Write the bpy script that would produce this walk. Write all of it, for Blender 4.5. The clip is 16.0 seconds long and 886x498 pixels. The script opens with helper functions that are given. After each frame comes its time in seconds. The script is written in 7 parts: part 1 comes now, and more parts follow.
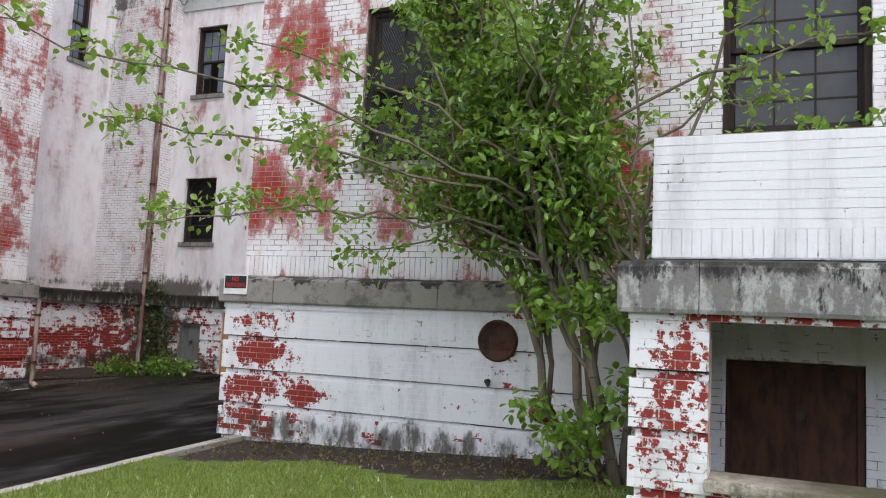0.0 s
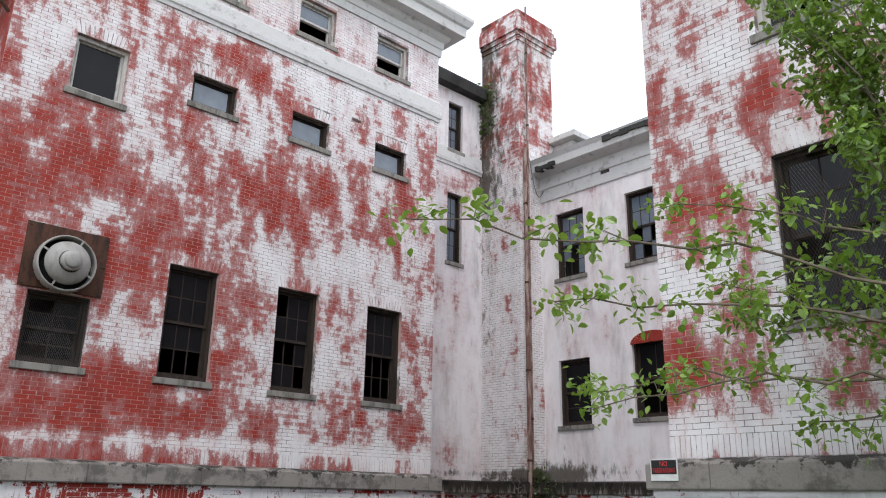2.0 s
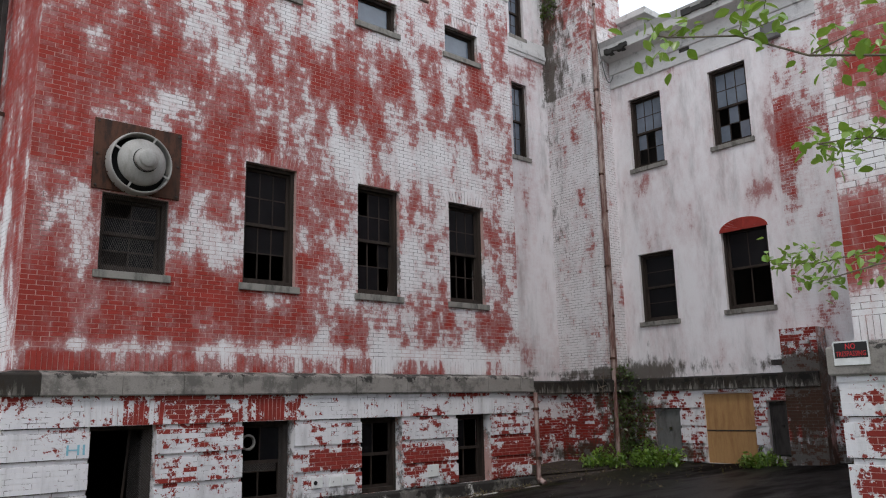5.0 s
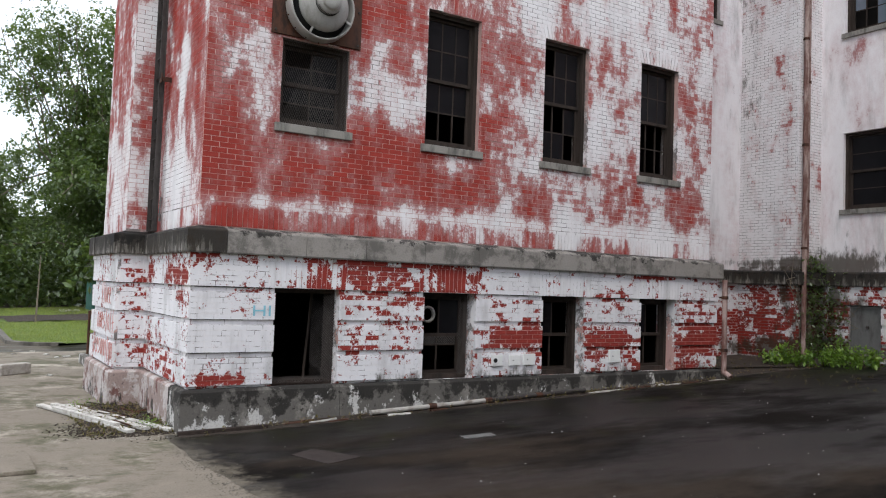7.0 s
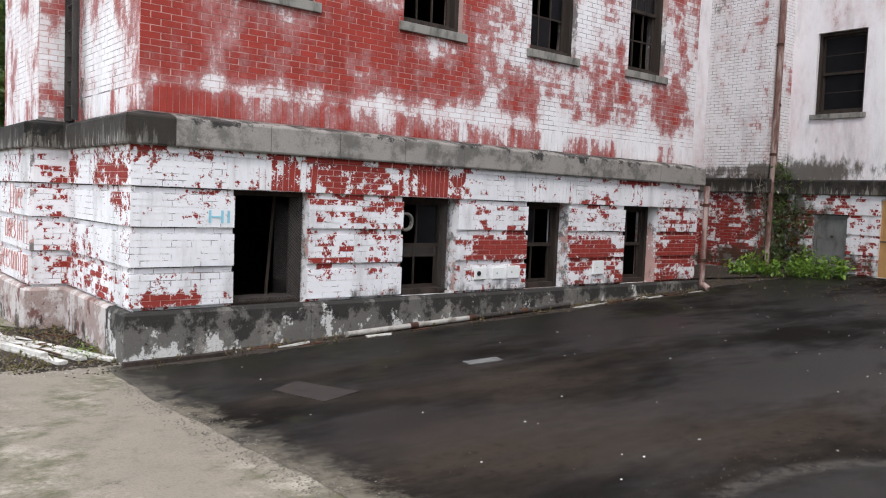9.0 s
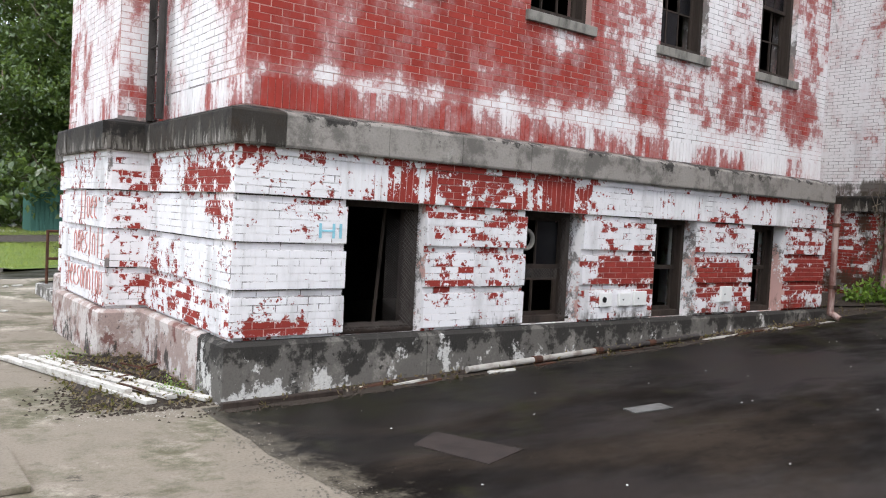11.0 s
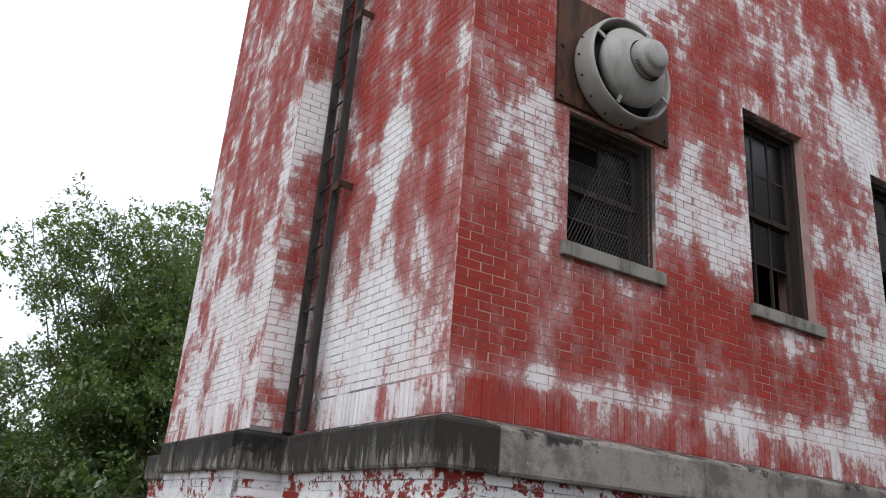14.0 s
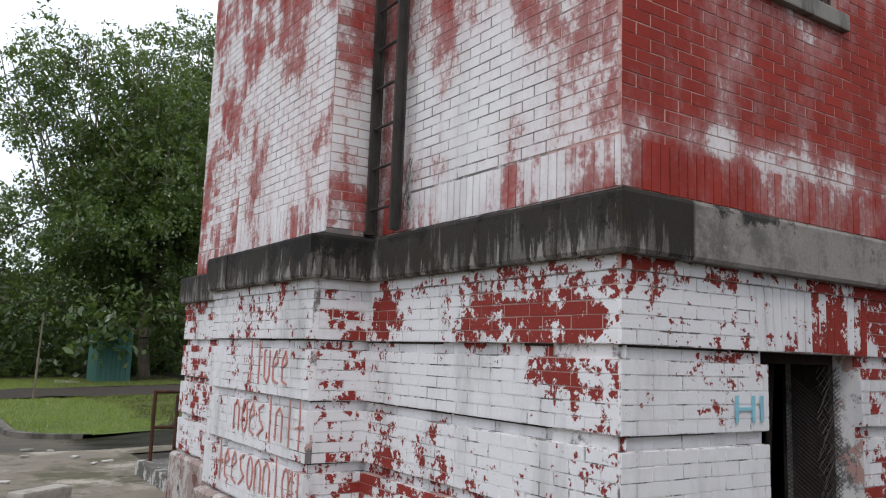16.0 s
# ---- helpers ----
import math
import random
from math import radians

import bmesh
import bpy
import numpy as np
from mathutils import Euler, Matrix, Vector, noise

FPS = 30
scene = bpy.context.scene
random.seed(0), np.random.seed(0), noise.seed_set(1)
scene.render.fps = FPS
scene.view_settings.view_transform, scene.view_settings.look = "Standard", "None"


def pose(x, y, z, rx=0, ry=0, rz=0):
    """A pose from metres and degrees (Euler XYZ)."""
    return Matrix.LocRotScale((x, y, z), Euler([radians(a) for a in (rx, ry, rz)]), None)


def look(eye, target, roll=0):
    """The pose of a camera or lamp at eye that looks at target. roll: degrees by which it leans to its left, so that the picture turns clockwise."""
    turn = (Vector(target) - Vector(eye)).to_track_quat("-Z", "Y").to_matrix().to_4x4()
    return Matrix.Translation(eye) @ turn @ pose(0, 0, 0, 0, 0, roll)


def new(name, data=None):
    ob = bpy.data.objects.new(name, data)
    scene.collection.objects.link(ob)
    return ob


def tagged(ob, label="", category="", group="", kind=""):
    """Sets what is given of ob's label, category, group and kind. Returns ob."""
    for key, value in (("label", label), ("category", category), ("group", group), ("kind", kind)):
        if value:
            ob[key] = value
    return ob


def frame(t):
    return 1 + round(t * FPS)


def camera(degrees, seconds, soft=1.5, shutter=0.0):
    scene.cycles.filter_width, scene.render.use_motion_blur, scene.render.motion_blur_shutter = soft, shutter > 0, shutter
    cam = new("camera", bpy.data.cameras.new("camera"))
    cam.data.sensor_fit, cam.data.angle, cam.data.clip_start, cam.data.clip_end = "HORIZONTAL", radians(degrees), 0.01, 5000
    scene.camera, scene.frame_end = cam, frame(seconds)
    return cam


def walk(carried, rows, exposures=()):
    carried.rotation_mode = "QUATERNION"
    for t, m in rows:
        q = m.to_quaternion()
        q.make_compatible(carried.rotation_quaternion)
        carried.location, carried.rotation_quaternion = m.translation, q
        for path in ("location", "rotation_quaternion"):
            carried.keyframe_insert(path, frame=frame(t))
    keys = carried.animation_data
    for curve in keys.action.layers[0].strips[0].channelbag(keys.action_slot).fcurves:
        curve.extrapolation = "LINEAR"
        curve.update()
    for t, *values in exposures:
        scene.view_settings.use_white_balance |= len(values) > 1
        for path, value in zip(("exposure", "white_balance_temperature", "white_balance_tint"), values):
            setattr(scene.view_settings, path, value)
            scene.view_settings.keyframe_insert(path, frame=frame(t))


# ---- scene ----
cam = camera(58.8, 16.0, soft=1.1)
PATH = [
    (0, (-2.224, -14.496, 2.06), (-0.386, -13.733, 2.256), 2.7),
    (0.5, (-2.182, -14.212, 2.073), (-0.566, -13.058, 2.313), 3.0),
    (1, (-2.194, -13.942, 2.0), (-0.736, -12.627, 2.383), 3.1),
    (1.5, (-2.269, -13.697, 2.048), (-0.889, -12.332, 2.531), 2.0),
    (2, (-2.299, -13.421, 2.12), (-1.008, -12.018, 2.723), 1.0),
    (2.5, (-2.352, -13.176, 2.143), (-1.157, -11.737, 2.85), 0.9),
    (3, (-2.509, -12.917, 2.155), (-1.281, -11.563, 2.965), -1.1),
    (3.5, (-2.554, -12.627, 2.121), (-1.35, -11.271, 2.966), -1.7),
    (4, (-2.507, -12.293, 1.997), (-1.346, -10.905, 2.848), -1.4),
    (4.5, (-2.578, -11.936, 2.011), (-1.336, -10.482, 2.598), -1.5),
    (5, (-2.505, -11.603, 2.04), (-1.212, -10.127, 2.427), -1.2),
    (5.2, (-2.48, -11.478, 2.032), (-1.244, -9.947, 2.388), -0.6),
    (7.3, (-2.616, -9.775, 1.864), (-1.542, -8.09, 1.935), 2.2),
    (7.5, (-2.618, -9.662, 1.824), (-1.483, -8.016, 1.88), 1.7),
    (7.8, (-2.55, -9.412, 1.793), (-1.372, -7.795, 1.818), 1.3),
    (8, (-2.581, -9.265, 1.82), (-1.396, -7.653, 1.82), 1.4),
    (8.2, (-2.597, -9.02, 1.86), (-1.394, -7.422, 1.829), 1.6),
    (10.3, (-2.475, -7.111, 1.678), (-1.138, -5.634, 1.508), 2.5),
    (10.5, (-2.481, -6.919, 1.694), (-1.13, -5.454, 1.532), 2.4),
    (11, (-2.606, -6.45, 1.705), (-1.402, -4.854, 1.625), 2.9),
    (11.5, (-2.639, -6.032, 1.726), (-1.532, -4.366, 1.738), 3.2),
    (12, (-2.615, -5.638, 1.767), (-1.605, -3.92, 1.946), 3.9),
    (12.5, (-2.677, -5.292, 1.796), (-1.683, -3.583, 2.096), 4.7),
    (13, (-2.615, -4.914, 1.8), (-1.547, -3.284, 2.251), 4.2),
    (13.5, (-2.609, -4.548, 1.828), (-1.601, -2.923, 2.416), 4.6),
    (14, (-2.693, -4.217, 1.861), (-1.701, -2.619, 2.543), 4.6),
    (14.5, (-2.71, -3.855, 1.814), (-1.715, -2.285, 2.553), 4.9),
    (15, (-2.706, -3.43, 1.788), (-1.67, -1.801, 2.311), 4.6),
    (15.5, (-2.73, -3.006, 1.769), (-1.66, -1.364, 2.166), 3.1),
    (16, (-2.718, -2.564, 1.751), (-1.617, -0.916, 2.018), 2.0),
]
walk(cam, [(t, look(eye, target, roll)) for t, eye, target, roll in PATH], [(0, 0.40), (0.5, 0.50), (1.5, 0.30), (2.5, 0.02), (3.5, -0.40), (4, -0.55), (4.5, -0.65), (5, -0.18), (7.5, 0.27), (8, 0.4), (10.5, 0.75), (11, 0.71), (12.5, 0.25), (13.5, 0.1), (14.5, -0.25), (15, -0.46), (16, -0.22)])

# ---- light ----
world = bpy.data.worlds.new("world")
scene.world = world
world.use_nodes = True
wt = world.node_tree
sky = wt.nodes.new("ShaderNodeTexSky")
sky.sky_type, sky.sun_disc = "NISHITA", False
SUN_EL, SUN_AZ = radians(55), radians(222)
sky.sun_elevation, sky.sun_rotation = SUN_EL, SUN_AZ
cloud = wt.nodes.new("ShaderNodeTexNoise")
cloud.inputs["Scale"].default_value, cloud.inputs["Detail"].default_value = 2.2, 4.0
cramp = wt.nodes.new("ShaderNodeValToRGB")
cramp.color_ramp.elements[0].position, cramp.color_ramp.elements[0].color = 0.3, (0.78, 0.83, 0.91, 1)
cramp.color_ramp.elements[1].position, cramp.color_ramp.elements[1].color = 0.62, (0.93, 0.965, 1.03, 1)
wt.links.new(cloud.outputs["Fac"], cramp.inputs["Fac"])
dim = wt.nodes.new("ShaderNodeVectorMath")
dim.operation = "SCALE"
dim.inputs["Scale"].default_value = 0.03
wt.links.new(sky.outputs["Color"], dim.inputs[0])
add = wt.nodes.new("ShaderNodeVectorMath")
add.operation = "ADD"
wt.links.new(dim.outputs[0], add.inputs[0])
wt.links.new(cramp.outputs["Color"], add.inputs[1])
wt.links.new(add.outputs[0], wt.nodes["Background"].inputs["Color"])
wt.nodes["Background"].inputs["Strength"].default_value = 1.42
sun = new("sun", bpy.data.lights.new("sun", "SUN"))
sun.data.energy, sun.data.angle, sun.data.color = 0.95, radians(11), (1.0, 0.96, 0.90)
sun.matrix_world = look((math.sin(SUN_AZ) * math.cos(SUN_EL) * 60, math.cos(SUN_AZ) * math.cos(SUN_EL) * 60, math.sin(SUN_EL) * 60), (0, 0, 0))


# ---- materials ----
def sock(nt, s, v):
    if isinstance(v, bpy.types.NodeSocket):
        nt.links.new(v, s)
    elif isinstance(v, tuple) and len(v) == 3 and s.type == "RGBA":
        s.default_value = (*v, 1)
    else:
        s.default_value = v


def start(name):
    m = bpy.data.materials.new(name)
    m.use_nodes = True
    nt = m.node_tree
    return m, nt, nt.nodes["Principled BSDF"]


def position(nt, scale=(1, 1, 1)):
    g = nt.nodes.new("ShaderNodeNewGeometry")
    mp = nt.nodes.new("ShaderNodeMapping")
    mp.inputs["Scale"].default_value = scale
    nt.links.new(g.outputs["Position"], mp.inputs["Vector"])
    return mp.outputs["Vector"]


def noisy(nt, vec, scale, detail=4.0, rough=0.55):
    n = nt.nodes.new("ShaderNodeTexNoise")
    n.inputs["Scale"].default_value, n.inputs["Detail"].default_value, n.inputs["Roughness"].default_value = scale, detail, rough
    nt.links.new(vec, n.inputs["Vector"])
    return n.outputs["Fac"]


def calc(nt, op, a, b=0.0, clamp=False):
    n = nt.nodes.new("ShaderNodeMath")
    n.operation, n.use_clamp = op, clamp
    sock(nt, n.inputs[0], a)
    sock(nt, n.inputs[1], b)
    return n.outputs[0]


def step(nt, v, lo, hi):
    n = nt.nodes.new("ShaderNodeMapRange")
    n.interpolation_type = "SMOOTHSTEP"
    sock(nt, n.inputs["Value"], v)
    n.inputs["From Min"].default_value, n.inputs["From Max"].default_value = lo, hi
    return n.outputs["Result"]


def blend(nt, f, a, b, kind="MIX"):
    n = nt.nodes.new("ShaderNodeMix")
    n.data_type, n.blend_type = "RGBA", kind
    sock(nt, n.inputs[0], f)
    sock(nt, n.inputs[6], a)
    sock(nt, n.inputs[7], b)
    return n.outputs[2]


def relief(nt, bsdf, h, strength=0.4, dist=0.01):
    n = nt.nodes.new("ShaderNodeBump")
    n.inputs["Strength"].default_value, n.inputs["Distance"].default_value = strength, dist
    sock(nt, n.inputs["Height"], h)
    nt.links.new(n.outputs["Normal"], bsdf.inputs["Normal"])


def attribute(nt, name):
    n = nt.nodes.new("ShaderNodeAttribute")
    n.attribute_name = name
    return n.outputs["Fac"]


def island(nt):
    return nt.nodes.new("ShaderNodeNewGeometry").outputs["Random Per Island"]


def painted_brick(name, soft, amount, joint=False, streak=0.45, grime=0.25, white=(0.82, 0.795, 0.80), red=(0.30, 0.027, 0.018), amps=(2.1, 1.2), crackle=(0.50, 0.62), wash=0.0, sizes=(1.5, 8), chip=0.55, each=0.22):
    """White limewash worn off red brick. soft: how blurred the worn edges are; amount: how much red shows."""
    m, nt, b = start(name)
    pos, tall = position(nt), position(nt, (1, 1, streak))
    big, mid, fine = noisy(nt, tall, sizes[0], 5, 0.6), noisy(nt, tall, sizes[1], 4, 0.65), noisy(nt, pos, 30, 4, 0.65)
    f = calc(nt, "ADD", calc(nt, "MULTIPLY", calc(nt, "SUBTRACT", big, 0.5), amps[0]), calc(nt, "MULTIPLY", calc(nt, "SUBTRACT", mid, 0.5), amps[1]))
    f = calc(nt, "ADD", f, calc(nt, "MULTIPLY", calc(nt, "SUBTRACT", fine, 0.5), chip))
    if not joint:
        f = calc(nt, "ADD", f, calc(nt, "MULTIPLY", calc(nt, "SUBTRACT", island(nt), 0.5), each))
    f = calc(nt, "ADD", f, calc(nt, "ADD", attribute(nt, "peel"), amount))
    mask = calc(nt, "ADD", calc(nt, "MULTIPLY", step(nt, f, -soft * 0.45, soft * 0.45), 1.0 - wash), calc(nt, "MULTIPLY", step(nt, f, -soft * 2.4, soft * 2.4), wash))
    dirt = step(nt, noisy(nt, position(nt, (1, 1, 0.25)), 3.0, 6, 0.65), 0.46, 0.75)
    speck = step(nt, noisy(nt, pos, 60, 2), 0.6, 0.75)
    w = blend(nt, calc(nt, "MULTIPLY", dirt, grime), white, (0.33, 0.32, 0.31))
    w = blend(nt, calc(nt, "MULTIPLY", speck, 0.18), w, (0.36, 0.30, 0.28))
    r = blend(nt, noisy(nt, pos, 5, 4), tuple(c * 0.72 for c in red), tuple(c * 1.3 for c in red))
    r = blend(nt, calc(nt, "MULTIPLY", fine, 0.14), r, (0.42, 0.20, 0.17))
    if joint:
        crack = step(nt, noisy(nt, pos, 3, 7, 0.78), *crackle)
        w = blend(nt, calc(nt, "MULTIPLY", crack, 0.85), w, (0.085, 0.068, 0.06))
        r = blend(nt, 0.8, r, (0.60, 0.41, 0.37))
    else:
        tone = calc(nt, "ADD", 0.88, calc(nt, "MULTIPLY", island(nt), 0.2))
        hue = nt.nodes.new("ShaderNodeHueSaturation")
        sock(nt, hue.inputs["Value"], tone)
        sock(nt, hue.inputs["Color"], r)
        r = hue.outputs["Color"]
    mould_dark = step(nt, calc(nt, "ADD", attribute(nt, "mold_dark"), calc(nt, "MULTIPLY", calc(nt, "SUBTRACT", noisy(nt, position(nt, (1, 1, 0.4)), 5, 6, 0.7), 0.5), 1.5)), 0.30, 0.62)
    paint = blend(nt, calc(nt, "MULTIPLY", mould_dark, 0.88), blend(nt, mask, w, r), (0.055, 0.042, 0.027))
    sock(nt, b.inputs["Base Color"], paint)
    b.inputs["Roughness"].default_value = 0.85
    b.inputs["Specular IOR Level"].default_value = 0.25
    relief(nt, b, calc(nt, "SUBTRACT", calc(nt, "MULTIPLY", fine, 0.5), calc(nt, "MULTIPLY", mask, 0.5)), 0.7, 0.008)
    return m


UPPER = painted_brick("worn_limewashed_brick", 0.28, 0.06, streak=0.5, amps=(2.7, 1.2), wash=0.55, sizes=(1.9, 6.0), each=0.30, chip=0.7)
UPPER_JOINT = painted_brick("worn_limewashed_joint", 0.28, 0.05, joint=True, streak=0.5, amps=(2.7, 1.2), crackle=(0.40, 0.51), wash=0.42, sizes=(1.9, 6.0), chip=0.7)
BASE = painted_brick("flaking_white_brick", 0.05, -0.14, streak=1.0, white=(0.78, 0.765, 0.78), red=(0.25, 0.023, 0.016), amps=(1.6, 1.9), grime=0.55, chip=1.1, each=0.55, wash=0.3)
BASE_JOINT = painted_brick("flaking_white_joint", 0.045, -0.22, joint=True, streak=1.0, amps=(1.6, 1.9), crackle=(0.48, 0.58), chip=1.1, grime=0.55)
SMOOTH_JOINT = painted_brick("thickly_painted_joint", 0.045, -0.3, joint=True, streak=1.0, amps=(1.9, 1.9), crackle=(0.56, 0.66), chip=1.0)
PLASTER = painted_brick("stained_white_plaster", 0.40, -0.50, grime=0.5, white=(0.86, 0.83, 0.84), streak=0.5, amps=(2.3, 1.3), sizes=(1.1, 5), wash=0.6)


def stone(name, light, dark, lo, hi, scale=2.2, streak=0.35, rough=0.85, bump=0.5):
    m, nt, b = start(name)
    pos = position(nt)
    s = step(nt, noisy(nt, position(nt, (1, 1, streak)), scale, 7, 0.68), lo, hi)
    g = noisy(nt, pos, 45, 4, 0.65)
    c = blend(nt, s, light, dark)
    c = blend(nt, calc(nt, "MULTIPLY", step(nt, g, 0.4, 0.75), 0.35), c, tuple(k * 0.55 for k in light))
    c = blend(nt, calc(nt, "MULTIPLY", noisy(nt, pos, 7, 3), 0.22), c, tuple(min(1, k * 1.5) for k in light))
    sock(nt, b.inputs["Base Color"], c)
    b.inputs["Roughness"].default_value = rough
    b.inputs["Specular IOR Level"].default_value = 0.3
    relief(nt, b, g, bump, 0.008)
    return m


def blotched(name, base, rows, grain=0.3, bump=0.5):
    """Old stone with several layers of hard-edged stains. rows: colour, noise scale, height squash, lo, hi, bias by height (slope, level)."""
    m, nt, b = start(name)
    pos = position(nt)
    split = nt.nodes.new("ShaderNodeSeparateXYZ")
    nt.links.new(pos, split.inputs[0])
    g = noisy(nt, pos, 50, 4, 0.65)
    c = blend(nt, noisy(nt, pos, 2.5, 5, 0.65), tuple(k * 0.8 for k in base), tuple(k * 1.2 for k in base))
    for k, (colour, scale, squash, lo, hi, slope, mid) in enumerate(rows):
        v = noisy(nt, position(nt, (1, 1, squash)), scale, 9, 0.74)
        if slope:
            v = calc(nt, "ADD", v, calc(nt, "MULTIPLY", calc(nt, "SUBTRACT", split.outputs["Z"], mid), slope))
        c = blend(nt, calc(nt, "MULTIPLY", step(nt, v, lo, hi), 0.92), c, colour)
    c = blend(nt, calc(nt, "MULTIPLY", step(nt, g, 0.42, 0.72), grain), c, tuple(k * 0.4 for k in base))
    sock(nt, b.inputs["Base Color"], c)
    b.inputs["Roughness"].default_value = 0.88
    b.inputs["Specular IOR Level"].default_value = 0.3
    relief(nt, b, g, bump, 0.008)
    return m


LEDGE = blotched("weathered_grey_limestone", (0.30, 0.275, 0.25), [((0.13, 0.12, 0.108), 2.2, 1, 0.47, 0.62, 0, 0), ((0.022, 0.020, 0.018), 2.6, 1, 0.575, 0.625, 0.9, 2.46), ((0.36, 0.34, 0.31), 9, 0.4, 0.62, 0.68, 0, 0)])
LEDGE_DARK = blotched("black_stained_limestone", (0.036, 0.031, 0.026), [((0.15, 0.138, 0.12), 8, 0.12, 0.53, 0.62, -0.5, 2.44), ((0.034, 0.024, 0.016), 4, 0.5, 0.50, 0.62, 0, 0), ((0.012, 0.011, 0.010), 3.0, 1, 0.50, 0.58, 0.5, 2.46), ((0.30, 0.28, 0.255), 11, 0.10, 0.60, 0.66, -0.6, 2.42)])
LEDGE_PORCH = blotched("mottled_black_grey_concrete", (0.20, 0.19, 0.18), [((0.42, 0.41, 0.39), 5, 0.5, 0.50, 0.60, 0, 0), ((0.03, 0.028, 0.026), 2.4, 0.7, 0.47, 0.58, 0.9, 2.47), ((0.02, 0.019, 0.018), 9, 0.35, 0.52, 0.60, 0.4, 2.45)])
PLINTH = blotched("stained_concrete_plinth", (0.13, 0.12, 0.108), [((0.27, 0.25, 0.225), 2.0, 1, 0.52, 0.66, 0, 0), ((0.020, 0.018, 0.016), 2.6, 0.9, 0.49, 0.57, 0.45, 0.30), ((0.60, 0.585, 0.56), 3.6, 0.8, 0.56, 0.60, -0.25, 0.3), ((0.016, 0.015, 0.013), 11, 0.8, 0.59, 0.64, 0, 0)])
PLINTH_PINK = blotched("flaking_pinkish_plinth", (0.34, 0.26, 0.235), [((0.56, 0.52, 0.50), 2.4, 0.8, 0.47, 0.54, 0, 0), ((0.15, 0.060, 0.048), 3.0, 0.8, 0.56, 0.61, 0, 0), ((0.030, 0.027, 0.023), 3.5, 0.6, 0.58, 0.64, -0.3, 0.3), ((0.04, 0.035, 0.03), 14, 0.8, 0.60, 0.64, 0, 0)])
SILL = stone("grey_stone_sill", (0.26, 0.245, 0.22), (0.05, 0.047, 0.042), 0.42, 0.7, scale=6)
CORNICE = stone("peeling_white_timber", (0.62, 0.61, 0.60), (0.20, 0.19, 0.18), 0.52, 0.76, scale=4, streak=1)
OLDWOOD = stone("grey_weathered_wood", (0.042, 0.030, 0.024), (0.013, 0.010, 0.008), 0.4, 0.7, scale=9, streak=0.1)
PALEWOOD = stone("peeling_white_painted_wood", (0.55, 0.53, 0.50), (0.16, 0.13, 0.11), 0.5, 0.7, scale=12, streak=0.2)
# Near-black colour puts the darkness of unlit rooms into their surfaces.
DARKWALL = stone("unlit_interior_black", (0.022, 0.017, 0.015), (0.010, 0.009, 0.008), 0.4, 0.7)
RUST = stone("rusted_brown_steel", (0.085, 0.035, 0.02), (0.018, 0.012, 0.01), 0.4, 0.66, scale=9, rough=0.75)
IRON = stone("dark_weathered_iron", (0.05, 0.043, 0.04), (0.015, 0.012, 0.011), 0.4, 0.7, scale=10, rough=0.6)
PIPE = stone("flaking_painted_downpipe", (0.40, 0.30, 0.27), (0.11, 0.035, 0.025), 0.38, 0.56, scale=7, streak=0.2)
ROOFING = stone("black_roofing_felt", (0.05, 0.048, 0.045), (0.02, 0.02, 0.02), 0.4, 0.7)
CONCRETE = blotched("mossy_worn_concrete", (0.22, 0.188, 0.148), [((0.46, 0.41, 0.34), 0.8, 1, 0.49, 0.61, 0, 0), ((0.085, 0.08, 0.042), 0.75, 1, 0.46, 0.60, 0, 0), ((0.14, 0.12, 0.09), 3.2, 1, 0.53, 0.66, 0, 0), ((0.045, 0.04, 0.026), 1.8, 1, 0.59, 0.68, 0, 0), ((0.05, 0.045, 0.035), 18, 1, 0.64, 0.70, 0, 0)], grain=0.35)
GRIT = stone("dusty_brown_grit", (0.17, 0.15, 0.125), (0.07, 0.06, 0.05), 0.4, 0.7, scale=9)
KERB = stone("pale_concrete_kerb", (0.40, 0.37, 0.33), (0.14, 0.12, 0.10), 0.45, 0.7, scale=5, streak=1)
DEBRIS = stone("whitewashed_scrap_timber", (0.58, 0.56, 0.52), (0.22, 0.19, 0.16), 0.45, 0.7, scale=8, streak=1)
PLYWOOD = stone("orange_plywood", (0.42, 0.24, 0.10), (0.28, 0.14, 0.06), 0.4, 0.7, scale=7, streak=0.15)
STEELGREY = stone("grey_sheet_metal", (0.15, 0.15, 0.145), (0.06, 0.055, 0.05), 0.45, 0.75, scale=5, rough=0.5)
FANMETAL = stone("dull_spun_aluminium", (0.34, 0.33, 0.31), (0.16, 0.145, 0.125), 0.45, 0.75, scale=4, rough=0.45, bump=0.1)


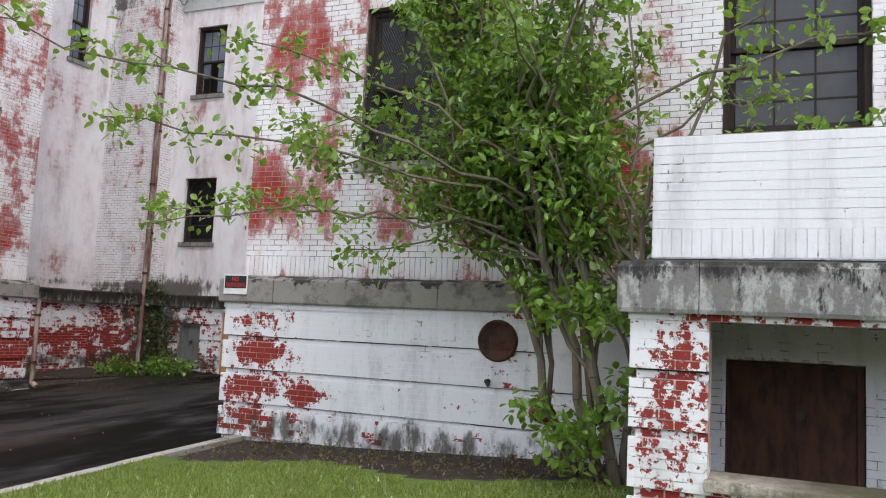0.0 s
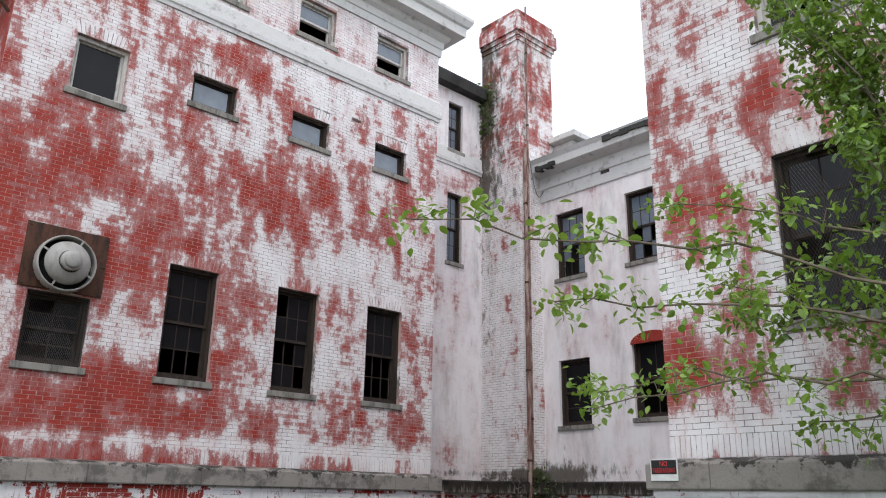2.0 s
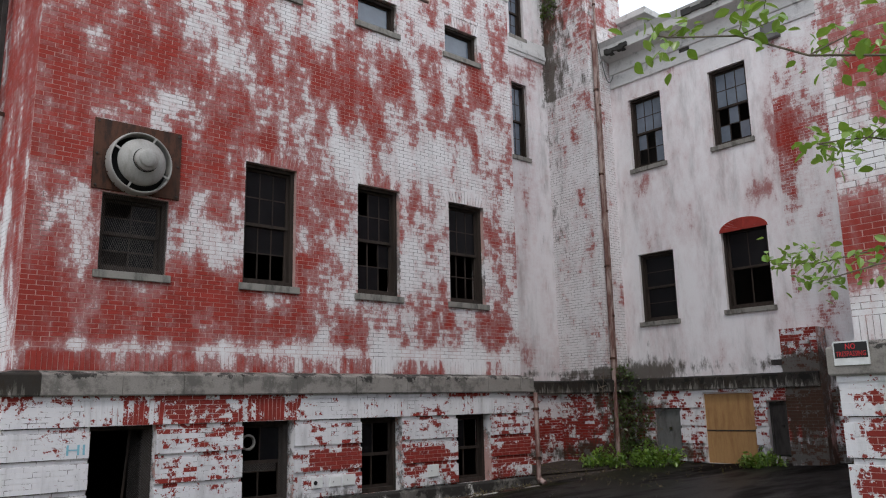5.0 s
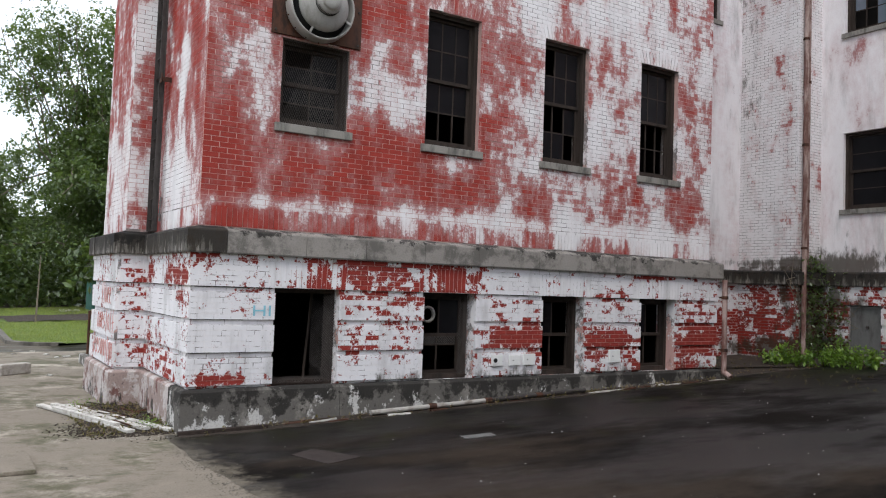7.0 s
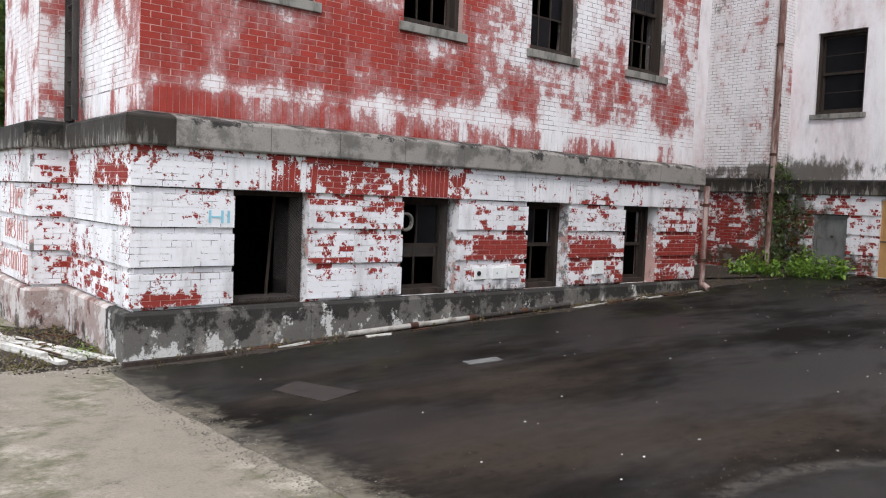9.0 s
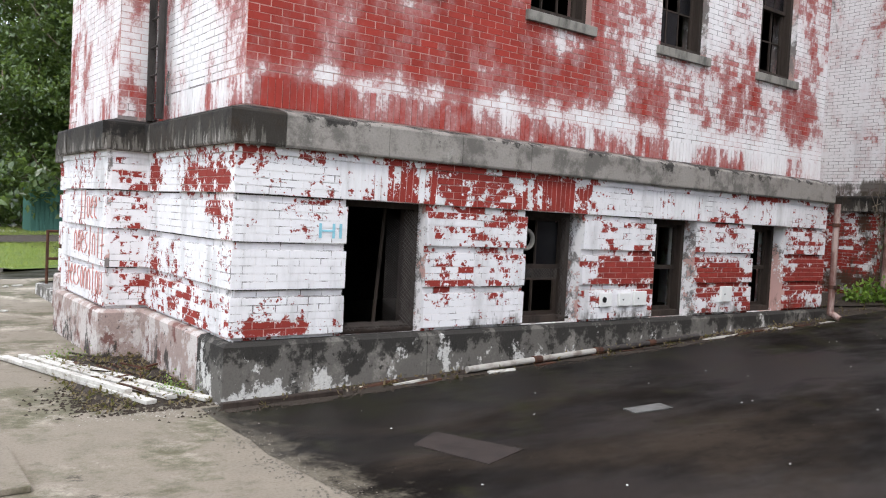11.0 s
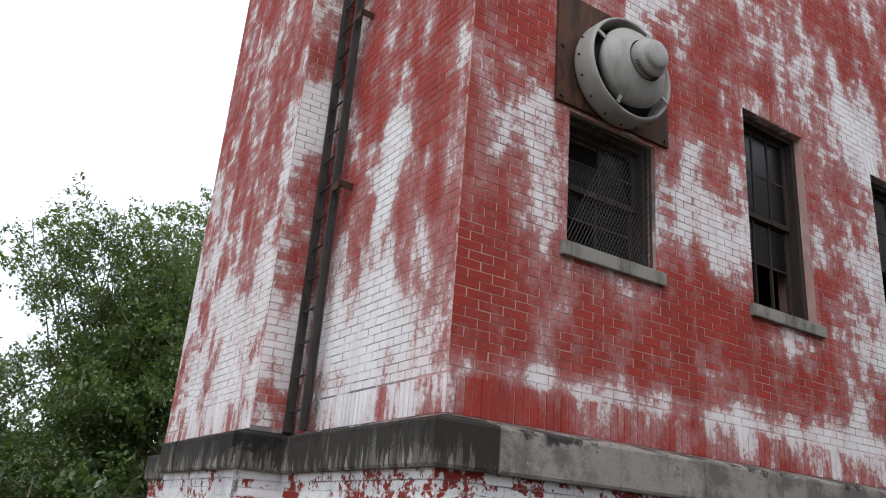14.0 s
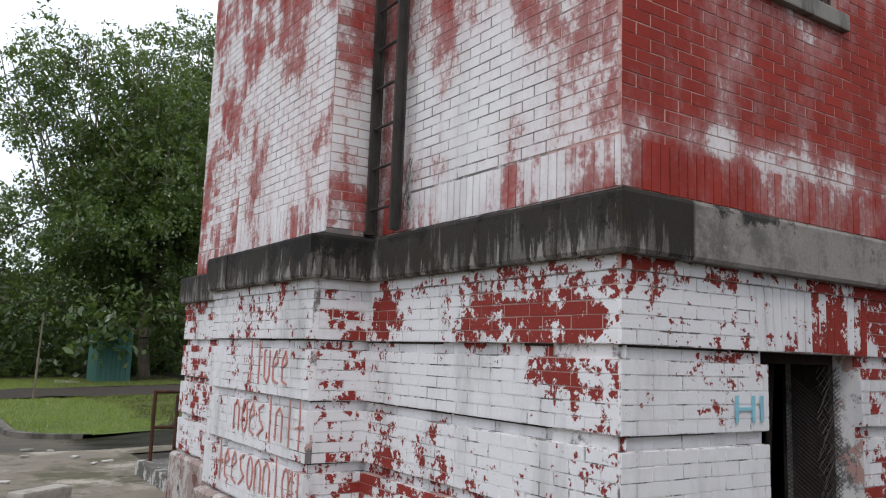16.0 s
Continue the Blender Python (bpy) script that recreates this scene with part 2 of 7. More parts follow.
def asphalt_material():
    m, nt, b = start("wet_stained_asphalt")
    pos = position(nt)
    split = nt.nodes.new("ShaderNodeSeparateXYZ")
    nt.links.new(pos, split.inputs[0])
    wet = step(nt, noisy(nt, position(nt, (0.45, 1.0, 1)), 0.55, 5, 0.6), 0.42, 0.60)
    g, f, mid = noisy(nt, pos, 95, 3, 0.7), noisy(nt, pos, 3.2, 6, 0.7), noisy(nt, pos, 11, 6, 0.7)
    c = blend(nt, f, (0.005, 0.0042, 0.0038), (0.012, 0.0098, 0.0084))
    # Lighter patch round (2.2, -4.2): dust, plus wet sheen put into the colour.
    worn = nt.nodes.new("ShaderNodeVectorMath")
    worn.operation = "DISTANCE"
    nt.links.new(position(nt, (1, 1, 0)), worn.inputs[0])
    worn.inputs[1].default_value = (2.2, -4.2, 0)
    dusty = step(nt, calc(nt, "ADD", noisy(nt, position(nt, (0.5, 1.0, 1)), 0.45, 7, 0.7), calc(nt, "MULTIPLY", calc(nt, "SUBTRACT", 2.6, worn.outputs["Value"]), 0.06)), 0.45, 0.68)
    c = blend(nt, calc(nt, "MULTIPLY", dusty, 0.8), c, (0.046, 0.035, 0.027))
    c = blend(nt, calc(nt, "MULTIPLY", step(nt, mid, 0.52, 0.66), 0.45), c, (0.007, 0.0063, 0.006))
    moss = step(nt, calc(nt, "ADD", noisy(nt, pos, 1.3, 6, 0.7), calc(nt, "MULTIPLY", split.outputs["Y"], 0.06)), 0.42, 0.56)
    c = blend(nt, calc(nt, "MULTIPLY", moss, 0.75), c, (0.026, 0.025, 0.011))
    # a dusty tyre track that turns in the court
    ring = nt.nodes.new("ShaderNodeVectorMath")
    ring.operation = "DISTANCE"
    nt.links.new(position(nt, (1, 1, 0)), ring.inputs[0])
    ring.inputs[1].default_value = (1.6, -7.25, 0)
    off = calc(nt, "ABSOLUTE", calc(nt, "SUBTRACT", ring.outputs["Value"], 1.36))
    track = calc(nt, "MULTIPLY", calc(nt, "SUBTRACT", 1.0, step(nt, off, 0.03, 0.12)), step(nt, mid, 0.35, 0.6))
    c = blend(nt, calc(nt, "MULTIPLY", track, 0.6), c, (0.10, 0.088, 0.075))
    # sand and crumbs worn in from the concrete at the edge
    near = calc(nt, "ADD", calc(nt, "MULTIPLY", calc(nt, "SUBTRACT", 0.22, split.outputs["X"]), 1.1), calc(nt, "MULTIPLY", calc(nt, "SUBTRACT", noisy(nt, pos, 5, 6, 0.75), 0.5), 1.6))
    c = blend(nt, calc(nt, "MULTIPLY", step(nt, near, 0.10, 0.65), 0.85), c, (0.17, 0.148, 0.115))
    c = blend(nt, calc(nt, "MULTIPLY", step(nt, g, 0.60, 0.72), 0.35), c, (0.085, 0.075, 0.065))
    c = blend(nt, calc(nt, "MULTIPLY", wet, 0.5), c, (0.006, 0.0055, 0.005))
    sock(nt, b.inputs["Base Color"], c)
    sock(nt, b.inputs["Roughness"], calc(nt, "SUBTRACT", 0.85, calc(nt, "MULTIPLY", wet, 0.42)))
    sock(nt, b.inputs["Specular IOR Level"], calc(nt, "ADD", 0.03, calc(nt, "MULTIPLY", wet, 0.22)))
    relief(nt, b, calc(nt, "ADD", g, calc(nt, "MULTIPLY", mid, 0.8)), 0.45, 0.008)
    return m


def soil_material(name, a, c2, scale=1.2):
    m, nt, b = start(name)
    pos = position(nt)
    f, g = noisy(nt, pos, scale, 5, 0.6), noisy(nt, pos, 55, 3)
    c = blend(nt, f, a, c2)
    c = blend(nt, calc(nt, "MULTIPLY", g, 0.4), c, tuple(k * 0.5 for k in a))
    sock(nt, b.inputs["Base Color"], c)
    b.inputs["Roughness"].default_value = 0.95
    relief(nt, b, g, 0.8, 0.03)
    return m


ASPHALT = asphalt_material()
TURF = soil_material("mown_turf", (0.035, 0.065, 0.009), (0.19, 0.27, 0.035), 0.55)
EARTH = soil_material("leaf_littered_earth", (0.055, 0.038, 0.026), (0.025, 0.018, 0.013), 3)


def plain(name, colour, rough=0.6, metal=0.0, spec=0.4, vary=0.25):
    m, nt, b = start(name)
    n = noisy(nt, position(nt), 14, 4)
    sock(nt, b.inputs["Base Color"], blend(nt, n, tuple(k * (1 - vary) for k in colour), tuple(min(1, k * (1 + vary)) for k in colour)))
    b.inputs["Roughness"].default_value, b.inputs["Metallic"].default_value, b.inputs["Specular IOR Level"].default_value = rough, metal, spec
    return m


def glass_material(name, tint, rough, spec=0.2):
    m, nt, b = start(name)
    n = noisy(nt, position(nt), 5, 4)
    sock(nt, b.inputs["Base Color"], blend(nt, n, tint, tuple(k * 1.8 for k in tint)))
    b.inputs["Roughness"].default_value, b.inputs["Specular IOR Level"].default_value = rough, spec
    return m


GLASS = glass_material("dirty_dark_glass", (0.007, 0.007, 0.008), 0.22)
FOGGED = glass_material("dusty_grey_glass", (0.045, 0.045, 0.048), 0.3, 0.3)
# Grey-blue base colour carries part of the sky's reflection.
SKYGLASS = glass_material("sky_reflection_tinted_glass", (0.10, 0.12, 0.15), 0.12, 0.9)
SCREEN = plain("rusty_wire_mesh", (0.06, 0.05, 0.045), 0.6)
BLACK = plain("black_enamel", (0.012, 0.012, 0.012), 0.5)
SIGNRED = plain("red_sign_ink", (0.60, 0.03, 0.035), 0.5)
WHITEINK = plain("white_sign_border", (0.75, 0.75, 0.74), 0.5)
REDSPRAY = plain("faded_red_spray_paint", (0.55, 0.24, 0.21), 0.8)
BLUESPRAY = plain("pale_blue_spray_paint", (0.25, 0.52, 0.62), 0.8)
PAPER = plain("white_paper", (0.75, 0.75, 0.73), 0.8, vary=0.08)


# ---- building helpers ----
def mesh_of(name, verts, faces, material, peel=None):
    me = bpy.data.meshes.new(name)
    me.from_pydata(verts, [], faces)
    me.materials.append(material)
    if peel is not None:
        v = np.asarray(verts, dtype=np.float32).reshape(-1, 3)
        x, y, z = v[:, 0], v[:, 1], v[:, 2]
        mold_dark = 0.75 * np.exp(-((x - 14.5) / 0.8) ** 2 - ((y - 0.8) / 1.3) ** 2 - ((z - 1.9) / 1.3) ** 2)
        mold_dark += 0.9 * np.exp(-((x - 14.4) / 0.8) ** 2 - ((y + 3.9) / 0.8) ** 2 - ((z - 2.0) / 1.2) ** 2)
        mold_dark += 0.45 * np.exp(-((z - 2.75) / 0.13) ** 2) * (x > 9.95)
        mold_dark += 0.5 * np.exp(-((z - 0.75) / 0.3) ** 2) * (x > 10.1)
        mold_dark += 0.5 * np.exp(-((z - 0.7) / 0.3) ** 2) * (y < -7.9)
        mold_dark += 0.42 * np.exp(-((z - 0.58) / 0.16) ** 2) * (x > 2.5) * (x < 10.2) * (y < 0.3) * (y > -0.5)
        # The corner between recess wall and chimney is darker above 6 m.
        mold_dark += 0.35 * np.exp(-((x - 13.9) / 0.35) ** 2 - ((y - 2.3) / 0.5) ** 2) * (z > 6)
        mold_dark += 0.30 * (x > 13.85) * (x < 14.95) * (y > 0.85) * (y < 2.6) * (z > 10.5)
        at = me.attributes.new("mold_dark", "FLOAT", "POINT")
        at.data.foreach_set("value", mold_dark.astype(np.float32))
        at = me.attributes.new("peel", "FLOAT", "POINT")
        at.data.foreach_set("value", np.asarray(peel, dtype=np.float32))
    return me


def part(name, bm, material, parent=None, label=""):
    me = bpy.data.meshes.new(name)
    bm.to_mesh(me)
    bm.free()
    me.materials.append(material)
    ob = new(name, me)
    ob.parent = parent
    return tagged(ob, label)


def empty(name, m, label, category, group="", kind=""):
    ob = new(name)
    ob.matrix_world = m
    return tagged(ob, label, category, group, kind)


def box(bm, x0, x1, y0, y1, z0, z1, bevel=0.0):
    r = bmesh.ops.create_cube(bm, size=1.0, matrix=Matrix.LocRotScale(((x0 + x1) / 2, (y0 + y1) / 2, (z0 + z1) / 2), None, (x1 - x0, y1 - y0, z1 - z0)))
    if bevel:
        es = {e for v in r["verts"] for e in v.link_edges}
        bmesh.ops.bevel(bm, geom=list(es), offset=bevel, segments=2, affect="EDGES", profile=0.7)


def boxed(name, dims, material, parent=None, bevel=0.006, label=""):
    bm = bmesh.new()
    box(bm, *dims, bevel)
    return part(name, bm, material, parent, label)


def tube(bm, a, b, r0, r1=None, sides=10):
    a, b = Vector(a), Vector(b)
    d = b - a
    m = Matrix.Translation((a + b) / 2) @ d.to_track_quat("Z", "Y").to_matrix().to_4x4()
    bmesh.ops.create_cone(bm, cap_ends=True, segments=sides, radius1=r0, radius2=r0 if r1 is None else r1, depth=d.length, matrix=m)


def lathe(bm, profile, m, sides=40):
    rings = []
    for r, h in profile:
        rings.append([bm.verts.new(m @ Vector((r * math.cos(2 * math.pi * i / sides), r * math.sin(2 * math.pi * i / sides), h))) for i in range(sides)])
    for p, q in zip(rings, rings[1:]):
        for i in range(sides):
            f = bm.faces.new((p[i], p[(i + 1) % sides], q[(i + 1) % sides], q[i]))
            f.smooth = True


class Face:
    """A wall face: u runs along it, w out of it, z up."""

    def __init__(self, ox, oy, u, out):
        self.o, self.u, self.n = Vector((ox, oy, 0)), Vector((*u, 0)), Vector((*out, 0))

    def at(self, u, w, z):
        p = self.o + self.u * u + self.n * w
        return (p.x, p.y, z)

    def matrix(self, u=0.0, w=0.0, z=0.0):
        """Local x along the wall, y into the wall, z up."""
        m = Matrix.Identity(4)
        m.col[0][:3], m.col[1][:3] = self.u, -self.n
        m.col[3][:3] = self.at(u, w, z)
        return m


def hexa(V, F, face, u0, u1, w0, w1, z0, z1, back=False):
    k = len(V)
    for w in (w0, w1):
        V.extend((face.at(u0, w, z0), face.at(u1, w, z0), face.at(u1, w, z1), face.at(u0, w, z1)))
    F.extend(((k + 4, k + 5, k + 6, k + 7), (k, k + 1, k + 5, k + 4), (k + 1, k + 2, k + 6, k + 5), (k + 2, k + 3, k + 7, k + 6), (k + 3, k, k + 4, k + 7)))
    if back:
        F.append((k + 3, k + 2, k + 1, k))


def slab(name, face, u0, u1, z0, z1, thick, holes, material, label, peel=None):
    """A wall of real thickness, with openings through it."""
    cuts = [c for h in holes for c in (h[0], h[1])]
    us = sorted({u0, u1, *[c for c in cuts if u0 < c < u1], *np.arange(u0 + 0.5, u1, 0.5).round(3).tolist()})
    zs = sorted({z0, z1, *[c for h in holes for c in (h[2], h[3]) if z0 < c < z1], *np.arange(z0 + 0.5, z1, 0.5).round(3).tolist()})
    solid = {}
    for i in range(len(us) - 1):
        for j in range(len(zs) - 1):
            cu, cz = (us[i] + us[i + 1]) / 2, (zs[j] + zs[j + 1]) / 2
            if not any(h[0] < cu < h[1] and h[2] < cz < h[3] for h in holes):
                solid[i, j] = 1
    V, F, P, idx = [], [], [], {}

    def vert(i, j, w):
        if (i, j, w) not in idx:
            idx[i, j, w] = len(V)
            V.append(face.at(us[i], -w * thick, zs[j]))
            P.append(peel(us[i], zs[j]) if peel else 0.0)
        return idx[i, j, w]

    for i, j in solid:
        F.append((vert(i, j, 0), vert(i + 1, j, 0), vert(i + 1, j + 1, 0), vert(i, j + 1, 0)))
        F.append((vert(i, j + 1, 1), vert(i + 1, j + 1, 1), vert(i + 1, j, 1), vert(i, j, 1)))
        for di, dj, a, c in ((-1, 0, (0, 1), (0, 0)), (1, 0, (1, 0), (1, 1)), (0, -1, (0, 0), (1, 0)), (0, 1, (1, 1), (0, 1))):
            if (i + di, j + dj) not in solid:
                F.append((vert(i + a[0], j + a[1], 0), vert(i + a[0], j + a[1], 1), vert(i + c[0], j + c[1], 1), vert(i + c[0], j + c[1], 0)))
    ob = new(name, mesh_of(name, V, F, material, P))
    bm = bmesh.new()
    bm.from_mesh(ob.data)
    bmesh.ops.recalc_face_normals(bm, faces=bm.faces)
    bm.to_mesh(ob.data)
    bm.free()
    return tagged(ob, label, "wall", kind="structure")


COURSE, BRICK, JOINT = 0.07, 0.215, 0.008
rnd = random.Random(5)


def bricks(wall, face, u0, u1, z0, z1, holes, material, proud=0.0035, peel=None, near=None, ends=(0, 0), relief_of=None, rough=0.0012, soldier=None, skip=()):
    """Lays the courses of one face. near: a stretch (u0, u1, z0, z1) whose bricks are objects of their own."""
    V, F, P, singles = [], [], [], 0
    rows = int(round((z1 - z0) / COURSE))
    items = []
    for k in range(rows):
        za = z1 - (k + 1) * COURSE + JOINT / 2
        zb = za + COURSE - JOINT
        lift = relief_of(zb) if relief_of else 0.0
        a, c = u0 - ends[0] * (lift + proud), u1 + ends[1] * (lift + proud)
        u = a - (BRICK * 0.5 if k % 2 else 0.0)
        while u < c:
            p, q = max(u, a), min(u + BRICK, c)
            u += BRICK
            pieces = [(p + 0.0055, q - 0.0055)]
            for h in [*holes, *skip]:
                if h[2] < zb - 0.01 and h[3] > za + 0.01:
                    pieces = [(s, t) for x, y in pieces for s, t in ((x, min(y, h[0])), (max(x, h[1]), y)) if t - s > 0.025]
            items.extend((x, y, za, zb, lift) for x, y in pieces if y - x > 0.025)
    if soldier:
        s0, s1 = soldier
        u = u0
        while u < u1:
            items.append((u + 0.004, min(u + COURSE, u1) - 0.004, s0, s1, 0.004))
            u += COURSE
    for x, y, za, zb, lift in items:
        w = lift + proud + rnd.uniform(-rough, rough)
        single = near and singles < 300 and near[0] < (x + y) / 2 < near[1] and near[2] < za < near[3]
        v, f = ([], []) if single else (V, F)
        hexa(v, f, face, x + rnd.uniform(-0.002, 0.002), y + rnd.uniform(-0.002, 0.002), -0.002, w, za + rnd.uniform(-0.002, 0.0015), zb + rnd.uniform(-0.0015, 0.002))
        pl = [peel(a, b) if peel else 0.0 for a, b in ((x, za), (y, za), (y, zb), (x, zb))] * 2
        if single:
            ob = new("brick", mesh_of("brick", v, f, material, pl))
            ob.parent = wall
            singles += 1
        else:
            P.extend(pl)
    if relief_of:
        bv, bf, bp = [], [], []
        for k in range(rows):
            za = z1 - (k + 1) * COURSE
            lift = relief_of(za + COURSE - JOINT / 2)
            runs = [(u0 - ends[0] * lift, u1 + ends[1] * lift)] if lift else []
            for h in holes:
                if h[2] < za + COURSE - 0.014 and h[3] > za + 0.014:
                    runs = [(s, t) for x, y in runs for s, t in ((x, min(y, h[0])), (max(x, h[1]), y)) if t - s > 0.02]
            for x, y in runs:
                n = max(1, int((y - x) / 0.3))
                for q in range(n):
                    s, t = x + (y - x) * q / n, x + (y - x) * (q + 1) / n
                    hexa(bv, bf, face, s, t, -0.002, lift - 0.0025, za, za + COURSE)
                    bp.extend([peel(a, b) if peel else 0.0 for a, b in ((s, za), (t, za), (t, za + COURSE), (s, za + COURSE))] * 2)
        ob = new("raised_band", mesh_of("raised_band", bv, bf, wall.data.materials[0], bp))
        ob.parent = wall
        tagged(ob, "painted mortar behind the raised courses", kind="stuff")
    if V:
        ob = new("brickwork", mesh_of("brickwork", V, F, material, P))
        ob.parent = wall
        tagged(ob, "courses of small painted bricks", kind="stuff")


def patch(blobs, u, z):
    return sum(s * math.exp(-((u - x) / a) ** 2 - ((z - y) / c) ** 2) for x, y, a, c, s in blobs)


def sweep_profile(name, path, profile, material, parent=None, cuts=None, label="", closed_material=None):
    """Runs a moulding's outline (distance out, height) along a line in plan, mitred at its corners. cuts: lengths of the single stones."""
    pts = [Vector((x, y, 0)) for x, y in path]
    dirs = [(b - a).normalized() for a, b in zip(pts, pts[1:])]
    outs = [Vector((d.y, -d.x, 0)) for d in dirs]
    mit = [outs[0]] + [(a + b) / (1 + a.dot(b)) for a, b in zip(outs, outs[1:])] + [outs[-1]]
    dist = [0.0]
    for a, b in zip(pts, pts[1:]):
        dist.append(dist[-1] + (b - a).length)

    def at(s):
        for i in range(len(dirs)):
            if s <= dist[i + 1] + 1e-6:
                return pts[i] + dirs[i] * (s - dist[i]), outs[i]
        return pts[-1], outs[-1]

    spans = [(0.0, dist[-1])]
    if cuts:
        marks = [0.0]
        while marks[-1] < dist[-1]:
            marks.append(min(dist[-1], marks[-1] + cuts * rnd.uniform(0.85, 1.15)))
        marks = [s for s in marks if all(abs(s - d) > 0.13 or d in (0.0, dist[-1]) for d in dist)]
        spans = [(a + 0.003, b - 0.003) for a, b in zip(marks, marks[1:])]
    obs = []
    for a, b in spans:
        line = [at(a)] + [(pts[i], mit[i]) for i in range(1, len(pts) - 1) if a + 0.01 < dist[i] < b - 0.01] + [at(b)]
        V, F, n = [], [], len(profile)
        dw = rnd.uniform(-0.004, 0.004) if cuts else 0.0
        for p, o in line:
            V.extend(tuple(p + o * (w + (dw if w > 0 else 0)) + Vector((0, 0, z))) for w, z in profile)
        for k in range(len(line) - 1):
            for i in range(n):
                j = (i + 1) % n
                F.append((k * n + i, k * n + j, k * n + n + j, k * n + n + i))
        F.extend((tuple(range(n)), tuple(reversed(range((len(line) - 1) * n, len(line) * n)))))
        ob = new(name, mesh_of(name, V, F, material))
        bm = bmesh.new()
        bm.from_mesh(ob.data)
        bmesh.ops.recalc_face_normals(bm, faces=bm.faces)
        bm.to_mesh(ob.data)
        bm.free()
        ob.parent = parent
        tagged(ob, label)
        obs.append(ob)
    return obs


# ---- ground ----
def level(x, y):
    return 0.036 * min(max(x, 0), 16) + 0.045 * min(max(-y - 1.5, 0), 13)


def sheet(name, x0, x1, y0, y1, cell, lift, material, label, category="ground", keep=None, ragged=0.0):
    xs, ys = np.linspace(x0, x1, max(2, int((x1 - x0) / cell) + 1)), np.linspace(y0, y1, max(2, int((y1 - y0) / cell) + 1))
    V = [(x + (ragged * noise.noise((0.3, y * 1.1, 0.0)) + 0.8 * ragged * noise.noise((5.0, y * 5.0, 0.0)) if x == xs[0] else 0.0), y, level(x, y) + lift) for y in ys for x in xs]
    n = len(xs)
    F = [(j * n + i, j * n + i + 1, j * n + n + i + 1, j * n + n + i) for j in range(len(ys) - 1) for i in range(n - 1)
         if keep is None or keep((xs[i] + xs[i + 1]) / 2, (ys[j] + ys[j + 1]) / 2)]
    return tagged(new(name, mesh_of(name, V, F, material)), label, category, kind="structure")


sheet("ground", -400, 400, -300, 500, 10.0, -0.06, TURF, "wide green mown lawn reaching the trees")
sheet("ground_near", -24, 24, -30, 40, 1.0, -0.02, EARTH, "bare earth and leaf litter along the walls")

# ---- the red and white main block ----
GX1 = 10.0
WX = (1.10, 3.38, 5.66, 7.92)
BX = (1.12, 3.42, 5.68, 7.94)
RED_LEFT = [(1.49, 7.62, 1.1, 0.89, 0.5), (0.38, 6.47, 0.47, 1.34, 0.5), (0.47, 4.23, 0.41, 1.22, 0.5), (2.1, 3.55, 2.1, 0.65, 0.6), (4.71, 3.46, 0.68, 0.44, 0.5), (2.86, 6.22, 0.51, 0.7, 0.4),
       (3.81, 6.61, 0.67, 0.32, 0.4), (4.59, 8.01, 1.11, 0.69, 0.35), (4.66, 10.48, 0.46, 0.51, 0.45), (3.09, 9.9, 0.28, 0.7, 0.4), (6.33, 8.65, 0.65, 0.76, 0.45), (5.77, 7.41, 0.95, 0.47, 0.3),
       (7.99, 7.9, 0.73, 0.46, 0.5), (8.89, 9.12, 0.39, 0.85, 0.45), (4.79, 5.08, 0.41, 0.83, 0.3), (7.3, 5.5, 0.37, 0.82, 0.35)]
RED_RIGHT = [(9.29, 5.62, 0.38, 0.76, 0.3), (5.6, 3.25, 0.43, 0.45, 0.6), (7.32, 3.42, 0.85, 0.43, 0.6), (9.27, 3.44, 0.46, 0.53, 0.6), (3.76, 10.71, 0.67, 0.22, 0.4), (9.6, 10.4, 0.42, 0.91, 0.4),
       (5.62, 9.65, 0.42, 0.77, 0.3), (7.51, 10.54, 0.41, 0.28, 0.25), (2.79, 4.09, 0.38, 0.46, 0.35), (6.31, 5.94, 0.28, 0.69, 0.2), (0.21, 3.26, 0.28, 0.46, 0.5)]
PALE = [(0.51, 8.94, 0.47, 0.9, -0.6), (2.87, 7.84, 0.26, 0.59, -0.45), (0.58, 6.1, 0.22, 0.11, -0.5), (5.38, 6.47, 0.58, 0.34, -0.3), (7.33, 6.82, 1.22, 0.56, -0.45), (6.92, 4.66, 0.35, 1.01, -0.5),
       (5.06, 3.23, 0.29, 0.44, -0.6), (6.29, 3.07, 0.32, 0.51, -0.6), (8.26, 3.12, 0.38, 0.55, -0.6), (2.69, 9.06, 0.42, 0.67, -0.4), (6.49, 10.74, 0.91, 0.69, -0.35), (0.7, 4.4, 0.17, 0.8, -0.85),
       (2.86, 4.56, 0.2, 0.7, -0.6), (8.49, 4.56, 0.48, 1.07, -0.2), (1.64, 3.79, 0.42, 0.24, -0.65), (3.82, 3.75, 0.47, 0.13, -0.4), (1.83, 6.9, 0.23, 0.59, -0.25), (5.35, 9.19, 0.54, 0.37, -0.3)]


def peel_front(u, z):
    worn = patch(RED_LEFT, u, z) + patch(RED_RIGHT, u, z) + patch(PALE, u, z)
    band = -0.55 * math.exp(-((z - 2.97 + 0.012 * max(4 - u, 0)) / 0.10) ** 2) + 0.25 * math.exp(-((z - 2.7) / 0.12) ** 2)
    return 0.13 - 0.034 * u - 0.07 * max(z - 8.8, 0) + worn * 0.85 + band


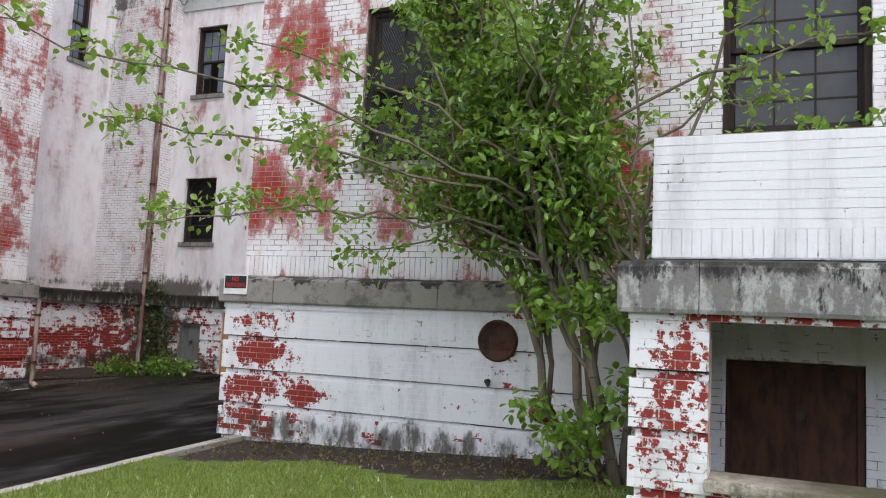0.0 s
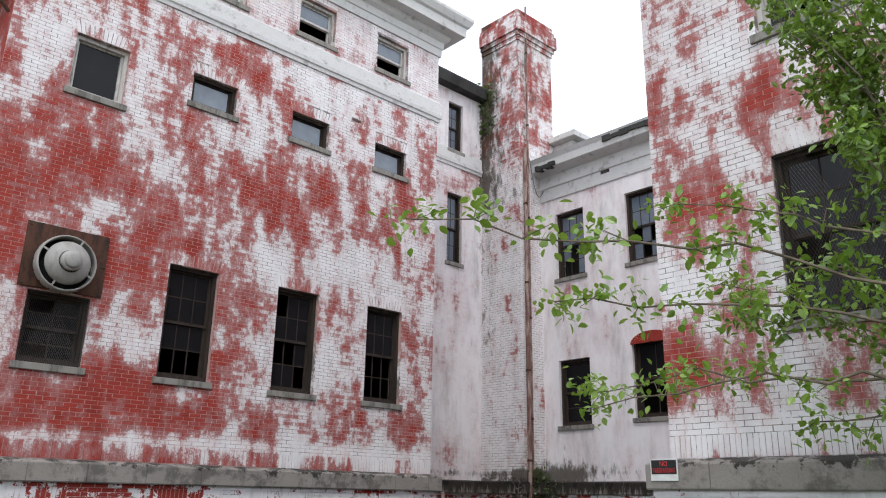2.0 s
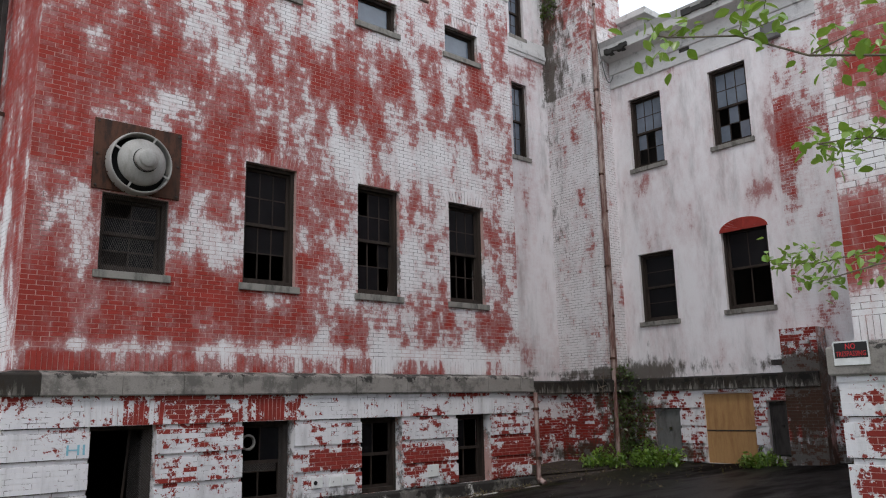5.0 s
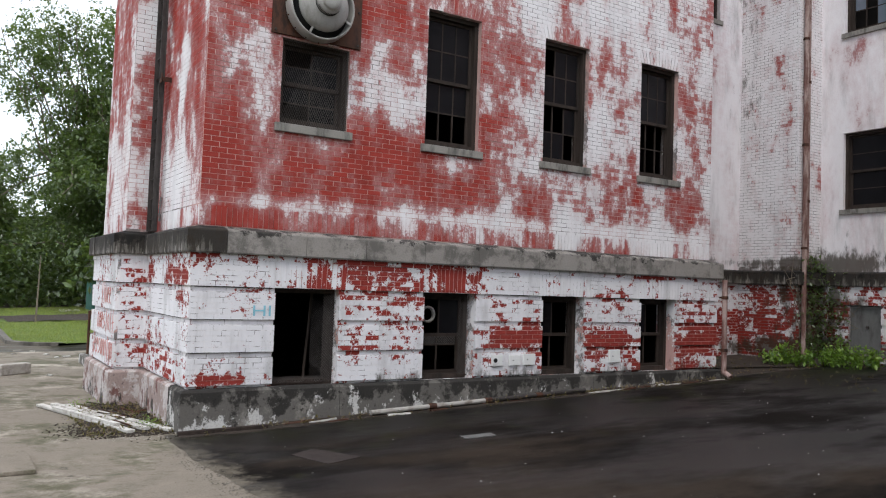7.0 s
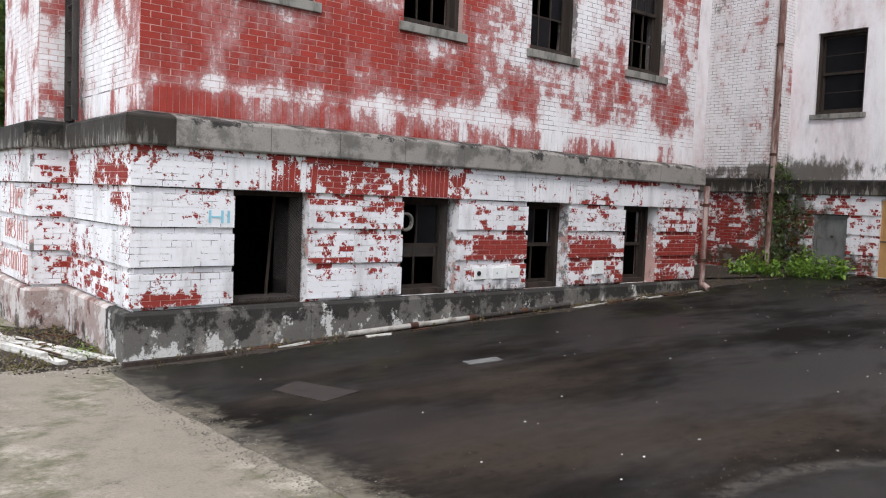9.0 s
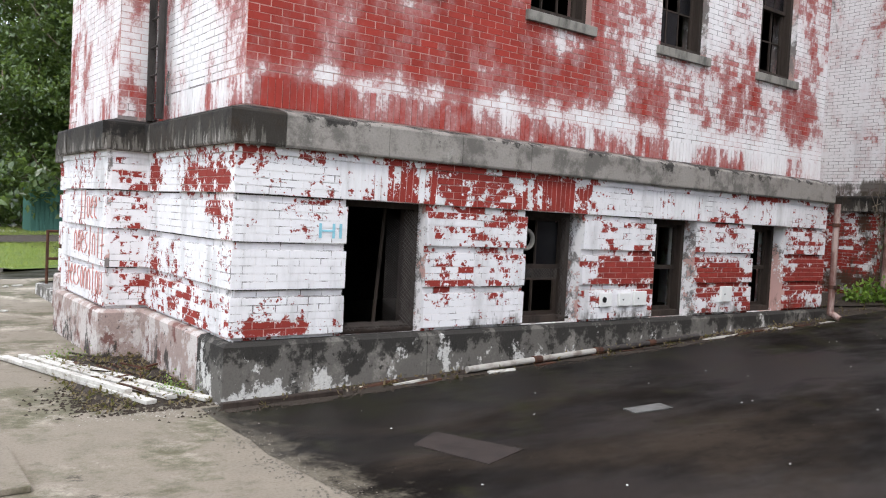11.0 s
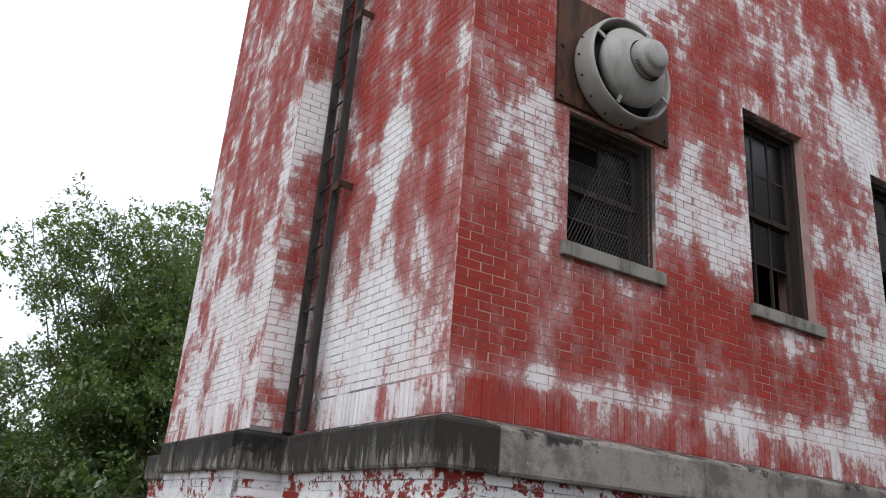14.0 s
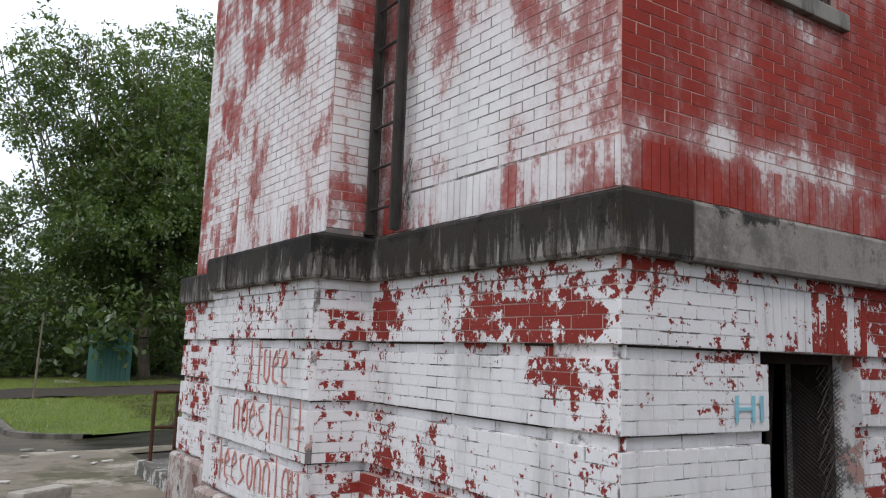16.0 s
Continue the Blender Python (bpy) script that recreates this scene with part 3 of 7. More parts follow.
def peel_base(u, z):
    blobs = [(2.3, 2.05, 0.9, 0.18, 0.6), (3.85, 2, 0.45, 0.2, 1.0), (5.01, 1.12, 0.58, 0.22, 1.05), (7.16, 1.07, 0.61, 0.24, 0.9), (9.36, 1.06, 0.94, 0.3, 1.0), (0.4, 0.62, 0.45, 0.1, 0.75),
             (2.4, 1.09, 0.19, 0.12, 0.5), (0.71, 1.51, 0.15, 0.1, 0.7), (0.52, 1.41, 0.5, 0.25, -0.4), (5.85, 2.18, 1.41, 0.18, -0.7), (2.73, 0.67, 0.55, 0.24, -0.5), (4.52, 1.43, 0.25, 0.17, -0.3),
             (4.97, 0.87, 0.42, 0.1, -0.7), (0.07, 2.13, 0.3, 0.1, 0.3), (9.1, 0.53, 1, 0.18, 0.5)]
    return patch(blobs, u, z) * 0.8 - 0.06 + 0.28 * math.exp(-((z - 2.22) / 0.06) ** 2)


def groove(z):
    """The rustication: every sixth course lies deep."""
    k = int(round((2.25 - z) / COURSE))
    return 0.0 if (k % 6 == 0 and k >= 6) else (0.058 if k == 0 else 0.045)


front_base, front = Face(0, 0.045, (1, 0), (0, -1)), Face(0, 0.1, (1, 0), (0, -1))
base_holes = [(x, x + 0.93, 0.52, 1.83) for x in BX]
win_holes = [(1.10, 2.10, 4.05, 5.22)] + [(x, x + 0.98, 4.05, 6.12) for x in WX[1:]]
attic_holes = [(1.16, 2.12, 8.86, 9.97)] + [(x, x + 0.96, 9.42, 10.06) for x in WX[1:]] + [(7.22, 7.50, 10.38, 10.46)]
top_holes = [(x, x + 0.98, 12.02, 12.96) for x in (1.13, 3.36, 5.64, 7.86)]
wall_a = slab("wall_front_base", front_base, 0.03, GX1 - 0.03, -0.4, 2.25, 0.45, base_holes, BASE_JOINT, "rusticated white-painted brick basement wall with flaking paint", peel_base)
wall_b = slab("wall_front", front, 0.1, 9.87, 2.25, 11.28, 0.4, win_holes + attic_holes, UPPER_JOINT, "tall red brick wall with worn white limewash", peel_front)
wall_c = slab("wall_front_attic", front, 0.1, 9.87, 11.28, 14.0, 0.4, top_holes, UPPER_JOINT, "attic storey wall with peeling white paint", lambda u, z: -0.2)

side_base, side = Face(0.045, 7.0, (0, -1), (-1, 0)), Face(0.1, 7.0, (0, -1), (-1, 0))


def peel_side(u, z):
    y = 7 - u
    blobs = [(1.25, 3.32, 0.79, 0.44, -0.5), (0.51, 4.15, 0.44, 0.48, 0.35), (0.44, 3.25, 0.27, 0.35, 0.25), (1.91, 4.9, 0.39, 0.59, 0.4), (1.23, 4.85, 0.54, 0.31, -0.3), (0.33, 2.71, 0.36, 0.1, 0.7),
       (1.5, 2.77, 0.55, 0.11, -0.5), (1, 7.4, 1.2, 1.8, 0.3), (0.45, 5.6, 0.4, 1.2, 0.3)]
    return patch(blobs, y, z) + 0.05 * max(z - 4, 0) - 0.04


def peel_side_base(u, z):
    y = 7 - u
    return patch([(0.55, 1.97, 0.49, 0.12, 0.6), (0.37, 1.68, 0.33, 0.14, 0.55), (1.89, 1.77, 0.29, 0.22, -0.1), (2.21, 2, 0.24, 0.16, 0.5), (1.24, 1.52, 0.69, 0.19, -0.45), (0.21, 1.32, 0.3, 0.16, 0.25),
       (1.65, 2.21, 0.4, 0.1, 0.3), (0.91, 1.33, 0.4, 0.12, -0.2)], y, z) + 0.04


wall_d = slab("wall_side_base", side_base, 0.0, 6.52, -0.4, 2.25, 0.45, [], BASE_JOINT, "rusticated white-painted brick side wall of the basement", peel_side_base)
wall_e = slab("wall_side", side, 0.0, 6.5, 2.25, 14.0, 0.4, [], UPPER_JOINT, "red brick side wall with worn white limewash", peel_side)

# the pier on the side wall
PY0, PY1, PX0 = 2.45, 4.55, -0.43
pier_b, pier_u = Face(PX0 + 0.047, PY1, (0, -1), (-1, 0)), Face(PX0 + 0.11, PY1 - 0.1, (0, -1), (-1, 0))
pier_bn, pier_un = Face(PX0 + 0.047, PY0 + 0.047, (1, 0), (0, -1)), Face(PX0 + 0.11, PY0 + 0.09, (1, 0), (0, -1))
wall_f = slab("wall_pier_base", pier_b, 0.0, PY1 - PY0 - 0.047, -0.4, 2.25, 0.3, [], BASE_JOINT, "white-painted rusticated brick pier with faded red scrawl")
wall_g = slab("wall_pier", pier_u, 0.0, PY1 - PY0 - 0.19, 2.25, 13.4, 0.3, [], UPPER_JOINT, "tall worn brick pier on the side wall")

# ---- recess, chimney, white rear wing ----
recess = Face(9.87, 2.5, (1, 0), (0, -1))
recess_holes = [(2.62, 3.22, 8.65, 10.8), (2.62, 3.22, 12.2, 13.8)]


def peel_recess(u, z):
    return patch([(2.2, 11.0, 0.8, 0.7, 0.6), (3.3, 11.5, 0.5, 0.8, 0.5), (2.6, 8.0, 0.5, 0.5, 0.3), (1.8, 1.2, 2.5, 0.6, 0.8), (3.0, 3.4, 0.6, 0.4, 0.35)], u, z)


wall_h = slab("wall_recess", recess, -0.3, 5.2, -0.2, 14.4, 0.4, recess_holes, PLASTER, "recessed white plastered brick wall", peel_recess)
CHX, CHY = 13.95, 0.95
ch_w, ch_s = Face(CHX, 2.5, (0, -1), (-1, 0)), Face(CHX, CHY, (1, 0), (0, -1))


def peel_chimney(u, z):
    return -0.5 + 0.5 / (1 + math.exp(-(z - 10.6) * 1.1)) - patch([(0.6, 11.3, 0.5, 0.8, 0.5)], u, z)


BWX = 14.88
rear = Face(BWX, 1.0, (0, -1), (-1, 0))
rear_holes = [(0.62, 1.62, 8.15, 10.12), (3.02, 4.02, 8.15, 10.12), (0.6, 1.65, 4.02, 5.8), (3.0, 4.15, 4.1, 6.05),
              (0.78, 1.52, 0.75, 1.83), (2.18, 3.45, 0.55, 2.15), (3.75, 4.25, 0.75, 1.95)]


def peel_rear(u, z):
    return patch([(4.9, 8.0, 0.5, 1.2, 0.75), (4.3, 6.8, 0.5, 0.4, 0.45), (1.0, 7.85, 0.4, 0.2, 0.55), (4.4, 2.0, 0.5, 0.3, 0.7), (2.2, 6.6, 1.2, 0.4, 0.15)], u, z)


wall_i = slab("wall_rear_wing", rear, -1.0, 9.0, -0.2, 11.6, 0.4, rear_holes, PLASTER, "white plastered rear wing wall with stains", peel_rear)

# ---- the near right-hand building ----
RBX, RBY = 6.20, -8.0
right_b, right_u = Face(RBX + 0.03, RBY, (0, -1), (-1, 0)), Face(RBX + 0.14, RBY, (0, -1), (-1, 0))
right_holes = [(1.75, 3.05, 4.05, 6.05), (6.05, 7.45, 4.2, 6.1), (1.75, 3.05, 7.7, 9.25), (6.05, 7.45, 7.7, 9.25)]


def peel_right(u, z):
    # Blob at (4.9, 3.7): bare red brick, strengthened for the shrub's shade.
    return patch([(0.6, 3.7, 0.7, 0.5, 0.6), (3.2, 3.9, 1.3, 0.9, 0.55), (4.9, 3.7, 0.7, 0.8, 0.9), (1.0, 5.6, 0.6, 0.5, 0.4), (0.4, 7.0, 0.35, 1.2, 0.35), (2.4, 6.9, 1.6, 0.4, 0.35), (0.9, 8.2, 0.5, 0.5, 0.25), (2.6, 2.9, 3.0, 0.12, -0.6), (6.5, 4.5, 2.0, 2.0, -0.4), (0.5, 4.7, 0.5, 0.3, -0.3), (1.6, 7.7, 0.8, 0.3, -0.4)], u, z) - 0.24 - 0.05 * max(z - 7.5, 0)


def peel_right_base(u, z):
    return patch([(0.7, 2.05, 0.8, 0.10, 0.45), (0.5, 1.65, 0.6, 0.15, 0.7), (0.4, 1.2, 0.4, 0.15, 0.6), (1.25, 1.15, 0.2, 0.16, 0.9), (2.35, 2.0, 0.12, 0.15, 0.6), (0.3, 0.8, 0.5, 0.3, 0.3), (0.45, 1.4, 0.5, 0.75, 0.38), (3.0, 0.72, 3.0, 0.08, 0.25)], u, z) - 0.30


wall_j = slab("wall_right_base", right_b, 0.03, 14.0, -0.2, 2.25, 0.4, [], SMOOTH_JOINT, "low white-painted brick base wall of the near building", peel_right_base)
wall_k = slab("wall_right", right_u, 0.14, 14.0, 2.25, 10.6, 0.4, right_holes, UPPER_JOINT, "near building brick wall with peeling white paint", peel_right)
north_b, north_u = Face(15.28, RBY - 0.03, (-1, 0), (0, 1)), Face(15.28, RBY - 0.14, (-1, 0), (0, 1))
wall_l = slab("wall_right_return_base", north_b, 0.0, 9.0, -0.2, 2.25, 0.4, [], BASE_JOINT, "white brick return wall base")
wall_m = slab("wall_right_return", north_u, 0.0, 8.88, 2.25, 10.6, 0.4, [], UPPER_JOINT, "white brick return wall")

# the porch
PX, PYA, PYB = 3.66, -13.62, -18.0
porch = Face(PX, PYA, (0, -1), (-1, 0))
porch_n = Face(6.2, PYA, (-1, 0), (0, 1))
wall_n = slab("wall_porch_front", porch, 0.0, 4.38, -0.1, 2.25, 0.3, [(0.5, 3.7, 1.08, 2.19)], BASE_JOINT, "white brick porch front with a wide opening", lambda u, z: patch([(0.3, 1.6, 0.25, 0.6, 0.4)], u, z))
wall_o = slab("wall_porch_return", porch_n, 0.02, 2.24, -0.1, 2.25, 0.25, [], BASE_JOINT, "white brick side of the porch")
wall_p = slab("wall_porch_back", Face(5.05, PYA, (0, -1), (-1, 0)), 0.25, 4.38, 0.2, 2.25, 0.25, [(0.55, 1.62, 0.92, 1.9)], BASE_JOINT, "dim white brick wall inside the porch")
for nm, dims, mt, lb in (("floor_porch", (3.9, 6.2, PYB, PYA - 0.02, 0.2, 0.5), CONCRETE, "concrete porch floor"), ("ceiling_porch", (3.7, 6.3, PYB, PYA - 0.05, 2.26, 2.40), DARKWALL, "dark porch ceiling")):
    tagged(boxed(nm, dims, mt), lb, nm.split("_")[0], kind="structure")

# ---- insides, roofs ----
# Added closing walls and floors; the room darkness is in their colour.
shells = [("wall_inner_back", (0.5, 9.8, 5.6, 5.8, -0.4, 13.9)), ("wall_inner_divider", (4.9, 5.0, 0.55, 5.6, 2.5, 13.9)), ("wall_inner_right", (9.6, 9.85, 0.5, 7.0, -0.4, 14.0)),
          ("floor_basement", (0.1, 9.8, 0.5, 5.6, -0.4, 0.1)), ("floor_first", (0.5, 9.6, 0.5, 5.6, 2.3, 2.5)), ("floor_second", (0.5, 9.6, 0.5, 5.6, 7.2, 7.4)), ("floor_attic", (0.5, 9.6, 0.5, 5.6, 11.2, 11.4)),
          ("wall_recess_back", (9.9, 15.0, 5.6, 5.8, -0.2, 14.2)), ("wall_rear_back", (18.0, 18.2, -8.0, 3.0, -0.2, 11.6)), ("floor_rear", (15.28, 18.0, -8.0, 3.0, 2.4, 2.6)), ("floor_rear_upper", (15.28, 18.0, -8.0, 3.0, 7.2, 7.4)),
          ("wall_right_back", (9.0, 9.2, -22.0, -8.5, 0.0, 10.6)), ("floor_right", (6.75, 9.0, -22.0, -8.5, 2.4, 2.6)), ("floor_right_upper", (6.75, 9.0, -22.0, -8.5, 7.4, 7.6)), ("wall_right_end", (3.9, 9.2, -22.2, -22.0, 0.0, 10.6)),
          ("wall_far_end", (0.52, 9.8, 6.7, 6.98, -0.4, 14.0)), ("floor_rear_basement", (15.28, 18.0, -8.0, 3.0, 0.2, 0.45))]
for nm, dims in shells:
    tagged(boxed(nm, dims, DARKWALL, bevel=0), "added closing surface inside the building, coloured near black as an unlit room", nm.split("_")[0], kind="structure")
for nm, dims in (("roof_main", (0.12, 9.85, 0.12, 7.2, 14.02, 14.2)), ("roof_recess", (9.9, 15.3, 2.2, 6.0, 14.42, 14.6)), ("roof_rear_wing", (14.9, 18.3, -8.0, 3.2, 11.62, 11.9)), ("roof_right", (6.36, 15.2, -22.0, -8.16, 10.62, 10.8))):
    tagged(boxed(nm, dims, ROOFING, bevel=0), "flat black roofing felt", "roof", kind="structure")

# ---- stone ledges, belts, cornices ----
def root(name, label, category):
    return empty(name, Matrix.Identity(4), label, category, kind="structure")


LP = [(-0.02, 2.25), (0.07, 2.25), (0.08, 2.27), (0.08, 2.53), (0.07, 2.55), (-0.11, 2.60), (-0.12, 2.4)]
ledge = root("ledge_main", "weathered grey limestone ledge with black stains round the main block", "ledge")
sweep_profile("ledge_stone", [(0, 7.02), (0, PY1), (PX0, PY1), (PX0, PY0), (0, PY0), (0, 0), (0.42, 0)], LP, LEDGE_DARK, ledge, 1.05)
stones = sweep_profile("ledge_stone", [(0.423, 0), (GX1, 0), (GX1, 2.45), (CHX - 0.04, 2.45), (CHX - 0.04, CHY - 0.04), (BWX - 0.04, CHY - 0.04), (BWX - 0.04, -3.3)], LP, LEDGE, ledge, 1.05)
for s in stones:
    if sum(v.co.x for v in s.data.vertices) / len(s.data.vertices) > 10.2:
        s.data.materials[0] = LEDGE_DARK
ledge_r = root("ledge_right", "grey limestone ledge along the near building", "ledge")
sweep_profile("ledge_stone", [(15.0, RBY), (RBX, RBY), (RBX, PYA + 0.02)], [(w, z) for w, z in LP], LEDGE, ledge_r, 1.1)
ledge_p = root("ledge_porch", "mottled grey concrete ledge over the porch", "ledge")
sweep_profile("ledge_stone", [(6.15, PYA), (PX, PYA), (PX, PYB)], [(-0.3, 2.25), (0.12, 2.23), (0.13, 2.26), (0.13, 2.56), (0.10, 2.60), (-0.3, 2.66)], LEDGE_PORCH, ledge_p, 2.6)

CP = [(-0.05, 13.15), (0.05, 13.15), (0.06, 13.35), (0.09, 13.37), (0.10, 13.55), (0.20, 13.62), (0.24, 13.72), (0.50, 13.74), (0.52, 13.98), (0.58, 14.02), (0.66, 14.18), (0.66, 14.26), (-0.05, 14.45)]
tagged(sweep_profile("trim_cornice_main", [(0.1, 6.9), (0.1, 0.1), (9.87, 0.1), (9.87, 6.9)], CP, CORNICE)[0], "peeling white timber cornice of the main block", "cornice", kind="structure")
BP = [(-0.05, 11.25), (0.04, 11.25), (0.05, 11.33), (0.08, 11.35), (0.09, 11.44), (0.05, 11.46), (0.045, 11.78), (0.02, 11.82), (-0.05, 11.82)]
tagged(sweep_profile("trim_belt_main", [(0.1, 6.9), (0.1, 0.1), (9.87, 0.1), (9.87, 2.45)], BP, CORNICE)[0], "white plaster belt course under the attic windows", "belt course", kind="structure")
tagged(sweep_profile("trim_belt_recess", [(9.9, 2.5), (13.9, 2.5)], [(w, z + 0.4) for w, z in BP], CORNICE)[0], "pale belt course on the recessed wall", "belt course", kind="structure")
RP = [(-0.05, 10.62), (0.04, 10.62), (0.05, 10.72), (0.02, 10.74), (0.02, 11.0), (0.06, 11.02), (0.07, 11.1), (0.03, 11.12), (0.03, 11.4), (0.12, 11.42), (0.4, 11.5), (0.42, 11.72), (0.5, 11.86), (-0.05, 12.0)]
tagged(sweep_profile("trim_cornice_rear", [(BWX, 0.92), (BWX, -7.9)], RP, CORNICE)[0], "broken white cornice of the rear wing", "cornice", kind="structure")
tagged(sweep_profile("trim_cornice_right", [(15.0, RBY - 0.14), (RBX + 0.14, RBY - 0.14), (RBX + 0.14, -21.9)], [(w, z - 3.35) for w, z in CP], CORNICE)[0], "white cornice of the near building", "cornice", kind="structure")
tagged(sweep_profile("trim_cornice_recess", [(9.9, 2.5), (13.9, 2.5)], [(-0.05, 14.2), (0.3, 14.22), (0.35, 14.5), (-0.05, 14.6)], ROOFING)[0], "dark broken eaves over the recess", "eaves", kind="structure")
plinth = root("trim_plinth", "stained concrete plinth at the foot of the main block", "plinth")
blocks = sweep_profile("plinth_block", [(0, 7.02), (0, PY1), (PX0, PY1), (PX0, PY0), (0, PY0), (0, 0), (GX1, 0), (GX1, 2.4)], [(-0.05, -0.4), (0.075, -0.4), (0.06, 0.50), (0.03, 0.53), (-0.05, 0.54)], PLINTH, plinth, 1.5)
for s in blocks:
    if sum(v.co.x for v in s.data.vertices) / len(s.data.vertices) < 0.12:
        s.data.materials[0] = PLINTH_PINK

# ---- paving ----
sheet("road_court", -0.25, 14.86, -8.3, -0.06, 0.2, 0.006, ASPHALT, "dark wet stained asphalt court", "road", lambda x, y: not (x > RBX and y < RBY), 0.035)
sheet("road_drive", -7.0, -0.25, -26.0, -6.5, 0.5, 0.0, ASPHALT, "dark asphalt drive beside the buildings", "road")
sheet("road_drive_edge", -0.25, 1.2, -26.0, -8.3, 0.4, 0.0, ASPHALT, "edge of the asphalt drive", "road")
sheet("pavement_concrete", -7.0, 0.4, -6.5, 11.5, 0.5, 0.002, CONCRETE, "worn pale concrete apron with moss", "pavement")
sheet("lawn_near", 1.2, 6.2, -21.0, -8.35, 0.12, 0.03, TURF, "sunlit rough grass strip beside the near building", "lawn", lambda x, y: not (x > 3.6 and y < -13.5) and x < 4.85 + 0.2 * math.sin(2.3 * y))
kerb = root("trim_kerb", "pale concrete kerb between asphalt and grass", "kerb")
for i in range(5):
    a = 1.2 + i
    bm = bmesh.new()
    box(bm, a + 0.005, a + 0.995, -8.40, -8.26, level(a, -8.3) - 0.1, level(a, -8.3) + 0.045 + rnd.uniform(-0.004, 0.004), 0.012)
    for v in bm.verts:
        v.co.z += 0.036 * (v.co.x - a)
    part("kerb_stone", bm, KERB, kerb)


# ---- windows ----
count = {"window": 0}


def bars(bm, w, z0, z1, cols, rows, y0, y1, edge=0.05, bar=0.02):
    box(bm, 0, edge, y0, y1, z0, z1)
    box(bm, w - edge, w, y0, y1, z0, z1)
    box(bm, edge, w - edge, y0, y1, z0, z0 + edge * 1.2)
    box(bm, edge, w - edge, y0, y1, z1 - edge, z1)
    for i in range(1, cols):
        x = edge + (w - 2 * edge) * i / cols
        box(bm, x - bar / 2, x + bar / 2, y0 + 0.004, y1 - 0.004, z0 + edge * 1.2, z1 - edge)
    for j in range(1, rows):
        z = z0 + edge + (z1 - z0 - 2 * edge) * j / rows
        box(bm, edge, w - edge, y0 + 0.006, y1 - 0.006, z - bar / 2, z + bar / 2)


def sash_window(face, u, z0, w, h, wood, cols=3, rows=2, missing=(), sill=True, glass=GLASS, mesh=False, split=0.5, single=False, out=0.0, label="dark double-hung sash window with dirty and broken panes", lower_open=0.0, depth=0.14):
    count["window"] += 1
    m = face.matrix(u, 0.0, z0)
    win = empty("window_%d" % count["window"], m, label, "window", kind="structure")
    bm = bmesh.new()
    bars(bm, w, 0.0, h, 1, 1, depth - 0.05, depth + 0.10, 0.065)
    part("window_frame", bm, wood, win)
    halves = [(0.06, h - 0.05, 0.03)] if single else [(h * split - 0.02, h - 0.06, 0.03), (0.07 + lower_open, h * split + 0.02 + lower_open * 0.6, 0.065)]
    k = 0
    for a, b, y in halves:
        bm = bmesh.new()
        bars(bm, w - 0.13, a, b, cols, rows, depth + y, depth + y + 0.035, 0.045)
        bmesh.ops.translate(bm, verts=bm.verts, vec=(0.065, 0, 0))
        sash = part("sash", bm, wood, win)
        for i in range(cols):
            for j in range(rows):
                k += 1
                if k in missing:
                    continue
                e = 0.045
                x0 = 0.065 + e + (w - 0.13 - 2 * e) * i / cols
                x1 = 0.065 + e + (w - 0.13 - 2 * e) * (i + 1) / cols
                za, zb = a + e + (b - a - 2 * e) * j / rows, a + e + (b - a - 2 * e) * (j + 1) / rows
                bm = bmesh.new()
                box(bm, x0 + 0.008, x1 - 0.008, depth + y + 0.012, depth + y + 0.017, za + 0.008, zb - 0.008)
                part("pane", bm, glass, sash)
    if sill:
        bm = bmesh.new()
        box(bm, -0.07, w + 0.07, -0.05, depth + 0.02, -0.115, 0.0, 0.012)
        part("window_sill", bm, SILL, win)
    if mesh:
        bm = bmesh.new()
        y, top = 0.045, h * mesh
        for i in range(int(w / 0.035) + 1):
            x = i * 0.035
            for s in (1, -1):
                x1 = x + s * top * 0.5
                t0, t1 = 0.0, 1.0
                if x1 < 0:
                    t1 = x / (x - x1)
                if x1 > w:
                    t1 = (w - x) / (x1 - x)
                if t1 > 0.03:
                    tube(bm, (x, y, h - top), (x + (x1 - x) * t1, y, h - top + top * t1), 0.0022, sides=3)
        box(bm, 0, 0.02, y - 0.006, y + 0.006, h - top, h)
        box(bm, w - 0.02, w, y - 0.006, y + 0.006, h - top, h)
        box(bm, 0, w, y - 0.006, y + 0.006, h - 0.02, h)
        part("wire_guard", bm, SCREEN, win, "rusty diamond wire guard")
    return win


sash_window(front, 1.10, 4.05, 1.0, 1.17, OLDWOOD, 2, 2, (2, 5), mesh=0.98, label="dark sash window with wire guard under the exhaust fan")
sash_window(front, 3.38, 4.05, 0.98, 2.07, OLDWOOD, 3, 2, (7, 9, 11), lower_open=0.0)
sash_window(front, 5.66, 4.05, 0.98, 2.07, OLDWOOD, 3, 2, (2, 8, 10, 11))
sash_window(front, 7.92, 4.05, 0.98, 2.07, OLDWOOD, 3, 2, (7, 8, 9, 10, 11, 12), label="dark sash window with an empty lower sash")
sash_window(front, 1.16, 8.86, 0.96, 1.11, PALEWOOD, 1, 1, (), single=True, label="dark screened attic window with a pale frame")
for x in WX[1:]:
    sash_window(front, x, 9.42, 0.96, 0.64, OLDWOOD, 1, 1, (), single=True, glass=SKYGLASS, label="small low dark window with a stone sill")
for x in (1.13, 3.36, 5.64, 7.86):
    sash_window(front, x, 12.02, 0.98, 0.94, PALEWOOD, 1, 1, (2,) if x > 5 else (), glass=SKYGLASS, label="attic sash window in a peeling white frame")
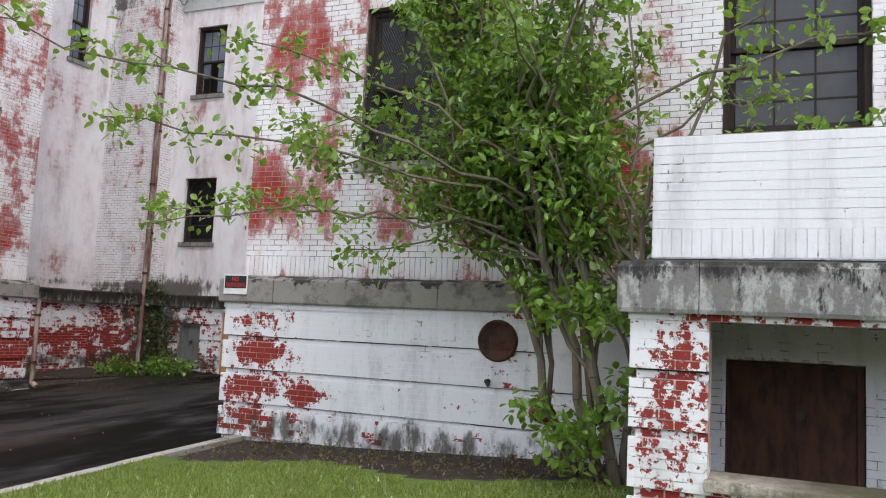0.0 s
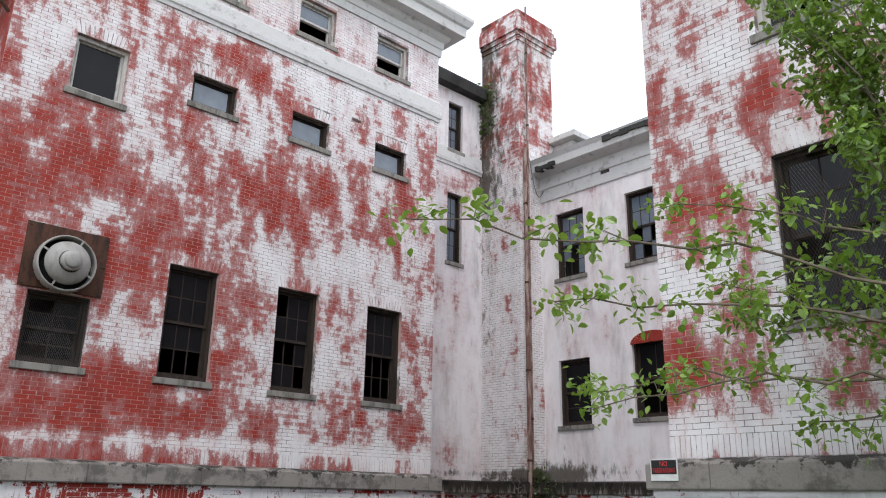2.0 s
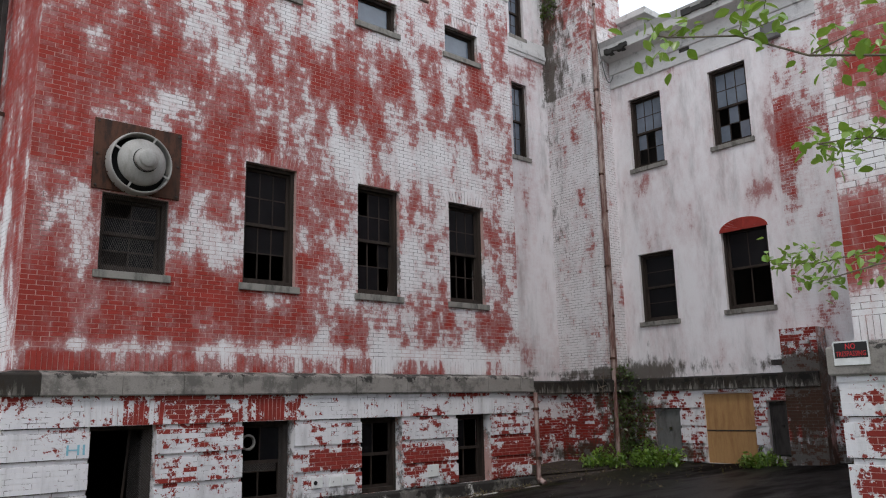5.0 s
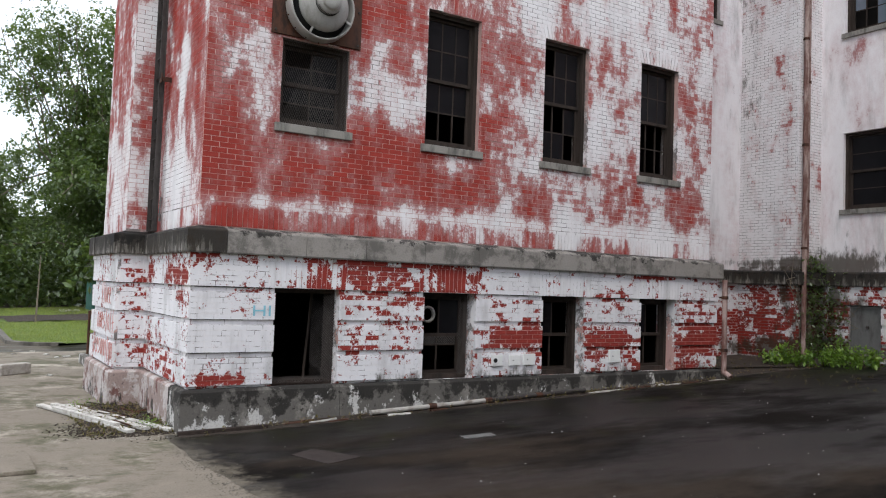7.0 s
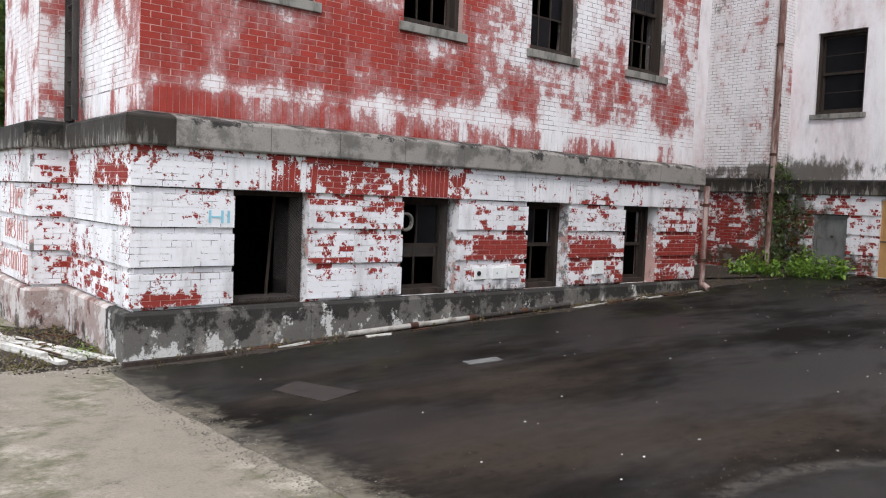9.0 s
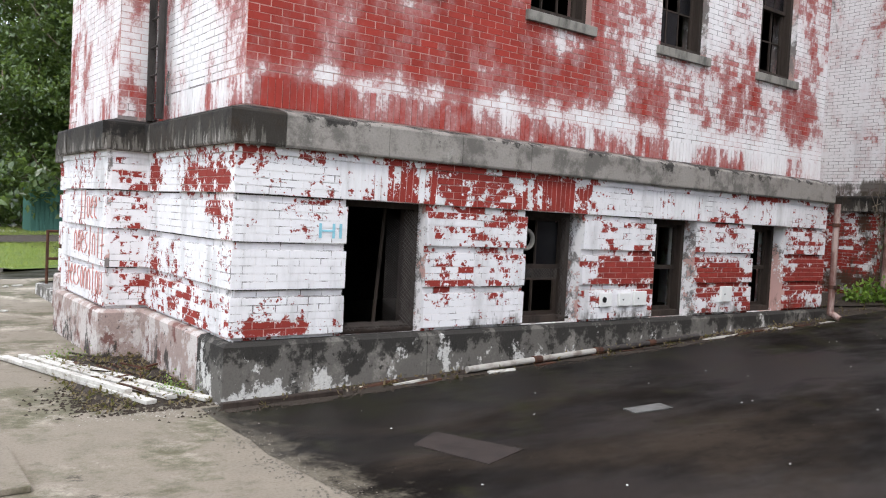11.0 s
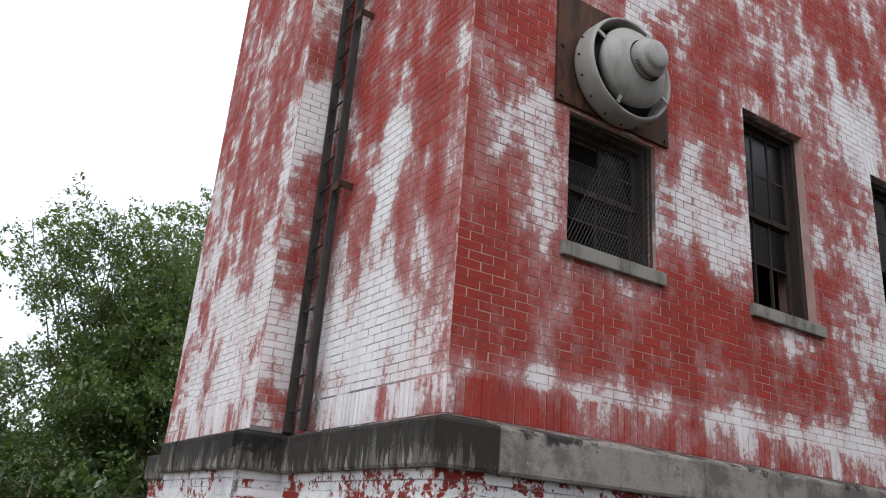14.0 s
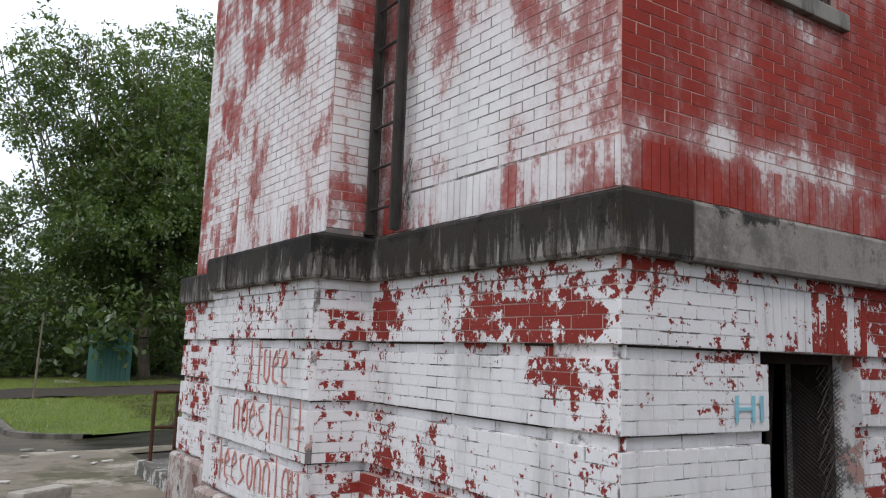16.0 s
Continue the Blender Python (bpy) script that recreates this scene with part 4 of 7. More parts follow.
for i, x in enumerate(BX):
    if i:
        sash_window(front_base, x, 0.52, 0.93, 1.31, OLDWOOD, 2, 1, (1, 3, 4) if i == 1 else (2, 3, 4), sill=False, depth=0.25, label="broken basement window with bare timber frame")
sash_window(recess, 2.62, 8.65, 0.6, 2.15, OLDWOOD, 2, 2, glass=SKYGLASS, label="narrow sash window in the recess")
sash_window(recess, 2.62, 12.2, 0.6, 1.6, OLDWOOD, 2, 2, glass=SKYGLASS, label="narrow upper sash window in the recess")
sash_window(rear, 0.62, 8.15, 1.0, 1.97, OLDWOOD, 3, 2, (7, 9, 10), glass=SKYGLASS, label="grey sash window with broken lower panes")
sash_window(rear, 3.02, 8.15, 1.0, 1.97, OLDWOOD, 3, 2, (8, 9, 12), glass=SKYGLASS, label="grey sash window with broken lower panes")
sash_window(rear, 0.6, 4.02, 1.05, 1.78, OLDWOOD, 1, 2, (), label="dark boarded sash window with a broken stone sill")
sash_window(rear, 3.0, 4.1, 1.15, 1.95, OLDWOOD, 2, 1, (3, 4), label="dark open sash window under a brick arch")
sash_window(right_u, 1.75, 4.05, 1.3, 2.0, OLDWOOD, 3, 2, (8,), mesh=0.98, label="wide dark window behind a wire guard")
sash_window(right_u, 6.05, 4.2, 1.4, 1.9, OLDWOOD, 3, 3, (), glass=FOGGED, mesh=0.0, label="wide window with dusty grey panes above the porch")
sash_window(right_u, 1.75, 7.7, 1.3, 1.55, PALEWOOD, 3, 2, (8, 9), label="upper window with broken panes")
sash_window(right_u, 6.05, 7.7, 1.4, 1.55, OLDWOOD, 3, 2, (8, 9), label="upper window with broken panes")


# ---- chimney ----
def chimney():
    top = 17.0
    body = slab("wall_chimney", ch_w, 0.0, 1.53, -0.2, top, 0.3, [], UPPER_JOINT, "tall brick chimney breast with peeling white paint", peel_chimney)
    slab("wall_chimney_face", ch_s, 0.02, 1.62, -0.2, top, 0.3, [], UPPER_JOINT, "chimney face towards the court", peel_chimney)
    tagged(boxed("wall_chimney_rear", (CHX + 0.31, CHX + 1.6, 1.26, 2.6, 11.0, top - 0.02), ROOFING, bevel=0), "sooty chimney core", "chimney", kind="structure")
    bricks(body, ch_w, 0.0, 1.55, 2.65, 15.9, [], UPPER, peel=peel_chimney, ends=(0, 1))
    bricks(body, ch_s, 0.0, 1.62, 2.65, 15.9, [], UPPER, peel=peel_chimney, ends=(0, 1))
    for f, n in ((ch_w, 1.55), (ch_s, 0.93)):
        bricks(body, f, 0.0, n, 0.55, 2.23, [], BASE, peel=lambda u, z: 0.30 - 0.1 * (z - 1.3), proud=0.008, ends=(0, 1))
    steps = ((15.9, 16.05, 0.04), (16.05, 16.2, 0.09), (16.2, 16.65, 0.15), (16.65, 16.8, 0.10), (16.8, 17.0, 0.05))
    for z0, z1, w in steps:
        V, F, P = [], [], []
        for f, length in ((ch_w, 1.55), (ch_s, 1.62)):
            k = int((z1 - z0) / COURSE)
            for i in range(max(k, 1)):
                u = -(0.1 if i % 2 else 0.0)
                while u < length + w:
                    a, b = max(u, 0.0), min(u + BRICK, length + w)
                    if b - a > 0.03:
                        za = z0 + i * (z1 - z0) / max(k, 1)
                        hexa(V, F, f, a + 0.004, b - 0.004, -0.05, w, za + 0.004, za + (z1 - z0) / max(k, 1) - 0.004)
                        P.extend([0.1] * 8)
                    u += BRICK
        ob = new("corbel", mesh_of("corbel", V, F, UPPER, P))
        ob.parent = body
        tagged(ob, "stepped brick corbel of the chimney top", kind="stuff")


chimney()


# ---- downpipes, fan, ladder, balcony ----
def downpipe(x, y, z0, z1, r, label, out=(0, -1), clips=(), shoe=True):
    ob = empty("downpipe", pose(x, y, z0), label, "downpipe")
    bm = bmesh.new()
    tube(bm, (0, 0, 0), (0, 0, z1 - z0), r, sides=16)
    part("pipe", bm, PIPE, ob)
    for z in clips:
        bm = bmesh.new()
        tube(bm, (0, 0, z - z0 - 0.03), (0, 0, z - z0 + 0.03), r + 0.014, sides=14)
        box(bm, min(0, -out[0] * 0.12) - 0.01, max(0, -out[0] * 0.12) + 0.01, min(0, -out[1] * 0.12) - 0.01, max(0, -out[1] * 0.12) + 0.01, z - z0 - 0.015, z - z0 + 0.015)
        part("pipe_clip", bm, RUST, ob)
    if shoe:
        bm = bmesh.new()
        tube(bm, (0, 0, 0.02), (out[0] * 0.16, out[1] * 0.16, -0.06), r + 0.004, sides=12)
        part("shoe", bm, PIPE, ob)
    return ob


downpipe(14.12, 0.86, 0.62, 12.2, 0.055, "flaking red and white downpipe on the chimney breast", clips=(3.1, 5.5, 8.0, 10.4), shoe=False)
downpipe(14.27, 0.88, 2.7, 17.2, 0.032, "thin rusty pipe running up the chimney", clips=(4.2, 7.0, 10.0, 13.0, 15.5), shoe=False)
downpipe(10.06, -0.13, 0.46, 2.24, 0.05, "white-painted drain pipe at the wall end", clips=(0.9, 1.9))


def exhaust_fan():
    m = front.matrix(1.56, 0.0, 5.68)
    fan = empty("exhaust_fan", m, "dull round metal exhaust fan on a rusty steel plate", "exhaust fan")
    bm = bmesh.new()
    box(bm, -0.63, 0.69, -0.035, 0.0, -0.43, 0.65, 0.01)
    plate = part("backing_plate", bm, RUST, fan, "rusty brown steel plate")
    for x in (-0.58, 0.64):
        for z in (-0.38, 0.1, 0.6):
            bm = bmesh.new()
            tube(bm, (x, -0.03, z), (x, -0.05, z), 0.018, sides=6)
            part("bolt", bm, IRON, plate)
    turn = Matrix.Diagonal((1, 0.78, 1, 1)) @ Matrix.Rotation(radians(90), 4, "X")
    bm = bmesh.new()
    lathe(bm, [(0.34, 0.0), (0.42, 0.03), (0.46, 0.06), (0.475, 0.10), (0.48, 0.14), (0.475, 0.30), (0.465, 0.34), (0.45, 0.35), (0.44, 0.33), (0.43, 0.12)], turn, 56)
    band = part("wind_band", bm, FANMETAL, fan, "dull pale metal ring")
    for i in range(16):
        a = math.radians(i * 22.5)
        bm = bmesh.new()
        tube(bm, (0.478 * math.cos(a), -0.13, 0.478 * math.sin(a)), (0.492 * math.cos(a), -0.13, 0.492 * math.sin(a)), 0.010, sides=6)
        part("rivet", bm, RUST, band)
    bm = bmesh.new()
    lathe(bm, [(0.43, 0.10), (0.43, 0.13), (0.02, 0.14)], turn, 40)
    part("throat", bm, BLACK, fan)
    bm = bmesh.new()
    lathe(bm, [(0.32, 0.24), (0.350, 0.30), (0.362, 0.34), (0.355, 0.38), (0.31, 0.44), (0.25, 0.49), (0.20, 0.52), (0.185, 0.53)], turn, 56)
    part("hood", bm, FANMETAL, fan, "domed grey metal hood")
    bm = bmesh.new()
    lathe(bm, [(0.160, 0.50), (0.172, 0.53), (0.174, 0.60), (0.165, 0.63), (0.14, 0.65), (0.132, 0.655), (0.128, 0.69), (0.115, 0.71), (0.05, 0.72), (0.0, 0.72)], turn, 40)
    cap = part("motor_cap", bm, FANMETAL, fan, "small round grey cap")
    for i in range(14):
        a = math.radians(150 + i * 7)
        bm = bmesh.new()
        box(bm, -0.004, 0.004, -0.475, -0.44, 0.168, 0.178)
        bm.transform(Matrix.Rotation(a, 4, "Y"))
        part("vent_slot", bm, BLACK, cap)
    for a in (25, 115, 205, 295):
        bm = bmesh.new()
        box(bm, -0.015, 0.015, -0.285, -0.27, 0.34, 0.45)
        bm.transform(Matrix.Rotation(math.radians(a), 4, "Y"))
        part("hood_strap", bm, FANMETAL, fan)


exhaust_fan()


def wall_ladder():
    lad = empty("wall_ladder", pose(0, 0, 2.6), "dark iron ladder fixed in the corner beside the pier", "ladder")
    x = -0.01
    for y in (2.46, 2.12):
        bm = bmesh.new()
        box(bm, x - 0.035, x + 0.035, y - 0.012, y + 0.012, 0.0, 10.6, 0.003)
        box(bm, x + 0.025, x + 0.037, y - 0.04, y + 0.04, 0.0, 10.6)
        part("rail", bm, IRON, lad)
    for i in range(34):
        bm = bmesh.new()
        tube(bm, (x, 2.12, 0.18 + 0.305 * i), (x, 2.46, 0.18 + 0.305 * i), 0.011, sides=8)
        part("rung", bm, IRON, lad)
    for z in (2.2, 4.1, 6.3, 8.6):
        bm = bmesh.new()
        box(bm, x - 0.03, 0.11, 1.95, 1.962, z, z + 0.07)
        box(bm, x - 0.03, x - 0.018, 1.95, 2.13, z, z + 0.07)
        box(bm, x - 0.045, x - 0.03, 1.94, 1.955, z + 0.01, z + 0.12)
        part("bracket", bm, RUST, lad, "rusty flat steel bracket")
    for k in range(5):
        bm = bmesh.new()
        p = [Vector((x + 0.05 + rnd.uniform(-0.02, 0.02), 2.04 + rnd.uniform(-0.05, 0.03), 0.5 - 0.09 * i)) for i in range(5)]
        for a, b in zip(p, p[1:]):
            tube(bm, a, b, 0.004, sides=4)
        part("loose_wire", bm, STEELGREY, lad)


wall_ladder()


def fire_balcony():
    b = empty("fire_escape_balcony", pose(0, 0, 11.0), "rusted iron fire escape balcony high on the side wall", "fire escape")
    y0, y1, x0 = 0.25, 3.2, -0.95
    bm = bmesh.new()
    box(bm, x0, 0.1, y0, y1, -0.02, 0.015)
    part("deck", bm, IRON, b)
    for dims in ((x0 - 0.03, x0 + 0.03, y0, y1, -0.12, 0.03), (x0, 0.1, y0 - 0.03, y0 + 0.03, -0.12, 0.03), (x0, 0.1, y1 - 0.03, y1 + 0.03, -0.12, 0.03)):
        bm = bmesh.new()
        box(bm, *dims)
        part("edge_beam", bm, IRON, b)
    for y in (y0 + 0.1, y1 - 0.1):
        bm = bmesh.new()
        tube(bm, (x0 + 0.1, y, -0.06), (0.09, y, -1.0), 0.035, sides=8)
        part("strut", bm, RUST, b)
        for x in (x0, -0.1):
            bm = bmesh.new()
            tube(bm, (x, y, 0), (x, y, 1.05), 0.024, sides=8)
            part("post", bm, IRON, b)
    for z in (0.5, 1.05):
        for p, q in (((x0, y0 + 0.1, z), (x0, y1 - 0.1, z)), ((x0, y0 + 0.1, z), (0.1, y0 + 0.1, z)), ((x0, y1 - 0.1, z), (0.1, y1 - 0.1, z))):
            bm = bmesh.new()
            tube(bm, p, q, 0.018, sides=8)
            part("handrail", bm, IRON, b)
    for s in (-0.3, 0.0):
        bm = bmesh.new()
        tube(bm, (x0 + 0.1 - s, y1 - 1.0, 0.0), (x0 + 0.1 - s, y1 + 1.6, 2.6), 0.03, sides=8)
        part("stair_string", bm, IRON, b)


fire_balcony()


# ---- writing ----
def lettering(text, size, m, material, parent, name="lettering", width=None):
    cu = bpy.data.curves.new(name, "FONT")
    cu.body, cu.size, cu.extrude, cu.align_x, cu.align_y = text, size, 0.001, "CENTER", "CENTER"
    cu.resolution_u = 2
    tmp = bpy.data.objects.new(name, cu)
    scene.collection.objects.link(tmp)
    me = bpy.data.meshes.new_from_object(tmp.evaluated_get(bpy.context.evaluated_depsgraph_get()))
    bpy.data.objects.remove(tmp)
    me.materials.clear()
    me.materials.append(material)
    if width:
        wide = max(v.co.x for v in me.vertices) - min(v.co.x for v in me.vertices)
        for v in me.vertices:
            v.co.x *= width / wide
    me.transform(m @ Matrix.Rotation(radians(90), 4, "X"))
    ob = new(name, me)
    ob.parent = parent
    return ob


def warning_sign():
    sg = empty("warning_sign", Face(RBX - 0.10, RBY, (0, -1), (-1, 0)).matrix(0.0, 0.0, 2.35), "black and red no trespassing sign on the stone ledge", "sign")
    bm = bmesh.new()
    box(bm, 0, 0.36, 0.0, 0.012, 0, 0.25, 0.003)
    part("sign_board", bm, WHITEINK, sg)
    bm = bmesh.new()
    box(bm, 0.015, 0.345, -0.004, 0.0, 0.075, 0.235)
    part("sign_panel", bm, BLACK, sg)
    lettering("NO", 0.085, Matrix.Translation((0.18, -0.006, 0.19)), SIGNRED, sg, width=0.10)
    lettering("TRESPASSING", 0.075, Matrix.Translation((0.18, -0.006, 0.115)), SIGNRED, sg, width=0.30)


warning_sign()


def scrawl(name, face, items, material, label, w):
    """Sprayed strokes on a wall: each item is a run of points (u, z)."""
    V, F = [], []
    for pts in items:
        for (a, b), (c, d) in zip(pts, pts[1:]):
            L = math.hypot(c - a, d - b) or 1
            nx, nz = -(d - b) / L * 0.008, (c - a) / L * 0.008
            k = len(V)
            V.extend((face.at(a + nx, w, b + nz), face.at(a - nx, w, b - nz), face.at(c - nx, w, d - nz), face.at(c + nx, w, d + nz)))
            V.extend((face.at(a + nx, w - 0.006, b + nz), face.at(a - nx, w - 0.006, b - nz), face.at(c - nx, w - 0.006, d - nz), face.at(c + nx, w - 0.006, d + nz)))
            F.extend(((k, k + 1, k + 2, k + 3), (k, k + 4, k + 5, k + 1), (k + 2, k + 6, k + 7, k + 3), (k + 3, k + 7, k + 4, k), (k + 1, k + 5, k + 6, k + 2)))
    return tagged(new(name, mesh_of(name, V, F, material)), label, "graffiti", kind="structure")


hi = empty("graffiti_small", front_base.matrix(0.80, 0.056, 1.50), "pale blue sprayed letters on white brick", "graffiti", kind="structure")
lettering("HI", 0.20, Matrix.Translation((0.14, 0, 0.02)), BLUESPRAY, hi, width=0.24)
strokes = []


def glyph(kind, u, z, w, h):
    """One scrawled sign: a ring, an arch, a hook, a stick or a snake."""
    c, q = u + w / 2, z + h / 2
    if kind == "o":
        return [[(c + w * 0.42 * math.sin(t * 0.63), q + h * 0.5 * math.cos(t * 0.63)) for t in range(11)]]
    if kind == "n":
        return [[(u, z), (u, z + h * 0.8), (c, z + h), (u + w * 0.85, z + h * 0.75), (u + w * 0.85, z)]]
    if kind == "u":
        return [[(u, z + h), (u + w * 0.1, z + h * 0.15), (c, z), (u + w * 0.8, z + h * 0.2), (u + w * 0.8, z + h)]]
    if kind == "e":
        return [[(u, q), (u + w * 0.75, q + h * 0.15), (c, z + h), (u + w * 0.05, q + h * 0.2), (u + w * 0.1, z + h * 0.1), (u + w * 0.8, z)]]
    if kind == "s":
        return [[(u + w * 0.8, z + h), (u + w * 0.1, z + h * 0.85), (u + w * 0.3, q), (u + w * 0.85, z + h * 0.3), (u, z)]]
    return [[(c, z - h * 0.1), (c, z + h * 1.3)]] + ([[(u, q), (u + w, q + 0.02)]] if kind == "t" else [])


for signs, u0, z, w, h in (("lluee", 0.93, 1.50, 0.165, 0.24), ("noesanlt", 0.68, 1.09, 0.17, 0.24), ("teesonnpou", 0.36, 0.68, 0.165, 0.24)):
    for k, kind in enumerate(signs):
        strokes.extend(glyph(kind, u0 + k * w * 1.05, z, w * 0.8, h))
scrawl("graffiti_red", pier_b, strokes, REDSPRAY, "faded illegible red scrawl on the white brick pier", 0.056)

# ---- rear court openings ----
def panel_door(name, face, u, z, w, h, material, label, category, back=0.1, boards=0):
    ob = empty(name, face.matrix(u, 0, z), label, category)
    bm = bmesh.new()
    box(bm, 0.0, w, back, back + 0.04, 0, h, 0.004)
    part("panel", bm, material, ob)
    if boards:
        bm = bmesh.new()
        box(bm, 0.0, w, back - 0.012, back - 0.002, h * 0.46, h * 0.475)
        part("seam", bm, IRON, ob)
    else:
        bm = bmesh.new()
        tube(bm, (w * 0.55, back - 0.05, h * 0.55), (w * 0.55, back, h * 0.55), 0.03, sides=10)
        part("handle", bm, IRON, ob)
        for x0, x1, z0, z1 in ((0, 0.05, 0, h), (w - 0.05, w, 0, h), (0.05, w - 0.05, h - 0.05, h)):
            bm = bmesh.new()
            box(bm, x0, x1, back - 0.03, back - 0.002, z0, z1)
            part("frame_member", bm, material, ob)
    return ob


panel_door("plywood_board", rear, 2.18, 0.55, 1.27, 1.6, PLYWOOD, "orange plywood sheet covering a doorway", "plywood", 0.02, 1)
panel_door("metal_hatch", rear, 0.80, 0.77, 0.70, 1.04, STEELGREY, "grey sheet metal hatch in the basement wall", "hatch", 0.04)
panel_door("basement_door", rear, 3.76, 0.77, 0.48, 1.16, IRON, "dark basement door standing in shadow", "door", 0.1)
panel_door("porch_door", Face(5.05, PYA, (0, -1), (-1, 0)), 0.56, 0.92, 1.05, 0.97, RUST, "dark rusty brown door inside the porch", "door", 0.05)


def rear_pier():
    w = slab("wall_rear_pier", Face(14.4, -3.42, (0, -1), (-1, 0)), 0.0, 0.8, 0.2, 3.5, 0.45, [], BASE_JOINT, "stained brick pier in the court corner", lambda u, z: 0.3)
    bricks(w, Face(14.4, -3.42, (0, -1), (-1, 0)), 0.0, 0.8, 0.4, 3.5, [(-1, 2, 2.22, 2.62)], BASE, 0.007, lambda u, z: 0.55 * math.exp(-((z - 1.8) / 0.5) ** 2) + 0.1)
    for o in sweep_profile("ledge_rear_pier", [(14.86, -3.42), (14.4, -3.42), (14.4, -4.2)], LP, LEDGE_DARK):
        tagged(o, "black-stained ledge stone on the court pier", "ledge", kind="structure")


rear_pier()
# the red brick arch over the rear window
V, F = [], []
for i in range(14):
    a0, a1 = math.pi * i / 14, math.pi * (i + 0.94) / 14
    k = len(V)
    for w in (0.0, 0.02):
        V.extend(rear.at(3.575 - math.cos(a) * r * 1.02, w, 5.96 + math.sin(a) * r * 0.5) for a, r in ((a0, 0.04), (a1, 0.04), (a1, 0.60), (a0, 0.60)))
    F.extend(((k + 4, k + 5, k + 6, k + 7), (k, k + 1, k + 5, k + 4), (k + 1, k + 2, k + 6, k + 5), (k + 2, k + 3, k + 7, k + 6), (k + 3, k, k + 4, k + 7)))
arch = new("brick_arch", mesh_of("brick_arch", V, F, UPPER, [0.8] * len(V)))
arch.parent = wall_i
tagged(arch, "red brick arch over the rear window", kind="stuff")

# ---- fittings on the near building ----
pf = Face(RBX, RBY, (0, -1), (-1, 0))
turn = Matrix.Rotation(radians(90), 4, "X")
plate = empty("round_vent_plate", pf.matrix(3.72, 0.0, 1.93), "round rusty iron plate on the white wall", "vent plate")
bm = bmesh.new()
lathe(bm, [(0.0, 0.05), (0.05, 0.05), (0.06, 0.04), (0.19, 0.035), (0.20, 0.05), (0.225, 0.05), (0.235, 0.02), (0.235, 0.0)], turn, 36)
part("disc", bm, RUST, plate)
for i in range(3):
    bm = bmesh.new()
    box(bm, -0.16, 0.16, -0.045, -0.03, -0.09 + i * 0.08, -0.075 + i * 0.08)
    part("rib", bm, RUST, plate)
tap = empty("wall_tap", pf.matrix(3.63, 0.0, 1.48), "small dark tap stub on the white wall", "tap")
bm = bmesh.new()
tube(bm, (0, 0.02, 0), (0, -0.10, 0), 0.025, sides=10)
part("stub", bm, IRON, tap)
bm = bmesh.new()
tube(bm, (0, -0.08, 0.0), (0.03, -0.10, -0.05), 0.03, 0.02, sides=10)
part("spout", bm, IRON, tap)
horn = empty("hose_connection", pf.matrix(4.25, 0.0, 1.2), "rusty red fire hose connection on the wall", "hose connection")
bm = bmesh.new()
lathe(bm, [(0.13, 0.0), (0.13, 0.04), (0.07, 0.06), (0.06, 0.16), (0.085, 0.18), (0.085, 0.24), (0.0, 0.245)], turn, 24)
part("inlet", bm, plain("rust_red_iron", (0.22, 0.06, 0.04), 0.8), horn)
bm = bmesh.new()
lathe(bm, [(0.06, 0.02), (0.055, 0.14), (0.075, 0.16), (0.075, 0.20), (0.0, 0.205)], Matrix.Translation((0.12, 0, -0.02)) @ Matrix.Rotation(radians(-25), 4, "Z") @ turn, 20)
part("second_inlet", bm, bpy.data.materials["rust_red_iron"], horn)

# porch parapet and sill
par = Face(PX + 0.12, PYA - 0.08, (0, -1), (-1, 0))
wall_q = slab("wall_porch_parapet", par, 0.0, 4.2, 2.64, 3.56, 0.28, [], SMOOTH_JOINT, "white-painted brick parapet over the porch", lambda u, z: -0.5)
bricks(wall_q, par, 0.0, 4.2, 2.86, 3.56, [], BASE, 0.004, peel=lambda u, z: -0.6, near=(0, 4, 2.8, 3.6), ends=(1, 0), soldier=(2.65, 2.855))
wall_r = slab("wall_porch_parapet_side", Face(6.2, PYA - 0.08, (-1, 0), (0, 1)), 0.0, 2.1, 2.64, 3.56, 0.28, [], BASE_JOINT, "white brick parapet side")
bricks(wall_r, Face(6.2, PYA - 0.08, (-1, 0), (0, 1)), 0.0, 2.42, 2.66, 3.56, [], BASE, 0.006, peel=lambda u, z: -0.6)
tagged(boxed("trim_porch_sill", (PX - 0.1, PX + 0.36, PYA - 3.72, PYA - 0.48, 1.02, 1.10), CONCRETE, bevel=0.015), "worn concrete sill of the porch opening", "sill", kind="structure")
tagged(boxed("trim_porch_lintel", (PX + 0.02, PX + 0.3, PYA - 3.7, PYA - 0.5, 2.195, 2.24), OLDWOOD, bevel=0.004), "old timber lintel over the porch opening", "lintel", kind="structure")

